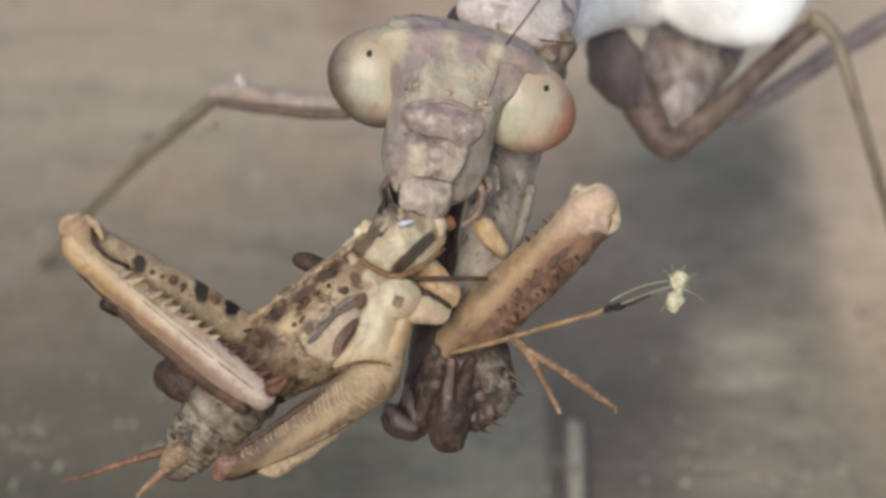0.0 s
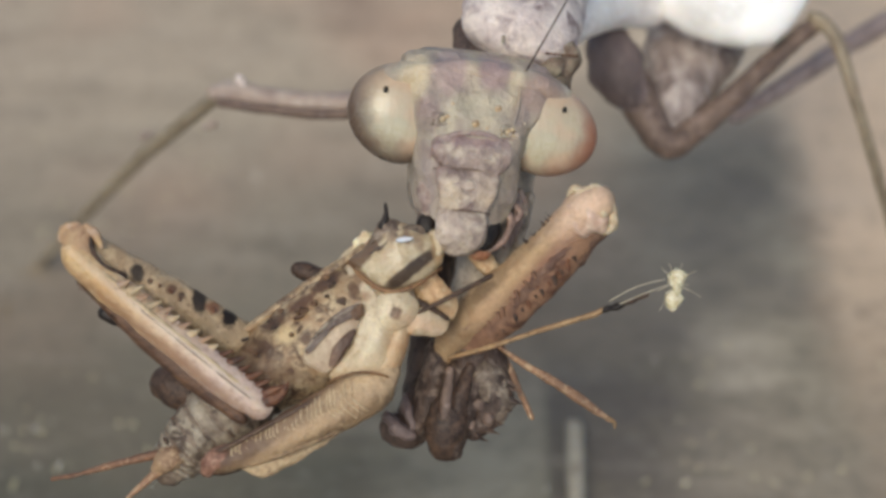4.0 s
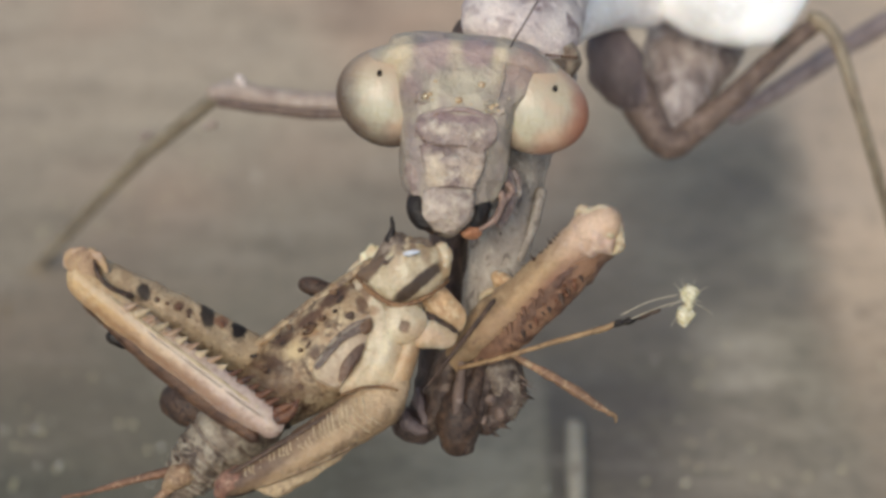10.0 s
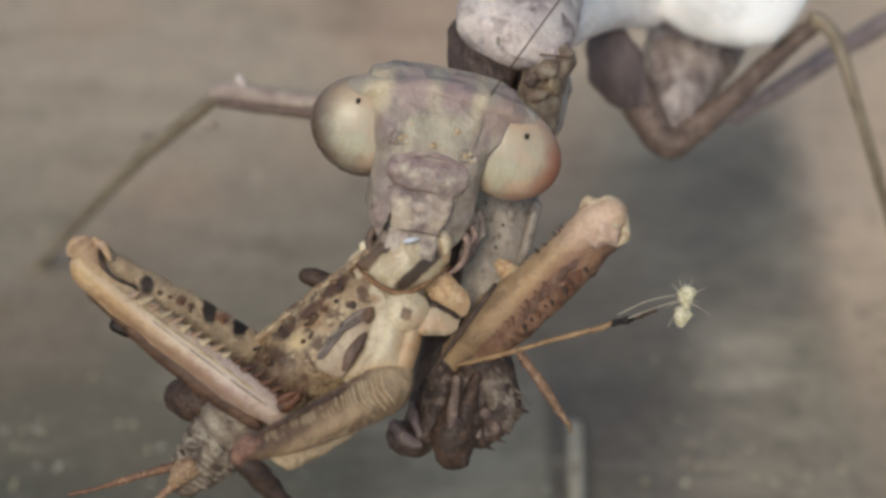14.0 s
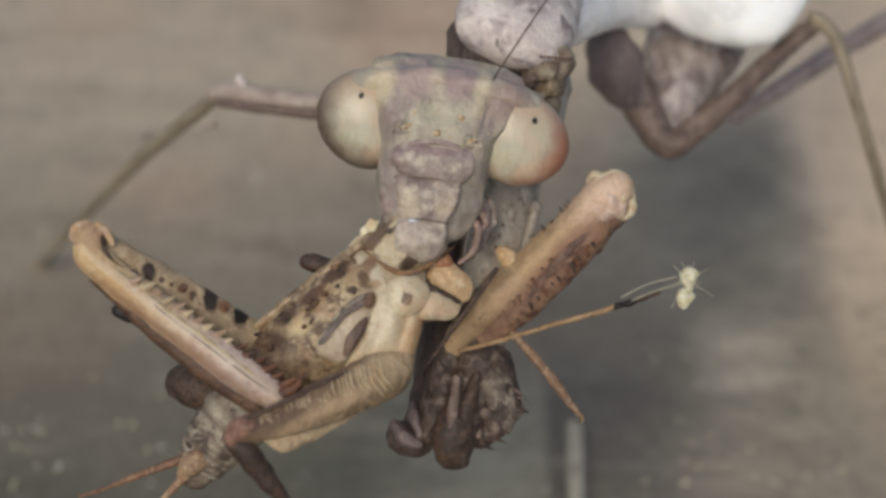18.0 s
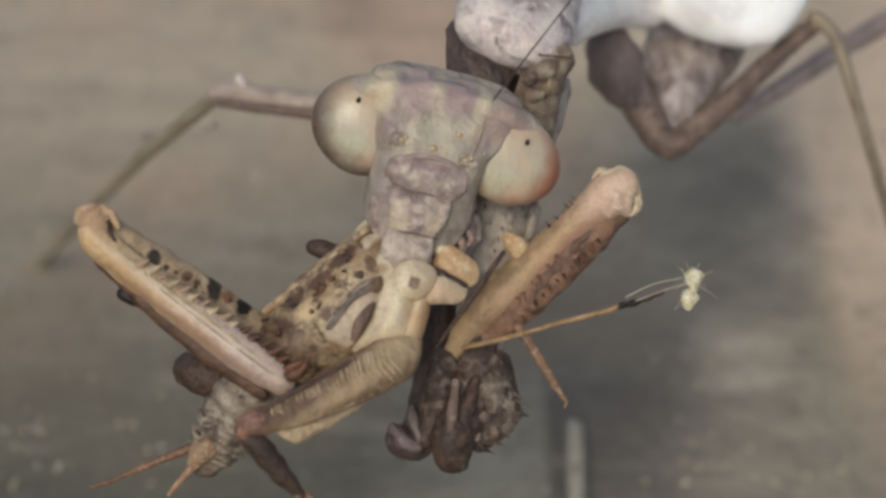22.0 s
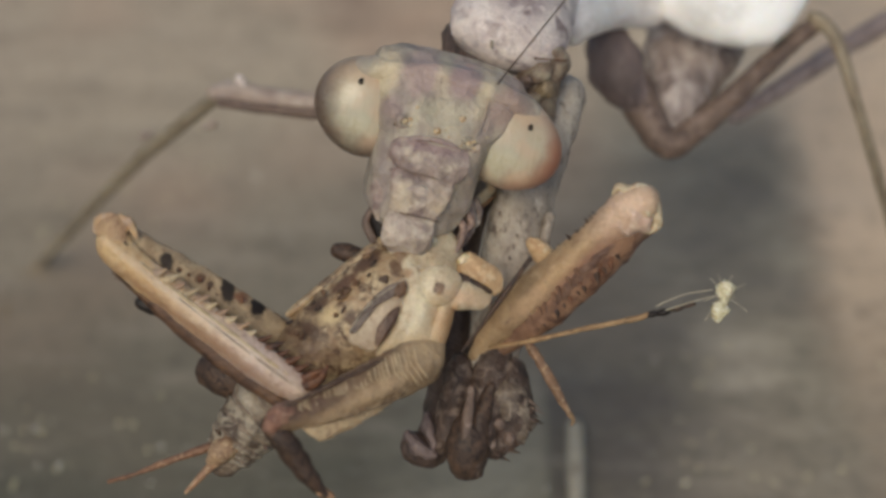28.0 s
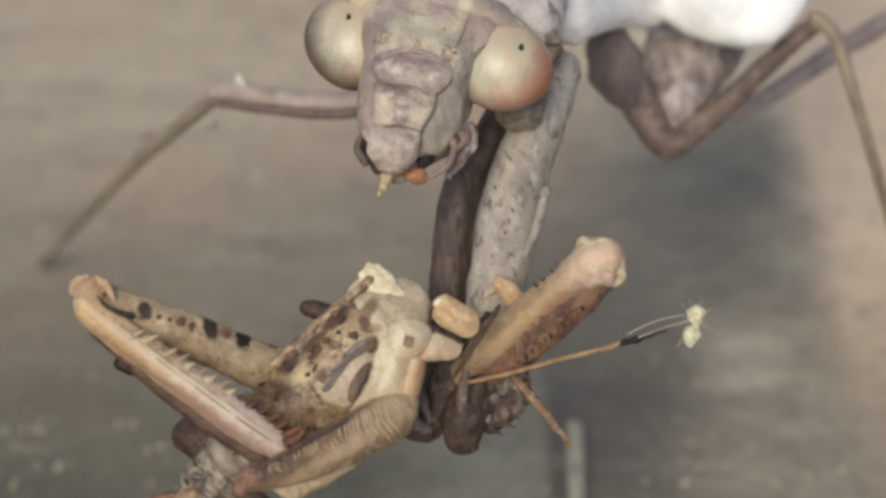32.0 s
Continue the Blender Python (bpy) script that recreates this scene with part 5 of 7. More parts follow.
def motions():
    walk(head, [
        (0, mv(head, -14.6, -15.3, 0, 4.9, 1.9, -8.1)), (0.5, mv(head, -14.5, -14.6, 0, 4, 1.8, -8.6)),
        (1, mv(head, -15.2, -15.6, 0, 4.3, 1.7, -8.9)), (1.5, mv(head, -18.9, -16.6, 0, 4.7, 1.3, -9.2)),
        (2, mv(head, -22.2, -6.8, 0, 5, 1.8, -9)), (2.5, mv(head, -26, 6.8, 0, 6.3, 1.9, -9.2)),
        (3, mv(head, -22.9, 3.7, 0, 4.1, -0.3, -6.1)), (3.5, mv(head, 16.7, 36.1, 0, 4.6, 10.3, -4.1)),
        (5.5, mv(head, -6.2, 31.6, 0, 2.5, -6.9, 2.1)), (6, mv(head, 4.5, 6, 0, -1.7, -1.7, 3.8)),
        (6.5, mv(head, 2.6, 7.6, 0, -0.4, -0.5, 1.3)), (7, mv(head, 3, 0.8, 0, -0.4, 0.1)),
        (7.5, mv(head, 3.3, -0.4, 0, 0.1, -0.3, 0.3)), (8, mv(head, 4.5, -3.9, 0, -0.3, 0.1, -0.1)),
        (8.5, mv(head, 3, -0.9, 0, -0.3, 0.1, -0.1)), (9, mv(head, -0.1, 0.6, 0, -0.2, 0.1, -0.1)),
        (9.5, mv(head, 0.2, 0.6, 0, -0.2, 0.6, -0.1)), (10, mv(head, -1.2, 5.6, 0, 0.4, 0.4, -1.3)),
        (10.5, mv(head, -6.8, 28.8, 14, 4.9, 2.4, -15.1)), (11, mv(head, -28.7, 40.8, 28, 8.1, -8.1, -3)),
        (11.5, mv(head, -31.7, 37.1, 28, 9.2, -4.1, -4)), (12, mv(head, -28.9, 36.3, 28, 8.7, -10.8, -6.8)),
        (12.5, mv(head, -36.7, 35.7, 28, 9.2, -4.7, -5.7)), (13, mv(head, -39.6, 40.8, 28, 9.5, -1.6, -6.1)),
        (13.5, mv(head, -44.5, 66.1, 28, 9.5, 3.1, -7.8)), (14, mv(head, -42.8, 66.7, 28, 9.6, 2.9, -7.6)),
        (14.5, mv(head, -33.1, 32.2, 28, 5.7, -1.9, -6.9)), (16.5, mv(head, -35.4, 62.4, 28, 8.9, 2.2, -5.9)),
        (17, mv(head, -35.2, 52.9, 28, 6.6, 0.1, -7.4)), (17.5, mv(head, -34.9, 60.8, 28, 8.1, 1.5, -6)),
        (18, mv(head, -31.9, 49, 28, 7.3, -0.7, -4.8)), (18.5, mv(head, -31.7, 35.4, 28, 5.2, -0.1, -11.7)),
        (19, mv(head, -36.4, 38.1, 28, 7.3, 1.2, -9.8)), (19.5, mv(head, -33.1, 34.9, 28, 6.5, 0.7, -9.5)),
        (20, mv(head, -33, 29.7, 28, 6.4, 0.6, -9.8)), (20.5, mv(head, -35.2, 29.3, 28, 6.7, 1.6, -9.3)),
        (21, mv(head, -34.2, 54.1, 28, 8.4, 1.8, -9.8)), (21.5, mv(head, -35.3, 54.3, 28, 8.3, 2.2, -10.3)),
        (22, mv(head, -41.5, 71.7, 28, 9.6, 4.2, -9.9)), (22.5, mv(head, -38.1, 50, 28, 8, 1.7, -9.8)),
        (23, mv(head, -38.1, 43.3, 28, 7, 2, -11.6)), (23.5, mv(head, -42.1, 30.5, 28, 7, 0.1, -12.4)),
        (24, mv(head, -27.3, 45.5, 28, 9.2, 8.9, -13.1)), (24.5, mv(head, -22.2, 51.7, 28, 11.1, 10.4, -16.6)),
        (25, mv(head, -38.2, 47.2, 28, 10.3, 8.4, -14.3)), (25.5, mv(head, -36.9, 56.6, 28, 10.2, 7.2, -14.8)),
        (27.5, mv(head, -39, 45, 28, 9.3, 6.1, -10)), (28, mv(head, -37, 41.9, 28, 9.5, 5.7, -11.2)),
        (28.5, mv(head, -38.5, 41.5, 28, 9.2, 5.1, -10.5)), (29, mv(head, -38.6, 45.4, 28, 10.5, 6.1, -11.4)),
        (29.5, mv(head, -39.7, 37.9, 28, 10.2, 6.2, -10.3)), (30, mv(head, -39.8, 41, 28, 10.6, 5.7, -11.4)),
        (30.5, mv(head, -36.7, 30.1, 28, 8.8, 5.2, -10.9)), (31, mv(head, -37.1, -42.3, 10, -4.2, -6.3, -8)),
        (31.5, mv(head, -46.1, -63.9, 10, -6.3, -8.7, -7)), (32, mv(head, -50.5, -72.1, 10, -6.3, -8.2, -6.8)),
    ])
    walk(fore_left, [
        (0, mv(fore_left, -19.8, -30.3, 0, 0, 0, -4.3)), (0.5, mv(fore_left, -18.7, -25.1, 0, 0, 0, -3.2)),
        (1, mv(fore_left, -12.1, -32.7, 0, 0, 0, -4.1)), (1.5, mv(fore_left, -12, -27.5, 0, 0, 0, -4.5)),
        (2, mv(fore_left, -25.7, -30.4, 0, 0, 0, -6.3)), (2.5, mv(fore_left, -19.6, -22.6, 0, 0, 0, -4.8)),
        (3, mv(fore_left, -24.2, -34.5, 0, 0, 0, -7)), (3.5, mv(fore_left, -25.7, -11.9, 0, 0, 0, -4.8)),
        (5.5, mv(fore_left, -18.1, -11, 0, 0, 0, -4.6)), (6, mv(fore_left, -14, -11.4, 0, 0, 0, -2.6)),
        (6.5, mv(fore_left, -11, -2.2, 0, 0, 0, -2.6)), (7, mv(fore_left, -2.2, -9.4, 0, 0, 0, -1.2)),
        (7.5, mv(fore_left, -2.3, -1.6, 0, 0, 0, -1.2)), (8, mv(fore_left, -4.2, -3.3, 0, 0, 0, -0.7)),
        (8.5, mv(fore_left, -1.9, -2.5, 0, 0, 0, 0.1)), (9, mv(fore_left, 0)), (9.5, mv(fore_left, 1.5, 3.1)),
        (10, mv(fore_left, 3.5, -9.5, 0, 0, 0, -0.7)), (10.5, mv(fore_left, 14.7, -4, 0, 0, 0, -1.5)),
        (11, mv(fore_left, 6.6, -7.9, 0, 0, 0, -4.1)), (11.5, mv(fore_left, 7.9, -3.3, 0, 0, 0, -2.9)),
        (12, mv(fore_left, 8.2, -8.6, 0, 0, 0, -3.7)), (12.5, mv(fore_left, 2.1, -11.6, 0, 0, 0, -4.8)),
        (13, mv(fore_left, 4.9, -4, 0, 0, 0, -3.2)), (13.5, mv(fore_left, -10.4, -12.1, 0, 0, 0, -7.3)),
        (14, mv(fore_left, -4.3, 1.8, 0, 0, 0, -3.8)), (14.5, mv(fore_left, 4.9, -7.1, 0, 0, 0, -3.2)),
        (16.5, mv(fore_left, -8.8, -3.6, 0, 0, 0, -4.6)), (17, mv(fore_left, -4.1, -10.6, 0, 0, 0, -5.5)),
        (17.5, mv(fore_left, -13.5, -0.7, 0, 0, 0, -5.2)), (18, mv(fore_left, -7.2, -11, 0, 0, 0, -5.1)),
        (18.5, mv(fore_left, 5.2, -9.6, 0, 0, 0, -5.1)), (19, mv(fore_left, 2, -14.2, 0, 0, 0, -6.6)),
        (19.5, mv(fore_left, 10.9, -4.6, 0, 0, 0, -2.9)), (20, mv(fore_left, 12.7, -13.5, 0, 0, 0, -4.4)),
        (20.5, mv(fore_left, 9.7, -9, 0, 0, 0, -4.4)), (21, mv(fore_left, -2.6, -7.3, 0, 0, 0, -6)),
        (21.5, mv(fore_left, -7.4, -22.4, 0, 0, 0, -7.7)), (22, mv(fore_left, -10.4, -14.8, 0, 0, 0, -7.6)),
        (22.5, mv(fore_left, 6.2, -9.1, 0, 0, 0, -3.4)), (23, mv(fore_left, 12.7, -17.6, 0, 0, 0, -7.3)),
        (23.5, mv(fore_left, 4.6, -33.8, 0, 0, 0, -11.5)), (24, mv(fore_left, 4.8, -15, 0, 0, 0, -7.8)),
        (24.5, mv(fore_left, 11.9, -12.5, 0, 0, 0, -12)), (25, mv(fore_left, 20.9, -17.1, 0, 0, 0, -12.3)),
        (25.5, mv(fore_left, 24.7, -6.1, 0, 0, 0, -8)), (27.5, mv(fore_left, 17.3, -21.1, 0, 0, 0, -7.1)),
        (28, mv(fore_left, 21.6, -25, 0, 0, 0, -5.5)), (28.5, mv(fore_left, 17.5, -41.2, 0, 0, 0, -7.4)),
        (29, mv(fore_left, 19.4, -21.6, 0, 0, 0, -4.9)), (29.5, mv(fore_left, 26.9, -22, 0, 0, 0, -4.8)),
        (30, mv(fore_left, 23.2, -22.7, 0, 0, 0, -4.4)), (30.5, mv(fore_left, 31.4, -16.3, 0, 0, 0, -3.5)),
        (31, mv(fore_left, 23.7, -16.2, 0, 0, 0, 1.2)), (31.5, mv(fore_left, 24.8, -22.6, 0, 0, 0, 4.2)),
        (32, mv(fore_left, 26, -23.6, 0, 0, 0, 4.9)),
    ])
    walk(tibia_left, [
        (0, mv(tibia_left, -1.5, -75, 0, 0, 0, -1.4)), (0.5, mv(tibia_left, -6.1, -58.2, 0, 0, 0, -1.1)),
        (1, mv(tibia_left, 6.1, -75, 0, 0, 0, -1.4)), (1.5, mv(tibia_left, 7.6, -73.5, 0, 0, 0, -1.4)),
        (2, mv(tibia_left, 3, -94.9, 0, 0, 0, -2)), (2.5, mv(tibia_left, 1.5, -71.9, 0, 0, 0, -1.3)),
        (3, mv(tibia_left, 7.6, -105.6, 0, 0, 0, -2)), (3.5, mv(tibia_left, -4.6, -61.2, 0, 0, 0, -1.7)),
        (5.5, mv(tibia_left, 3, -58.2, 0, 0, 0, -1.9)), (6, mv(tibia_left, -3.1, -38.3, 0, 0, 0, -1.2)),
        (6.5, mv(tibia_left, 0, -29.1, 0, 0, 0, -1.3)), (7, mv(tibia_left, 3, -21.4, 0, 0, 0, -0.5)),
        (7.5, mv(tibia_left, 3, -13.8, 0, 0, 0, -0.5)), (8, mv(tibia_left, -1.5, -10.7, 0, 0, 0, -0.3)),
        (8.5, mv(tibia_left, -3.1, -1.5, 0, 0, 0, 0.1)), (9, mv(tibia_left, 0)),
        (9.5, mv(tibia_left, 1.5, 3.1, 0, 0, 0, 0.3)), (10, mv(tibia_left, 6.1, -16.8, 0, 0, 0, 0.4)),
        (10.5, mv(tibia_left, 21.4, -19.9, 0, 0, 0, 0.8)), (11, mv(tibia_left, 26, -49, 0, 0, 0, 0.1)),
        (11.5, mv(tibia_left, 21.4, -32.1, 0, 0, 0, 0.6)), (12, mv(tibia_left, 26, -45.9, 0, 0, 0, 0.5)),
        (12.5, mv(tibia_left, 24.5, -59.7)), (13, mv(tibia_left, 19.9, -36.7, 0, 0, 0, 0.4)),
        (13.5, mv(tibia_left, 24.5, -85.7, 0, 0, 0, 0.4)), (14, mv(tibia_left, 12.2, -36.7, 0, 0, 0, 0.5)),
        (14.5, mv(tibia_left, 19.9, -39.8, 0, 0, 0, 0.5)), (16.5, mv(tibia_left, 12.2, -50.5)),
        (17, mv(tibia_left, 21.4, -65.8, 0, 0, 0, 0.3)), (17.5, mv(tibia_left, 9.2, -53.6, 0, 0, 0, -0.2)),
        (18, mv(tibia_left, 16.8, -62.8, 0, 0, 0, 0.2)), (18.5, mv(tibia_left, 29.1, -61.2, 0, 0, 0, 0.5)),
        (19, mv(tibia_left, 33.7, -81.1)), (19.5, mv(tibia_left, 24.5, -33.7, 0, 0, 0, 1.4)),
        (20, mv(tibia_left, 33.7, -58.2, 0, 0, 0, 0.8)), (20.5, mv(tibia_left, 30.6, -53.6, 0, 0, 0, 0.6)),
        (21, mv(tibia_left, 26, -67.4, 0, 0, 0, 0.1)), (21.5, mv(tibia_left, 29.1, -99.5)),
        (22, mv(tibia_left, 26, -91.9)), (22.5, mv(tibia_left, 21.4, -44.4, 0, 0, 0, 1.4)),
        (23, mv(tibia_left, 49, -90.3, 0, 0, 0, 0.7)), (23.5, mv(tibia_left, 64.3, -147, 0, 0, 0, 1.1)),
        (24, mv(tibia_left, 42.9, -93.4, 0, 0, 0, 1.1)), (24.5, mv(tibia_left, 75, -130.1)),
        (25, mv(tibia_left, 85.7, -137.8, 0, 0, 0, -0.1)), (25.5, mv(tibia_left, 64.3, -85.7, 0, 0, 0, 1.6)),
        (27.5, mv(tibia_left, 61.9, -88.7, 0, 0, 0, -0.4)), (28, mv(tibia_left, 57.3, -76.5)),
        (28.5, mv(tibia_left, 63.5, -111.7, 0, 0, 0, -0.3)), (29, mv(tibia_left, 52.8, -67.3, 0, 0, 0, 0.1)),
        (29.5, mv(tibia_left, 60.4, -65.8, 0, 0, 0, 0.1)), (30, mv(tibia_left, 54.3, -62.7, 0, 0, 0, 0.3)),
        (30.5, mv(tibia_left, 58.9, -47.4, 0, 0, 0, 0.5)), (31, mv(tibia_left, 29.8, 0.1, 0, 0, 0, 0.7)),
        (31.5, mv(tibia_left, 19.1, 24.6, 0, 0, 0, 1.5)), (32, mv(tibia_left, 17.5, 30.7, 0, 0, 0, 1.5)),
    ])
    walk(fore_right, [
        (0, mv(fore_right, -10.8, -49, 0, -6, 6, -0.2)), (0.5, mv(fore_right, -12.3, -36.7, 0, -3.7, 4.1, -0.4)),
        (1, mv(fore_right, -4.6, -52, 0, -6, 6.1, -0.4)), (1.5, mv(fore_right, -3.1, -52, 0, -5.9, 6.3, -0.6)),
        (2, mv(fore_right, -10.8, -62.7, 0, -8.5, 8.5, -0.4)), (2.5, mv(fore_right, -7.7, -45.9, 0, -6, 6.1, -0.4)),
        (3, mv(fore_right, -9.2, -70.4, 0, -11.5, 11.6, -1.1)),
        (3.5, mv(fore_right, -12.3, -41.3, 0, -6.4, 5.7, 0.8)),
        (5.5, mv(fore_right, -1.6, -42.8, 0, -7.3, 6.7, 0.4)), (6, mv(fore_right, -3.1, -32.1, 0, -4.2, 3.6, 0.7)),
        (6.5, mv(fore_right, 0, -19.9, 0, -2.7, 2.3, 0.4)), (7, mv(fore_right, 3, -22.9, 0, -2.3, 2.1, 0.2)),
        (7.5, mv(fore_right, 3, -12.2, 0, -0.9, 0.8, 0.1)), (8, mv(fore_right, 0, -7.6, 0, -0.4, 0.4)),
        (8.5, mv(fore_right, 0, 0, 0, 0.6, -0.5, -0.1)), (9, mv(fore_right, 0)),
        (9.5, mv(fore_right, 1.5, 3.1, 0, -0.2, 0.1, 0.1)), (10, mv(fore_right, 7.6, -22.9, 0, -2.9, 2.6, 0.3)),
        (10.5, mv(fore_right, 18.3, -29.1, 0, -4.1, 5, -1.1)),
        (11, mv(fore_right, 19.9, -47.4, 0, -8.9, 9.1, -0.7)),
        (11.5, mv(fore_right, 13.7, -39.8, 0, -7, 7.5, -0.9)), (12, mv(fore_right, 18.3, -52, 0, -9.7, 9.8, -0.8)),
        (12.5, mv(fore_right, 15.3, -59.7, 0, -10.7, 10.5, -0.6)),
        (13, mv(fore_right, 9.1, -38.2, 0, -6.9, 7.6, -1.1)),
        (13.5, mv(fore_right, 9.1, -55.1, 0, -10.5, 10.8, -1.3)),
        (14, mv(fore_right, 1.5, -27.5, 0, -6.6, 6.9, -0.6)),
        (14.5, mv(fore_right, 7.6, -38.2, 0, -6.8, 7.7, -1.3)),
        (16.5, mv(fore_right, 3, -38.2, 0, -9.3, 9.7, -1.1)),
        (17, mv(fore_right, 15.3, -58.1, 0, -10.4, 10.3, -0.6)),
        (17.5, mv(fore_right, 7.6, -39.8, 0, -9.3, 9.2, -0.4)),
        (18, mv(fore_right, 7.6, -53.6, 0, -12.1, 11.6, -0.6)),
        (18.5, mv(fore_right, 24.5, -61.2, 0, -11.1, 11.4, -1.4)),
        (19, mv(fore_right, 21.4, -55.1, 0, -11.3, 11.9, -1.8)),
        (19.5, mv(fore_right, 18.3, -39.8, 0, -6.9, 8.1, -1.7)),
        (20, mv(fore_right, 16.8, -49, 0, -10.1, 11.3, -2.4)),
        (20.5, mv(fore_right, 21.4, -47.4, 0, -7.2, 8.3, -1.6)),
        (21, mv(fore_right, 18.3, -53.6, 0, -10.4, 10.9, -1.5)),
        (21.5, mv(fore_right, 13.7, -65.8, 0, -12.4, 12, -0.8)),
        (22, mv(fore_right, 13.7, -58.1, 0, -13.4, 13.1, -1.1)),
        (22.5, mv(fore_right, 15.3, -41.3, 0, -7.2, 7.8, -1)),
        (23, mv(fore_right, 36.7, -70.4, 0, -12.7, 13.2, -2.1)),
        (23.5, mv(fore_right, 36.7, -91.8, 0, -17.8, 17.1, -2.1)),
        (24, mv(fore_right, 22.9, -65.8, 0, -12.4, 12.8, -1.9)),
        (24.5, mv(fore_right, 38.2, -101, 0, -10.5, 11.5, -2.1)),
        (25, mv(fore_right, 44.4, -79.6, 0, -7.5, 8.4, -1.5)),
        (25.5, mv(fore_right, 47.4, -67.3, 0, -5.1, 6.3, -1.5)),
        (27.5, mv(fore_right, 64.6, -55.3, 0, -5, 4.7, 0.3)), (28, mv(fore_right, 62.9, -57, 0, -4.3, 4.6, -0.4)),
        (28.5, mv(fore_right, 62.9, -69.6, 0, -5.7, 5.3, 0.3)), (29, mv(fore_right, 61.2, -43.8, 0, -3.8, 3.8)),
        (29.5, mv(fore_right, 57.5, -43.6, 0, -3, 2.9, 0.1)), (30, mv(fore_right, 59.4, -47.4, 0, -4.4, 4.4)),
        (30.5, mv(fore_right, 60.8, -39.9, 0, -3.4, 3.7, -0.2)),
        (31, mv(fore_right, 33.8, -11.5, 0, -0.6, 1.3, -0.7)), (31.5, mv(fore_right, 18.6, 5.2, 0, 0.4, 0.1, -0.5)),
        (32, mv(fore_right, 17, 4.8, 0, 2, -1, -1)),
    ])
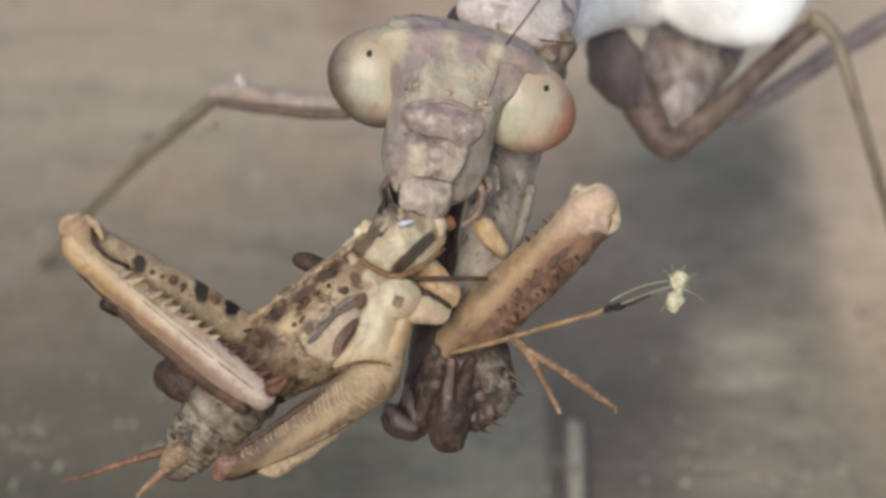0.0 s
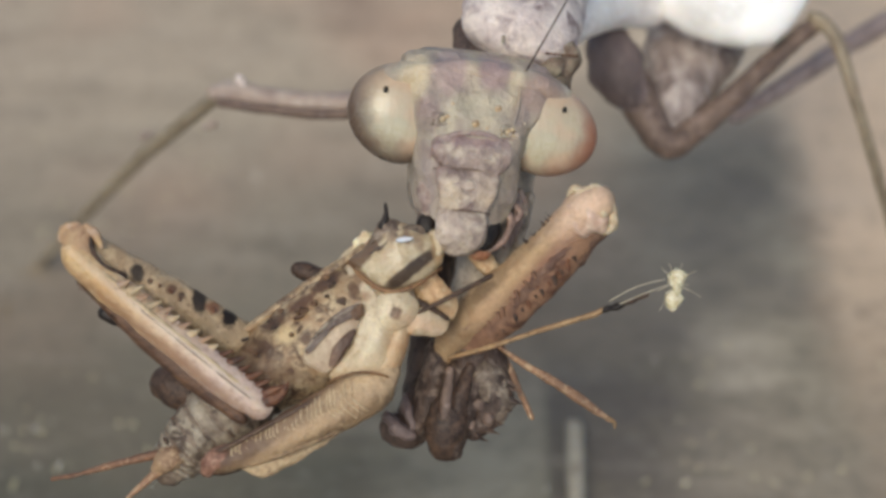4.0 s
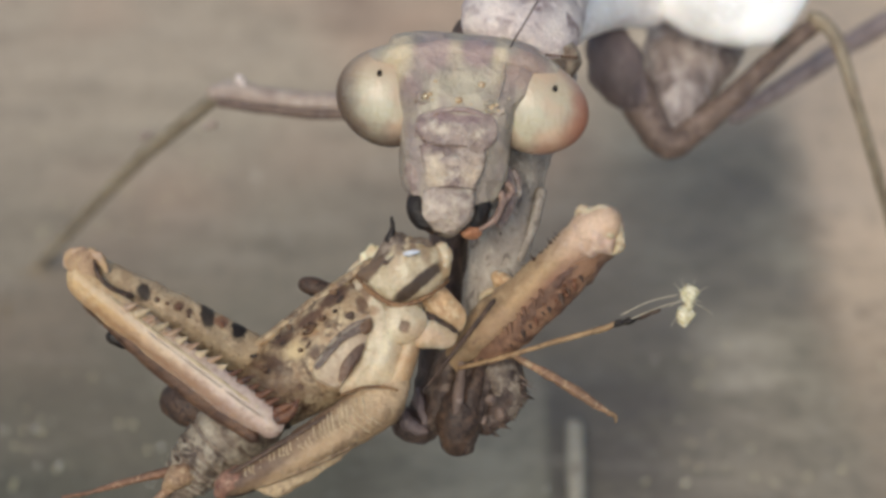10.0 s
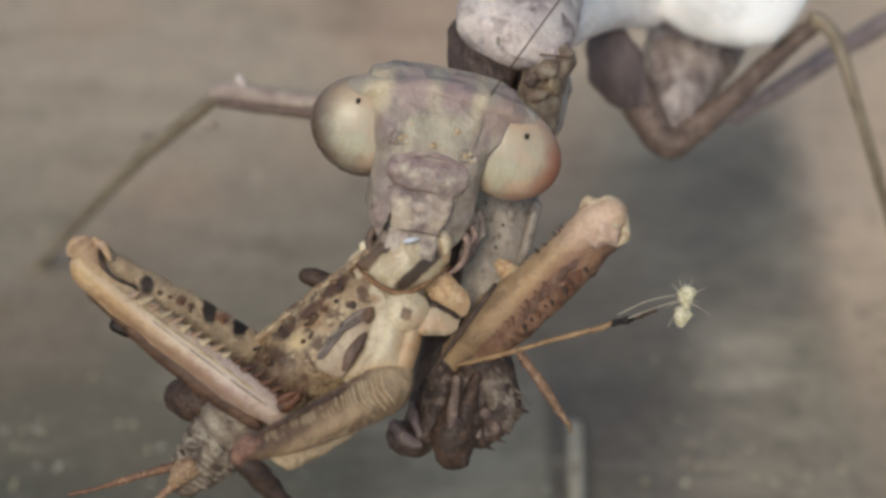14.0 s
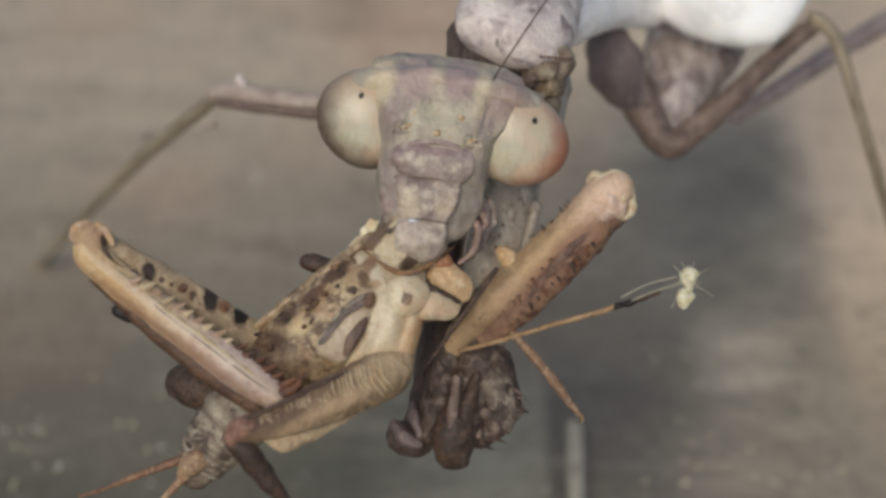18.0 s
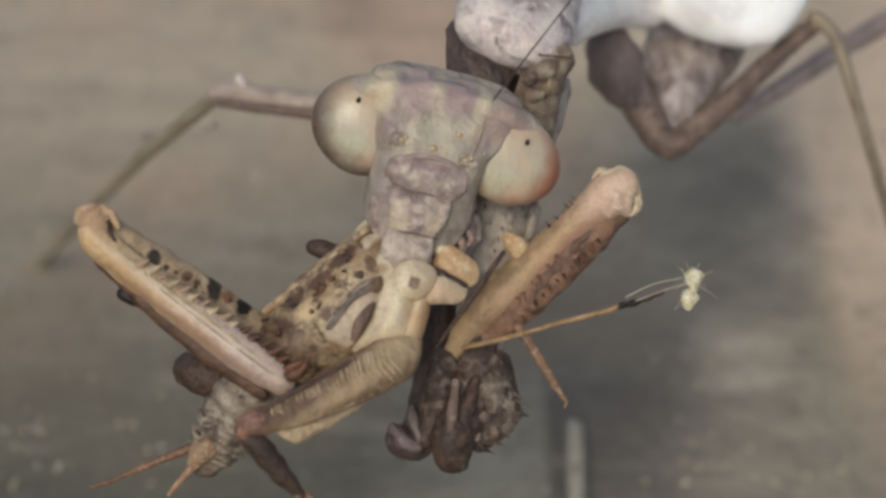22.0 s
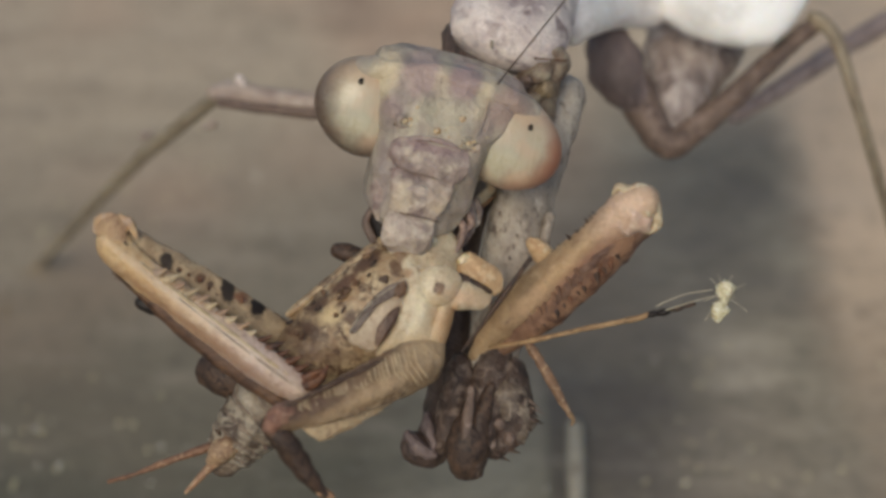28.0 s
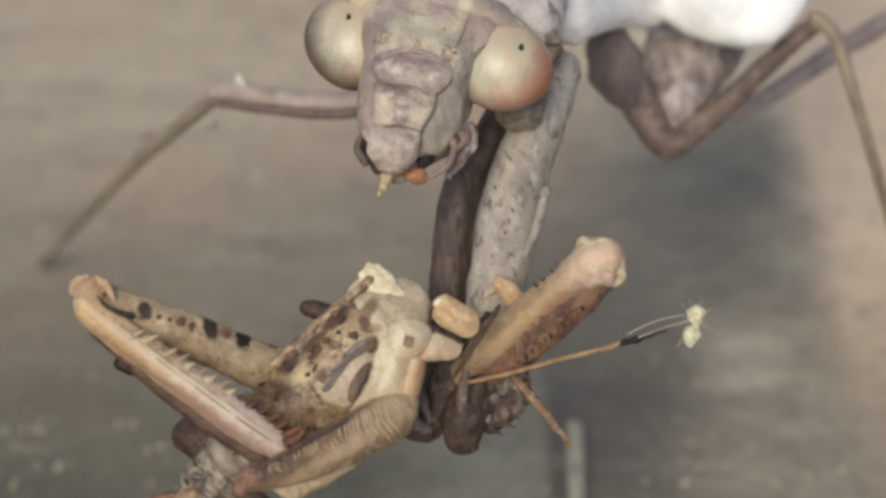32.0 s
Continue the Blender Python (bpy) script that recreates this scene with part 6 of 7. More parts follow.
    walk(tarsus, [
        (0, mv(tarsus, -10.8, -49, 0, 0, 0, -0.4)), (0.5, mv(tarsus, -12.3, -36.7, 0, 0, 0, -0.8)),
        (1, mv(tarsus, -4.6, -52, 0, 0, 0, -0.7)), (1.5, mv(tarsus, -3.1, -52, 0, 0, 0, -0.7)),
        (2, mv(tarsus, -10.8, -62.7, 0, 0, 0, -0.3)), (2.5, mv(tarsus, -7.7, -45.9, 0, 0, 0, -0.8)),
        (3, mv(tarsus, -9.2, -70.4, 0, 0, 0, -0.7)), (3.5, mv(tarsus, -12.3, -41.3, 0, 0, 0, 0.7)),
        (5.5, mv(tarsus, -1.6, -42.8, 0, 0, 0, 1.6)), (6, mv(tarsus, -3.1, -32.1, 0, 0, 0, 0.6)),
        (6.5, mv(tarsus, 0, -19.9, 0, 0, 0, 0.4)), (7, mv(tarsus, 3, -22.9, 0, 0, 0, 0.2)),
        (7.5, mv(tarsus, 3, -12.2, 0, 0, 0, 0.1)), (8, mv(tarsus, 0, -7.6, 0, 0, 0, 0.2)),
        (8.5, mv(tarsus, 0, 0, 0, 0, 0, 0.1)), (9, mv(tarsus, 0)), (9.5, mv(tarsus, 1.5, 3.1, 0, 0, 0, 0.4)),
        (10, mv(tarsus, 7.6, -22.9, 0, 0, 0, -0.2)), (10.5, mv(tarsus, 18.3, -29.1, 0, 0, 0, -2.2)),
        (11, mv(tarsus, 19.9, -47.4, 0, 0, 0, -1.1)), (11.5, mv(tarsus, 13.7, -39.8, 0, 0, 0, -1.3)),
        (12, mv(tarsus, 18.3, -52, 0, 0, 0, -0.7)), (12.5, mv(tarsus, 15.3, -59.7, 0, 0, 0, -1.2)),
        (13, mv(tarsus, 9.1, -38.2, 0, 0, 0, -1.6)), (13.5, mv(tarsus, 9.1, -55.1, 0, 0, 0, -1.9)),
        (14, mv(tarsus, 1.5, -27.5, 0, 0, 0, -1)), (14.5, mv(tarsus, 7.6, -38.2, 0, 0, 0, -1.5)),
        (16.5, mv(tarsus, 3, -38.2, 0, 0, 0, -1.1)), (17, mv(tarsus, 15.3, -58.1, 0, 0, 0, -1.1)),
        (17.5, mv(tarsus, 7.6, -39.8, 0, 0, 0, -0.8)), (18, mv(tarsus, 7.6, -53.6, 0, 0, 0, -0.1)),
        (18.5, mv(tarsus, 24.5, -61.2, 0, 0, 0, -1.4)), (19, mv(tarsus, 21.4, -55.1, 0, 0, 0, -2.2)),
        (19.5, mv(tarsus, 18.3, -39.8, 0, 0, 0, -2.9)), (20, mv(tarsus, 16.8, -49, 0, 0, 0, -2.5)),
        (20.5, mv(tarsus, 21.4, -47.4, 0, 0, 0, -2.8)), (21, mv(tarsus, 18.3, -53.6, 0, 0, 0, -2.1)),
        (21.5, mv(tarsus, 13.7, -65.8, 0, 0, 0, -1.2)), (22, mv(tarsus, 13.7, -58.1, 0, 0, 0, -1.1)),
        (22.5, mv(tarsus, 15.3, -41.3, 0, 0, 0, -2.1)), (23, mv(tarsus, 36.7, -70.4, 0, 0, 0, -2.9)),
        (23.5, mv(tarsus, 36.7, -91.8, 0, 0, 0, -1.9)), (24, mv(tarsus, 22.9, -65.8, 0, 0, 0, -3.6)),
        (24.5, mv(tarsus, 38.2, -101, 0, 0, 0, -6.1)), (25, mv(tarsus, 44.4, -79.6, 0, 0, 0, -5.5)),
        (25.5, mv(tarsus, 47.4, -67.3, 0, 0, 0, -5.7)), (27.5, mv(tarsus, 64.6, -55.3, 0, 0, 0, -3.7)),
        (28, mv(tarsus, 62.9, -57, 0, 0, 0, -4.2)), (28.5, mv(tarsus, 62.9, -69.6, 0, 0, 0, -3.8)),
        (29, mv(tarsus, 61.2, -43.8, 0, 0, 0, -3.4)), (29.5, mv(tarsus, 57.5, -43.6, 0, 0, 0, -3.5)),
        (30, mv(tarsus, 59.4, -47.4, 0, 0, 0, -3.5)), (30.5, mv(tarsus, 60.8, -39.9, 0, 0, 0, -3.4)),
        (31, mv(tarsus, 33.8, -11.5, 0, 0, 0, -1.9)), (31.5, mv(tarsus, 18.6, 5.2, 0, 0, 0, -0.9)),
        (32, mv(tarsus, 17, 4.8, 0, 0, 0, -1.4)),
    ])
    walk(hopper, [
        (0, mv(hopper, -1.5, -65.9, 0, 0, 0, 1.3)), (0.5, mv(hopper, -6.1, -46, 0, 0, 0, 0.8)),
        (1, mv(hopper, 3.1, -64.3, 0, 0, 0, 1.2)), (1.5, mv(hopper, 4.6, -62.8, 0, 0, 0, 1.6)),
        (2, mv(hopper, 0, -81.2, 0, 0, 0, 1.6)), (2.5, mv(hopper, 0, -61.3, 0, 0, 0, 1.4)),
        (3, mv(hopper, 4.6, -93.4, 0, 0, 0, 1.6)), (3.5, mv(hopper, -7.6, -47.5, 0, 0, 0, 1)),
        (5.5, mv(hopper, 6.2, -44.4)), (6, mv(hopper, -1.5, -32.2, 0, 0, 0, 0.8)),
        (6.5, mv(hopper, 1.6, -19.9, 0, 0, 0, 0.2)), (7, mv(hopper, 3.1, -21.4, 0, 0, 0, 1)),
        (7.5, mv(hopper, 3.1, -10.7)), (8, mv(hopper, -1.5, -7.7)),
        (8.5, mv(hopper, -1.5, 0, 0, 0, 0, -0.3)), (9, mv(hopper, 0)),
        (9.5, mv(hopper, 1.6, 1.5, 0, 0, 0, 0.1)), (10, mv(hopper, 9.2, -23, 0, 0, 0, 1.6)),
        (10.5, mv(hopper, 24.5, -33.7, 0, 0, 0, 3)), (11, mv(hopper, 29.1, -58.2, 0, 0, 0, 2.9)),
        (11.5, mv(hopper, 23, -49, 0, 0, 0, 3.4)), (12, mv(hopper, 26.1, -61.3, 0, 0, 0, 3.6)),
        (12.5, mv(hopper, 23, -76.6, 0, 0, 0, 4.4)), (13, mv(hopper, 18.4, -50.5, 0, 0, 0, 3.7)),
        (13.5, mv(hopper, 21.5, -76.6, 0, 0, 0, 2.6)), (14, mv(hopper, 12.3, -44.4, 0, 0, 0, 3.5)),
        (14.5, mv(hopper, 18.4, -49, 0, 0, 0, 3.4)), (16.5, mv(hopper, 12.3, -52.1, 0, 0, 0, 2.8)),
        (17, mv(hopper, 18.4, -73.5, 0, 0, 0, 3.7)), (17.5, mv(hopper, 10.8, -53.6, 0, 0, 0, 2.7)),
        (18, mv(hopper, 13.8, -70.4, 0, 0, 0, 3.7)), (18.5, mv(hopper, 29.1, -65.9, 0, 0, 0, 3.2)),
        (19, mv(hopper, 36.8, -81.2, 0, 0, 0, 3)), (19.5, mv(hopper, 27.6, -50.5, 0, 0, 0, 3.7)),
        (20, mv(hopper, 35.3, -70.4, 0, 0, 0, 3.8)), (20.5, mv(hopper, 30.7, -67.4, 0, 0, 0, 4.1)),
        (21, mv(hopper, 27.6, -72, 0, 0, 0, 3.5)), (21.5, mv(hopper, 30.7, -113.3, 0, 0, 0, 4.8)),
        (22, mv(hopper, 26.1, -98, 0, 0, 0, 4.3)), (22.5, mv(hopper, 24.5, -62.8, 0, 0, 0, 4.6)),
        (23, mv(hopper, 47.5, -105.7, 0, 0, 0, 4.8)), (23.5, mv(hopper, 53.6, -159.3, 0, 0, 0, 5.3)),
        (24, mv(hopper, 39.9, -104.1, 0, 0, 0, 4.3)), (24.5, mv(hopper, 64.4, -131.7, 0, 0, 0, 4.1)),
        (25, mv(hopper, 78.1, -127.1, 0, 0, 0, 3)), (25.5, mv(hopper, 65.9, -96.5, 0, 0, 0, 4.3)),
        (27.5, mv(hopper, 72, -93.4, 0, 0, 0, 2.7)), (28, mv(hopper, 68.9, -88.8, 0, 0, 0, 3.3)),
        (28.5, mv(hopper, 73.5, -110.3, 0, 0, 0, 2.3)), (29, mv(hopper, 61.3, -72, 0, 0, 0, 2.8)),
        (29.5, mv(hopper, 59.8, -70.4, 0, 0, 0, 3.5)), (30, mv(hopper, 59.8, -67.4, 0, 0, 0, 2.9)),
        (30.5, mv(hopper, 59.8, -59.7, 0, 0, 0, 4.3)), (31, mv(hopper, 32.2, -18.4, 0, 0, 0, 5.4)),
        (31.5, mv(hopper, 19.9, 0, 0, 0, 0, 6.2)), (32, mv(hopper, 16.9, 3, 0, 0, 0, 6.7)),
    ])
    thigh = (at(380, 866, 90) - at(690, 700, 56)).normalized()
    walk(hind_femur, [(t, swing(hind_femur, thigh, a, b)) for t, a, b in (
        (0, 4.3, 0), (1, 4.5, 0), (2, 5.4, 0), (3, 4.9, 0), (3.5, 0.1, -4), (6, 1.4, -2), (9, 0, 0), (10, 1.5, 0), (11, 2.8, 0), (13, 1.6, 0),
        (13.4, 1.4, 8), (13.6, 0.2, 28), (14, -6, 29), (14.5, -6.8, 28), (17, -7.8, 27), (19, -7.6, 24), (21, -7.1, 26), (22.5, -4.3, 24),
        (23.1, -5, 25), (23.6, -6.5, 28), (25, -11.2, 31), (28, -7, 29), (29, -8.5, 28), (30.5, -8.5, 28), (32, -8.6, 26))])
    walk(hind_tibia, [(t, mv(hind_tibia, 0, 0, 0, 0, 0, a)) for t, a in (
        (0, 54), (6, 60), (13, 58), (13.4, 44), (13.8, 6), (14.5, 0), (25, -4), (32, 0))])
    walk(abdomen, [(t, mv(abdomen, 0, 0, 0, 0, 0, a)) for t, a in (
        (0, 4.8), (2, 4.6), (3.5, 3.1), (6, 0.4), (9, 0), (11, 3.9), (13, 2.8), (14.5, 1), (17, 5.9), (19, 5.8), (21, 5.8), (23.6, 8.9),
        (25, 8.8), (28, 5.3), (29, 3.3), (32, -5.4))])
    walk(pronotum, [
        (0, mv(pronotum, -9.1, -24.5)), (1, mv(pronotum, -10.7, -23)), (2, mv(pronotum, -12.2, -24.5)),
        (3, mv(pronotum, -10.7, -21.4)), (3.5, mv(pronotum, -3, -4.6)), (5.5, mv(pronotum, 3.1, 1.5)),
        (6, mv(pronotum, 3.1, -1.5)), (7, mv(pronotum, 1.6)), (8, mv(pronotum, 1.6, -3.1)), (9, mv(pronotum, 0)),
        (10, mv(pronotum, 0, 1.5)), (10.5, mv(pronotum, -6.1, 1.5)), (11, mv(pronotum, -4.6, 3.1)),
        (12, mv(pronotum, -6.1, 3.1)), (13, mv(pronotum, -6.1, -1.5)), (14, mv(pronotum, -9.1, 1.5)),
        (14.5, mv(pronotum, -9.1, 1.5)), (16.5, mv(pronotum, -9.1, 3.1)), (17, mv(pronotum, -9.1, 4.6)),
        (18, mv(pronotum, -10.7, 4.6)), (19, mv(pronotum, -10.7, 1.5)), (20, mv(pronotum, -10.7, 4.6)),
        (21, mv(pronotum, -10.7, 4.6)), (22, mv(pronotum, -12.2, 1.5)), (23, mv(pronotum, -13.7, 3.1)),
        (24, mv(pronotum, -16.8, 6.1)), (25, mv(pronotum, -18.3, 4.6)), (25.5, mv(pronotum, -19.9, 6.1)),
        (27.5, mv(pronotum, -19.9, 9.2)), (28, mv(pronotum, -19.9, 7.7)), (29, mv(pronotum, -18.3, 6.1)),
        (30, mv(pronotum, -18.3, 6.1)), (31, mv(pronotum, -26, -9.2)), (32, mv(pronotum, -33.6, -21.4)),
    ])
    walk(coxa, [
        (0, mv(coxa, -18.3, -1.5)), (1, mv(coxa, -13.7, -4.6)), (2, mv(coxa, -18.3, 1.6)),
        (3, mv(coxa, -21.4, 4.6)), (3.5, mv(coxa, -22.9, 13.8)), (5.5, mv(coxa, -9.1, 12.3)),
        (6, mv(coxa, -6.1, 7.7)), (7, mv(coxa, -1.5)), (8, mv(coxa, -1.5)), (9, mv(coxa, 0)),
        (10, mv(coxa, 0, 4.6)), (10.5, mv(coxa, 6.2, 13.8)), (11, mv(coxa, 0, 19.9)), (12, mv(coxa, -1.5, 18.4)),
        (13, mv(coxa, -9.1, 18.4)), (14, mv(coxa, -9.1, 29.1)), (14.5, mv(coxa, -6.1, 23)),
        (16.5, mv(coxa, -10.7, 30.7)), (17, mv(coxa, -7.6, 30.7)), (18, mv(coxa, -9.1, 29.1)),
        (19, mv(coxa, -6.1, 27.6)), (20, mv(coxa, 1.6, 18.4)), (21, mv(coxa, -7.6, 29.1)),
        (22, mv(coxa, -10.7, 35.2)), (23, mv(coxa, 1.6, 32.2)), (24, mv(coxa, -1.5, 41.4)),
        (25, mv(coxa, 10.8, 50.6)), (25.5, mv(coxa, 15.4, 56.7)), (27.5, mv(coxa, 16, 48)),
        (28, mv(coxa, 16.4, 48.4)), (29, mv(coxa, 17.2, 49.2)), (30, mv(coxa, 18, 50)), (31, mv(coxa, 12, 25)),
        (32, mv(coxa, 8, 2)),
    ])
    walk(eye_spots[0], [
        (0, mv(eye_spots[0], -6.5, -1.9, 0.6)), (0.5, mv(eye_spots[0], -6.7, -1.1, 0.9)),
        (1, mv(eye_spots[0], -5.8, -1.4, 0.2)), (1.5, mv(eye_spots[0], -4.6, -1.8, -0.2)),
        (2, mv(eye_spots[0], -5.2, -2, -0.1)), (2.5, mv(eye_spots[0], -4.4, -3.6, -0.8)),
        (3, mv(eye_spots[0], -2.8, -0.6)), (3.5, mv(eye_spots[0], -21.7, -3.4, 0.3)),
        (5.5, mv(eye_spots[0], 12.4, -2.8, -7.4)), (6, mv(eye_spots[0], 3.2, 2, -0.2)),
        (6.5, mv(eye_spots[0], 1.5, 0.7, -0.1)), (7, mv(eye_spots[0], 0.1, 0.6, 0.3)),
        (7.5, mv(eye_spots[0], 0.5, -0.1, -0.2)), (8, mv(eye_spots[0], 0.1, 0.6, 0.3)),
        (8.5, mv(eye_spots[0], 0.2, 0.6, 0.3)), (9, mv(eye_spots[0], 0.2, 0.6, 0.3)),
        (9.5, mv(eye_spots[0], -1.2, 0.7, 0.3)), (10, mv(eye_spots[0], 0.5, -0.4, -0.6)),
        (10.5, mv(eye_spots[0], -1.6, -7.5, -4.3)), (11, mv(eye_spots[0], 14.9, -5.3, -11.2)),
        (11.5, mv(eye_spots[0], 11, -7.1, -10.1)), (12, mv(eye_spots[0], 16, -6.2, -13)),
        (12.5, mv(eye_spots[0], 11.9, -7, -10.6)), (13, mv(eye_spots[0], 10.2, -7.4, -9.9)),
        (13.5, mv(eye_spots[0], 1.7, -8.7, -6.4)), (14, mv(eye_spots[0], 2, -8.6, -6.3)),
        (14.5, mv(eye_spots[0], 3.7, -3.7, -3.8)), (16.5, mv(eye_spots[0], -0.8, -7.7, -4.5)),
        (17, mv(eye_spots[0], 2.5, -5, -4.4)), (17.5, mv(eye_spots[0], 1.6, -5.9, -4.2)),
        (18, mv(eye_spots[0], 2.6, -4.9, -4.1)), (18.5, mv(eye_spots[0], 3.4, -3.9, -3.9)),
        (19, mv(eye_spots[0], 0.7, -6.4, -4.2)), (19.5, mv(eye_spots[0], -0.1, -5.4, -3.6)),
        (20, mv(eye_spots[0], -0.2, -5.2, -3.4)), (20.5, mv(eye_spots[0], -1, -5.6, -3.2)),
        (21, mv(eye_spots[0], -0.9, -7.2, -4.5)), (21.5, mv(eye_spots[0], -0.8, -7.6, -4.6)),
        (22, mv(eye_spots[0], -1.1, -8.9, -5.7)), (22.5, mv(eye_spots[0], 0.1, -7, -4.5)),
        (23, mv(eye_spots[0], -1.5, -5.9, -3.4)), (23.5, mv(eye_spots[0], 1.1, -6, -4.4)),
        (24, mv(eye_spots[0], -16.7, -9.4, -2.9)), (24.5, mv(eye_spots[0], -21, -11.9, -4.3)),
        (25, mv(eye_spots[0], -15.8, -11.1, -4.2)), (25.5, mv(eye_spots[0], -13.2, -11.1, -4.4)),
        (27.5, mv(eye_spots[0], -6, -7.8, -3.1)), (28, mv(eye_spots[0], -4.5, -7.8, -3.8)),
        (28.5, mv(eye_spots[0], -2.9, -7.3, -3.9)), (29, mv(eye_spots[0], -5.2, -9.5, -4.7)),
        (29.5, mv(eye_spots[0], -5.5, -8.9, -3.9)), (30, mv(eye_spots[0], -4.8, -9.6, -4.6)),
        (30.5, mv(eye_spots[0], -5.5, -7.7, -3.2)), (31, mv(eye_spots[0], 7.3, 4.8, -0.2)),
        (31.5, mv(eye_spots[0], 9.2, 6.2, -0.4)), (32, mv(eye_spots[0], 8.4, 6.2, -0.3)),
    ])
    walk(eye_spots[1], [
        (0, mv(eye_spots[1], 0, -5.8, -2.2)), (0.5, mv(eye_spots[1], 0.4, -4.7, -1.7)),
        (1, mv(eye_spots[1], 0, -5, -1.9)), (1.5, mv(eye_spots[1], 0, -5.3, -1.8)),
        (2, mv(eye_spots[1], -0.8, -5.9, -1.9)), (2.5, mv(eye_spots[1], -1.3, -7.1, -2.4)),
        (3, mv(eye_spots[1], 1.5, -5.6, -2.2)), (3.5, mv(eye_spots[1], -8.1, -6.8, -1.8)),
        (5.5, mv(eye_spots[1], -1.9, -2, -0.7)), (6, mv(eye_spots[1], -0.7, 1.4)), (6.5, mv(eye_spots[1], -1, 0.3)),
        (7, mv(eye_spots[1], -0.5, 0.3)), (7.5, mv(eye_spots[1], -0.2, 0.1, -0.3)),
        (8, mv(eye_spots[1], -0.4, 0.3, 0.1)), (8.5, mv(eye_spots[1], -0.4, 0.2, 0.1)),
        (9, mv(eye_spots[1], -0.4, 0.2, 0.1)), (9.5, mv(eye_spots[1], -0.3, 0.2, -0.1)),
        (10, mv(eye_spots[1], -1, -0.1, 0.1)), (10.5, mv(eye_spots[1], -1.5, -1.8, -0.4)),
        (11, mv(eye_spots[1], -5.3, -5.9, -1.6)), (11.5, mv(eye_spots[1], -5.7, -6.8, -2)),
        (12, mv(eye_spots[1], -2.3, -4.4, -1.5)), (12.5, mv(eye_spots[1], -6, -6.4, -1.7)),
        (13, mv(eye_spots[1], -8.9, -7, -1.7)), (13.5, mv(eye_spots[1], -8.3, -7, -1.5)),
        (14, mv(eye_spots[1], -8.2, -7.4, -2)), (14.5, mv(eye_spots[1], -0.8, -3.4, -0.9)),
        (16.5, mv(eye_spots[1], -5.2, -6.8, -1.8)), (17, mv(eye_spots[1], -3.6, -4.2, -1)),
        (17.5, mv(eye_spots[1], -6, -6.7, -1.7)), (18, mv(eye_spots[1], -2.8, -5.8, -1.9)),
        (18.5, mv(eye_spots[1], -3.2, -2.3, -0.4)), (19, mv(eye_spots[1], -3.9, -4.7, -1.3)),
        (19.5, mv(eye_spots[1], -2, -3.7, -1)), (20, mv(eye_spots[1], -1.7, -3.9, -1.2)),
        (20.5, mv(eye_spots[1], -3.2, -4.4, -1.1)), (21, mv(eye_spots[1], -3.9, -6.1, -1.4)),
        (21.5, mv(eye_spots[1], -4.6, -5.8, -1.4)), (22, mv(eye_spots[1], -8.3, -7.5, -2.1)),
        (22.5, mv(eye_spots[1], -4.4, -5.6, -1.5)), (23, mv(eye_spots[1], -3.5, -4.8, -1.4)),
        (23.5, mv(eye_spots[1], -1.3, -4.2, -1.4)), (24, mv(eye_spots[1], -8.1, -7.1, -1.8)),
        (24.5, mv(eye_spots[1], -9, -8.9, -2.6)), (25, mv(eye_spots[1], -7, -7.9, -2)),
        (25.5, mv(eye_spots[1], -5.8, -7.3, -2.1)), (27.5, mv(eye_spots[1], -7.7, -7.3, -2.2)),
        (28, mv(eye_spots[1], -7.8, -7.5, -1.8)), (28.5, mv(eye_spots[1], -7.7, -7.5, -2.1)),
        (29, mv(eye_spots[1], -8, -8.6, -2.3)), (29.5, mv(eye_spots[1], -8.3, -8.6, -2.3)),
        (30, mv(eye_spots[1], -7.7, -9.1, -2.4)), (30.5, mv(eye_spots[1], -6.4, -7.4, -2.1)),
        (31, mv(eye_spots[1], 4.7, 5.8, 0.2)), (31.5, mv(eye_spots[1], 7.8, 8.1, -0.3)),
        (32, mv(eye_spots[1], 7.7, 7.4, -0.4)),
    ])
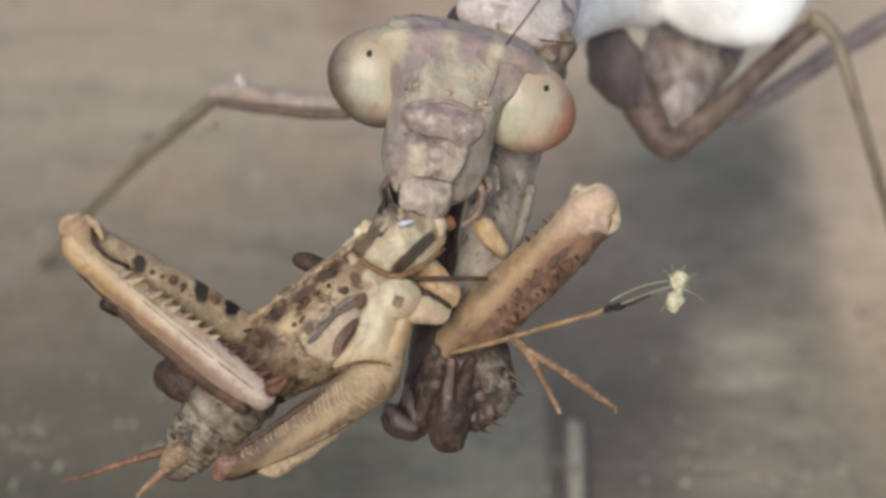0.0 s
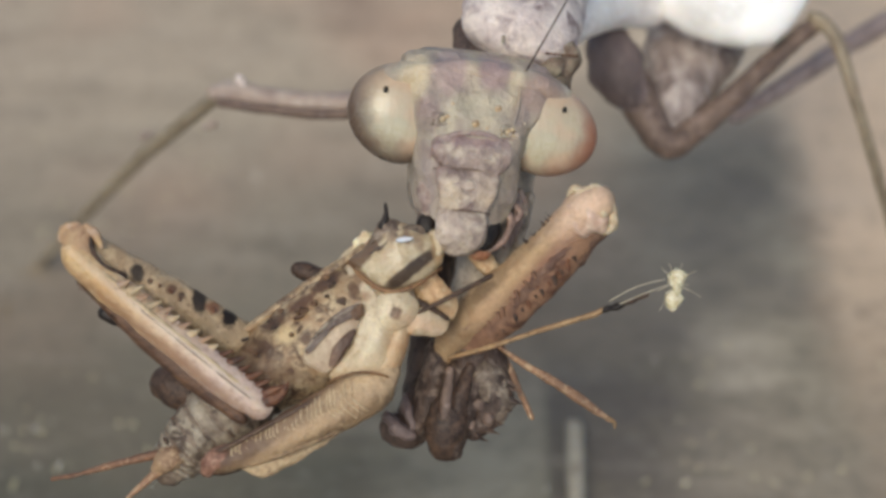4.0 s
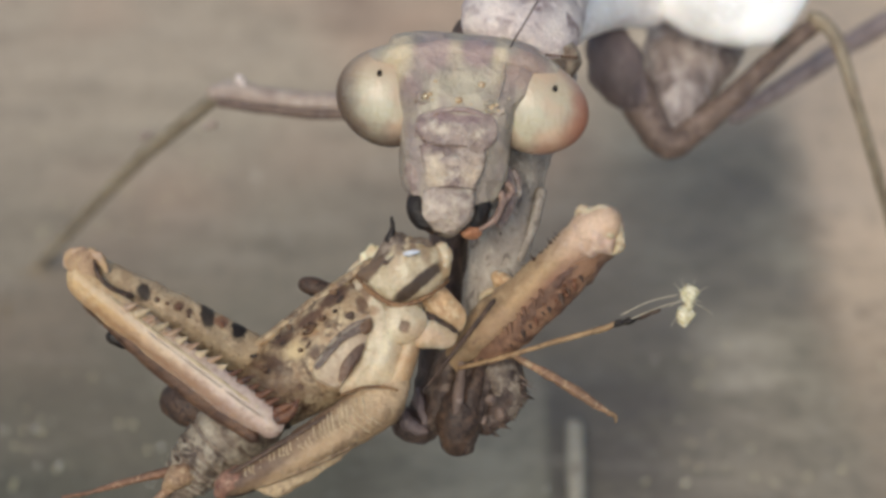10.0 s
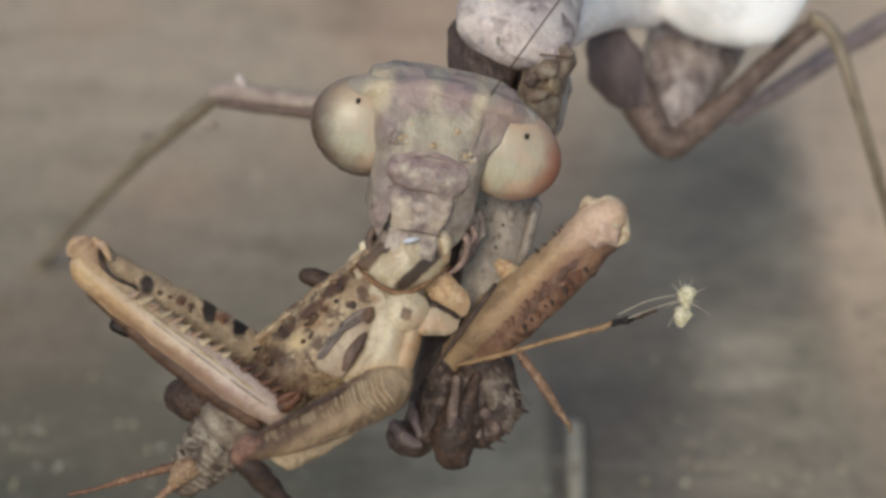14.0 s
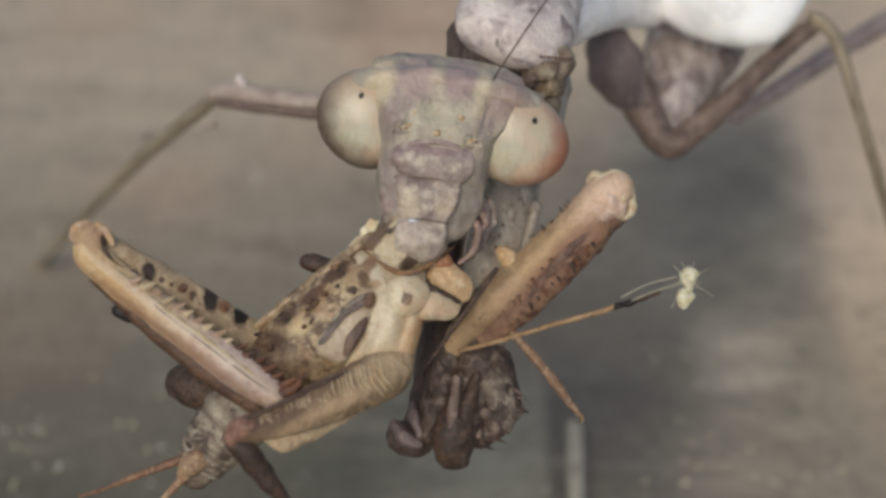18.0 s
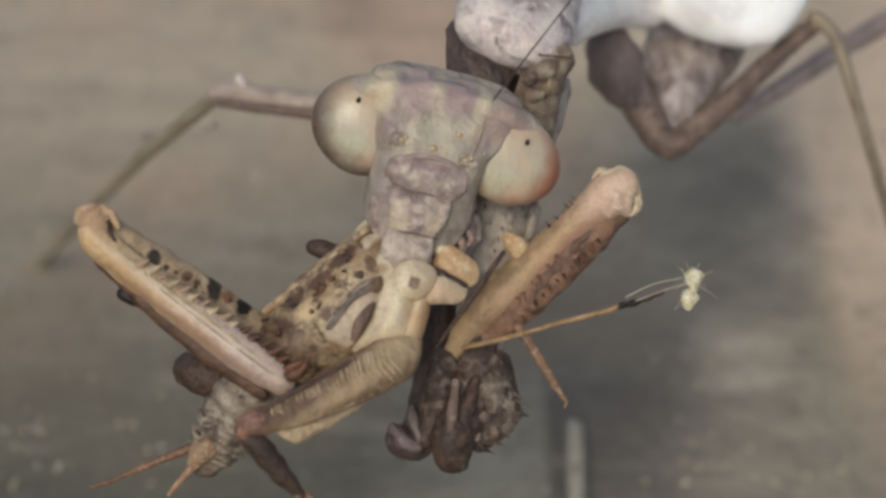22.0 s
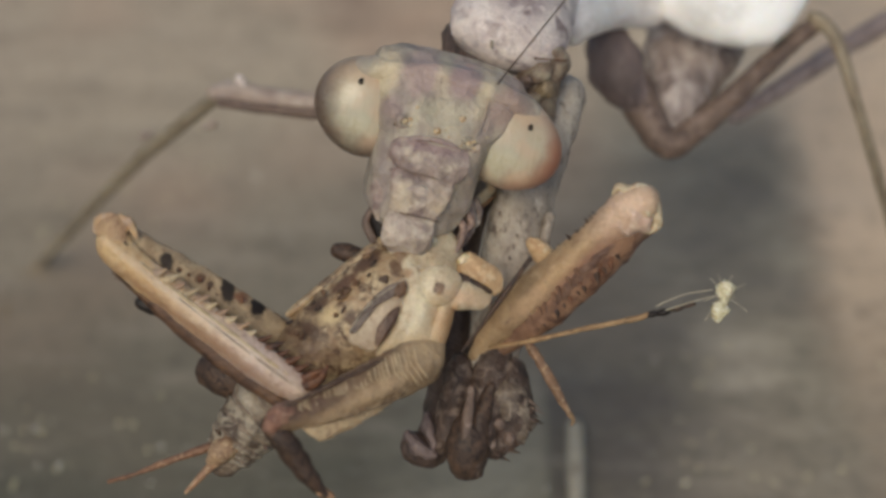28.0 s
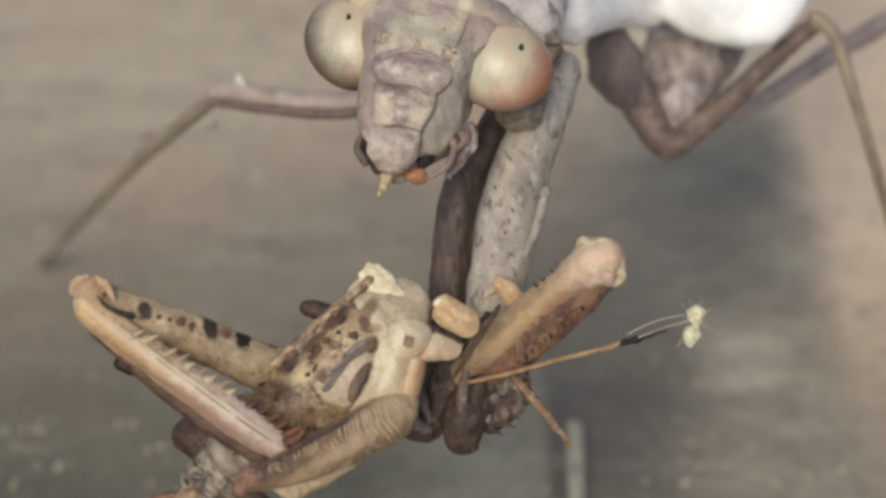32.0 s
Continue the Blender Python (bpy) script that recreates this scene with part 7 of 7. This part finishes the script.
    walk(coxa_far, [
        (0, mv(coxa_far, -18.3, -1.5)), (1, mv(coxa_far, -13.7, -4.6)), (2, mv(coxa_far, -18.3, 1.6)),
        (3, mv(coxa_far, -21.4, 4.6)), (3.5, mv(coxa_far, -22.9, 13.8)), (5.5, mv(coxa_far, -9.1, 12.3)),
        (6, mv(coxa_far, -6.1, 7.7)), (7, mv(coxa_far, -1.5)), (8, mv(coxa_far, -1.5)), (9, mv(coxa_far, 0)),
        (10, mv(coxa_far, 0, 4.6)), (10.5, mv(coxa_far, 6.2, 13.8)), (11, mv(coxa_far, 0, 19.9)), (12, mv(coxa_far, -1.5, 18.4)),
        (13, mv(coxa_far, -9.1, 18.4)), (14, mv(coxa_far, -9.1, 29.1)), (14.5, mv(coxa_far, -6.1, 23)),
        (16.5, mv(coxa_far, -10.7, 30.7)), (17, mv(coxa_far, -7.6, 30.7)), (18, mv(coxa_far, -9.1, 29.1)),
        (19, mv(coxa_far, -6.1, 27.6)), (20, mv(coxa_far, 1.6, 18.4)), (21, mv(coxa_far, -7.6, 29.1)),
        (22, mv(coxa_far, -10.7, 35.2)), (23, mv(coxa_far, 1.6, 32.2)), (24, mv(coxa_far, -1.5, 41.4)),
        (25, mv(coxa_far, 10.8, 50.6)), (25.5, mv(coxa_far, 15.4, 56.7)), (27.5, mv(coxa_far, 16, 48)),
        (28, mv(coxa_far, 16.4, 48.4)), (29, mv(coxa_far, 17.2, 49.2)), (30, mv(coxa_far, 18, 50)), (31, mv(coxa_far, 12, 25)),
        (32, mv(coxa_far, 8, 2)),
    ])
    # the saddle is drawn into the mouth bit by bit
    walk(saddle, [
        (0, mv(saddle, 2, -8, 0, 0, 0, 4)), (3, mv(saddle, 2, -10, 0, 0, 0, 4)), (3.5, mv(saddle)), (10, mv(saddle)),
        (14.5, mv(saddle)), (17.5, mv(saddle, 2, 0, -4)), (18, mv(saddle, 6, -8, -14)), (18.5, mv(saddle, 22, -46, -70)),
        (19, mv(saddle, 30, -66, -120)), (25, mv(saddle, 34, -80, -140)), (30.5, mv(saddle, 30, -90, -140)),
        (31, mv(saddle, 40, -260, -150)), (32, mv(saddle, 40, -330, -150)),
    ])
    walk(feeler, [
        (0, mv(feeler, 0, 65)), (3, mv(feeler, 0, 68)), (3.5, mv(feeler, 10, 70, 0, 0, 0, 12)),
        (5.5, mv(feeler, 40, 142, 30, 0, 0, 52)), (9, mv(feeler, 38, 140, 30, 0, 0, 52)), (32, mv(feeler, 44, 138, 30, 0, 0, 52)),
    ])
    walk(slim_leg, [
        (0, mv(slim_leg, 2, 20, 0, 0, 0, -7)), (3, mv(slim_leg, 11, 29, 0, 0, 0, -7)), (5.5, mv(slim_leg, -5, 9, 0, 0, 0, -4)),
        (9, mv(slim_leg, 2, -10, 0, 0, 0, -4)), (11, mv(slim_leg, -32, 10, 0, 0, 0, -7)), (12, mv(slim_leg, -36, 0, 0, 0, 0, -11)),
        (13, mv(slim_leg, -32, 2, 0, 0, 0, -27)), (14, mv(slim_leg, -40, -16, 0, 0, 0, -31)), (17, mv(slim_leg, -32, -2, 0, 0, 0, -28)),
        (19, mv(slim_leg, -38, 6, 0, 0, 0, -27)), (20, mv(slim_leg, -50, -12, 0, 0, 0, -30)), (23, mv(slim_leg, -65, -4, 0, 0, 0, -34)),
        (25, mv(slim_leg, -96, 24, 0, 0, 0, -33)), (28, mv(slim_leg, -80, 5, 0, 0, 0, -35)), (30, mv(slim_leg, -64, -3, 0, 0, 0, -32)),
        (32, mv(slim_leg, -66, -15, 0, 0, 0, -28)),
    ])
    walk(second_leg, [
        (0, mv(second_leg, 0, 50)), (3, mv(second_leg, 0, 60)), (5.5, mv(second_leg, -110, -10, -80, 0, 0, -6)),
        (14, mv(second_leg, -124, 10, -90, 0, 0, -6)), (32, mv(second_leg, -150, 0, -90, 0, 0, -6)),
    ])
    walk(leg_tip, [
        (0, mv(leg_tip, -22, -58, 10)), (3, mv(leg_tip, -28, -50, 10)), (3.5, mv(leg_tip, -30, -40, 10)), (6, mv(leg_tip, -36, -34, 10, 0, 0, 30)),
        (7, mv(leg_tip, -20, -20, 0, 0, 0, 20)), (9, mv(leg_tip)), (14, mv(leg_tip, 10, 10)), (25, mv(leg_tip, 10, 20)), (32, mv(leg_tip, 6, 2)),
    ])
    walk(leg_stub, [
        (0, mv(leg_stub)), (10, mv(leg_stub)), (14, mv(leg_stub, 4, -2, 0, 0, 0, 0)), (19, mv(leg_stub, 8, -2, 0, 0, 0, 6)),
        (28, mv(leg_stub, 8, 4, 0, 0, 0, 14)), (32, mv(leg_stub, 20, -8, 0, 0, 0, 12)),
    ])
    walk(scrap, [(0, mv(scrap, 0, -130, -70)), (30.5, mv(scrap, 0, -130, -70)), (30.8, mv(scrap, 0, -30, -20)), (31, mv(scrap, 0, 0, 0)),
                 (31.5, mv(scrap, -4, -20)), (32, mv(scrap, -4, -44))])
    # chewing
    jaw = ((0, 0), (1, 0.1), (2, 0.1), (3, 0), (3.5, 1), (5.5, 0.5), (6, 0.1), (6.5, 0.1), (7, 1), (7.5, 0.1), (8, 0.7), (8.5, 0.1),
           (9, 1), (9.5, 0.1), (10, 0.9), (10.5, 0.2), (11, 0.8), (11.5, 0.2), (12, 1), (12.5, 0.3), (13, 0.1), (14, 0.1), (15, 0.7),
           (16, 0.1), (17, 0.1), (18, 0.1), (18.5, 0.9), (19, 0.1), (19.5, 0.9), (20, 0.3), (20.5, 0.1), (21, 0.8), (22, 0.4), (23, 0.1),
           (23.5, 0.6), (24, 0.8), (24.5, 0.9), (25, 0.2), (25.5, 0.5), (26.5, 0.1), (28, 0.2), (29, 0.1), (30, 0.5), (30.6, 0.1),
           (31, 0.3), (32, 0.3))
    for s, m in zip((-1, 1), mandibles):
        walk(m, [(t, mv(m, -s * (1 - v) * 20, -(1 - v) * 16, -(1 - v) * 22, 0, 0, s * (1 - v) * 18)) for t, v in jaw])
    walk(labrum, [(t, mv(labrum, 0, 0, 0, 10 * (1 - v) - 4)) for t, v in jaw])
    walk(palps[0], [(t, mv(palps[0], 0, 0, 0, 0, 0, -14 * v)) for t, v in jaw])
    walk(palps[2], [(t, mv(palps[2], 0, 0, 0, 0, 0, 16 * v)) for t, v in jaw])


motions()
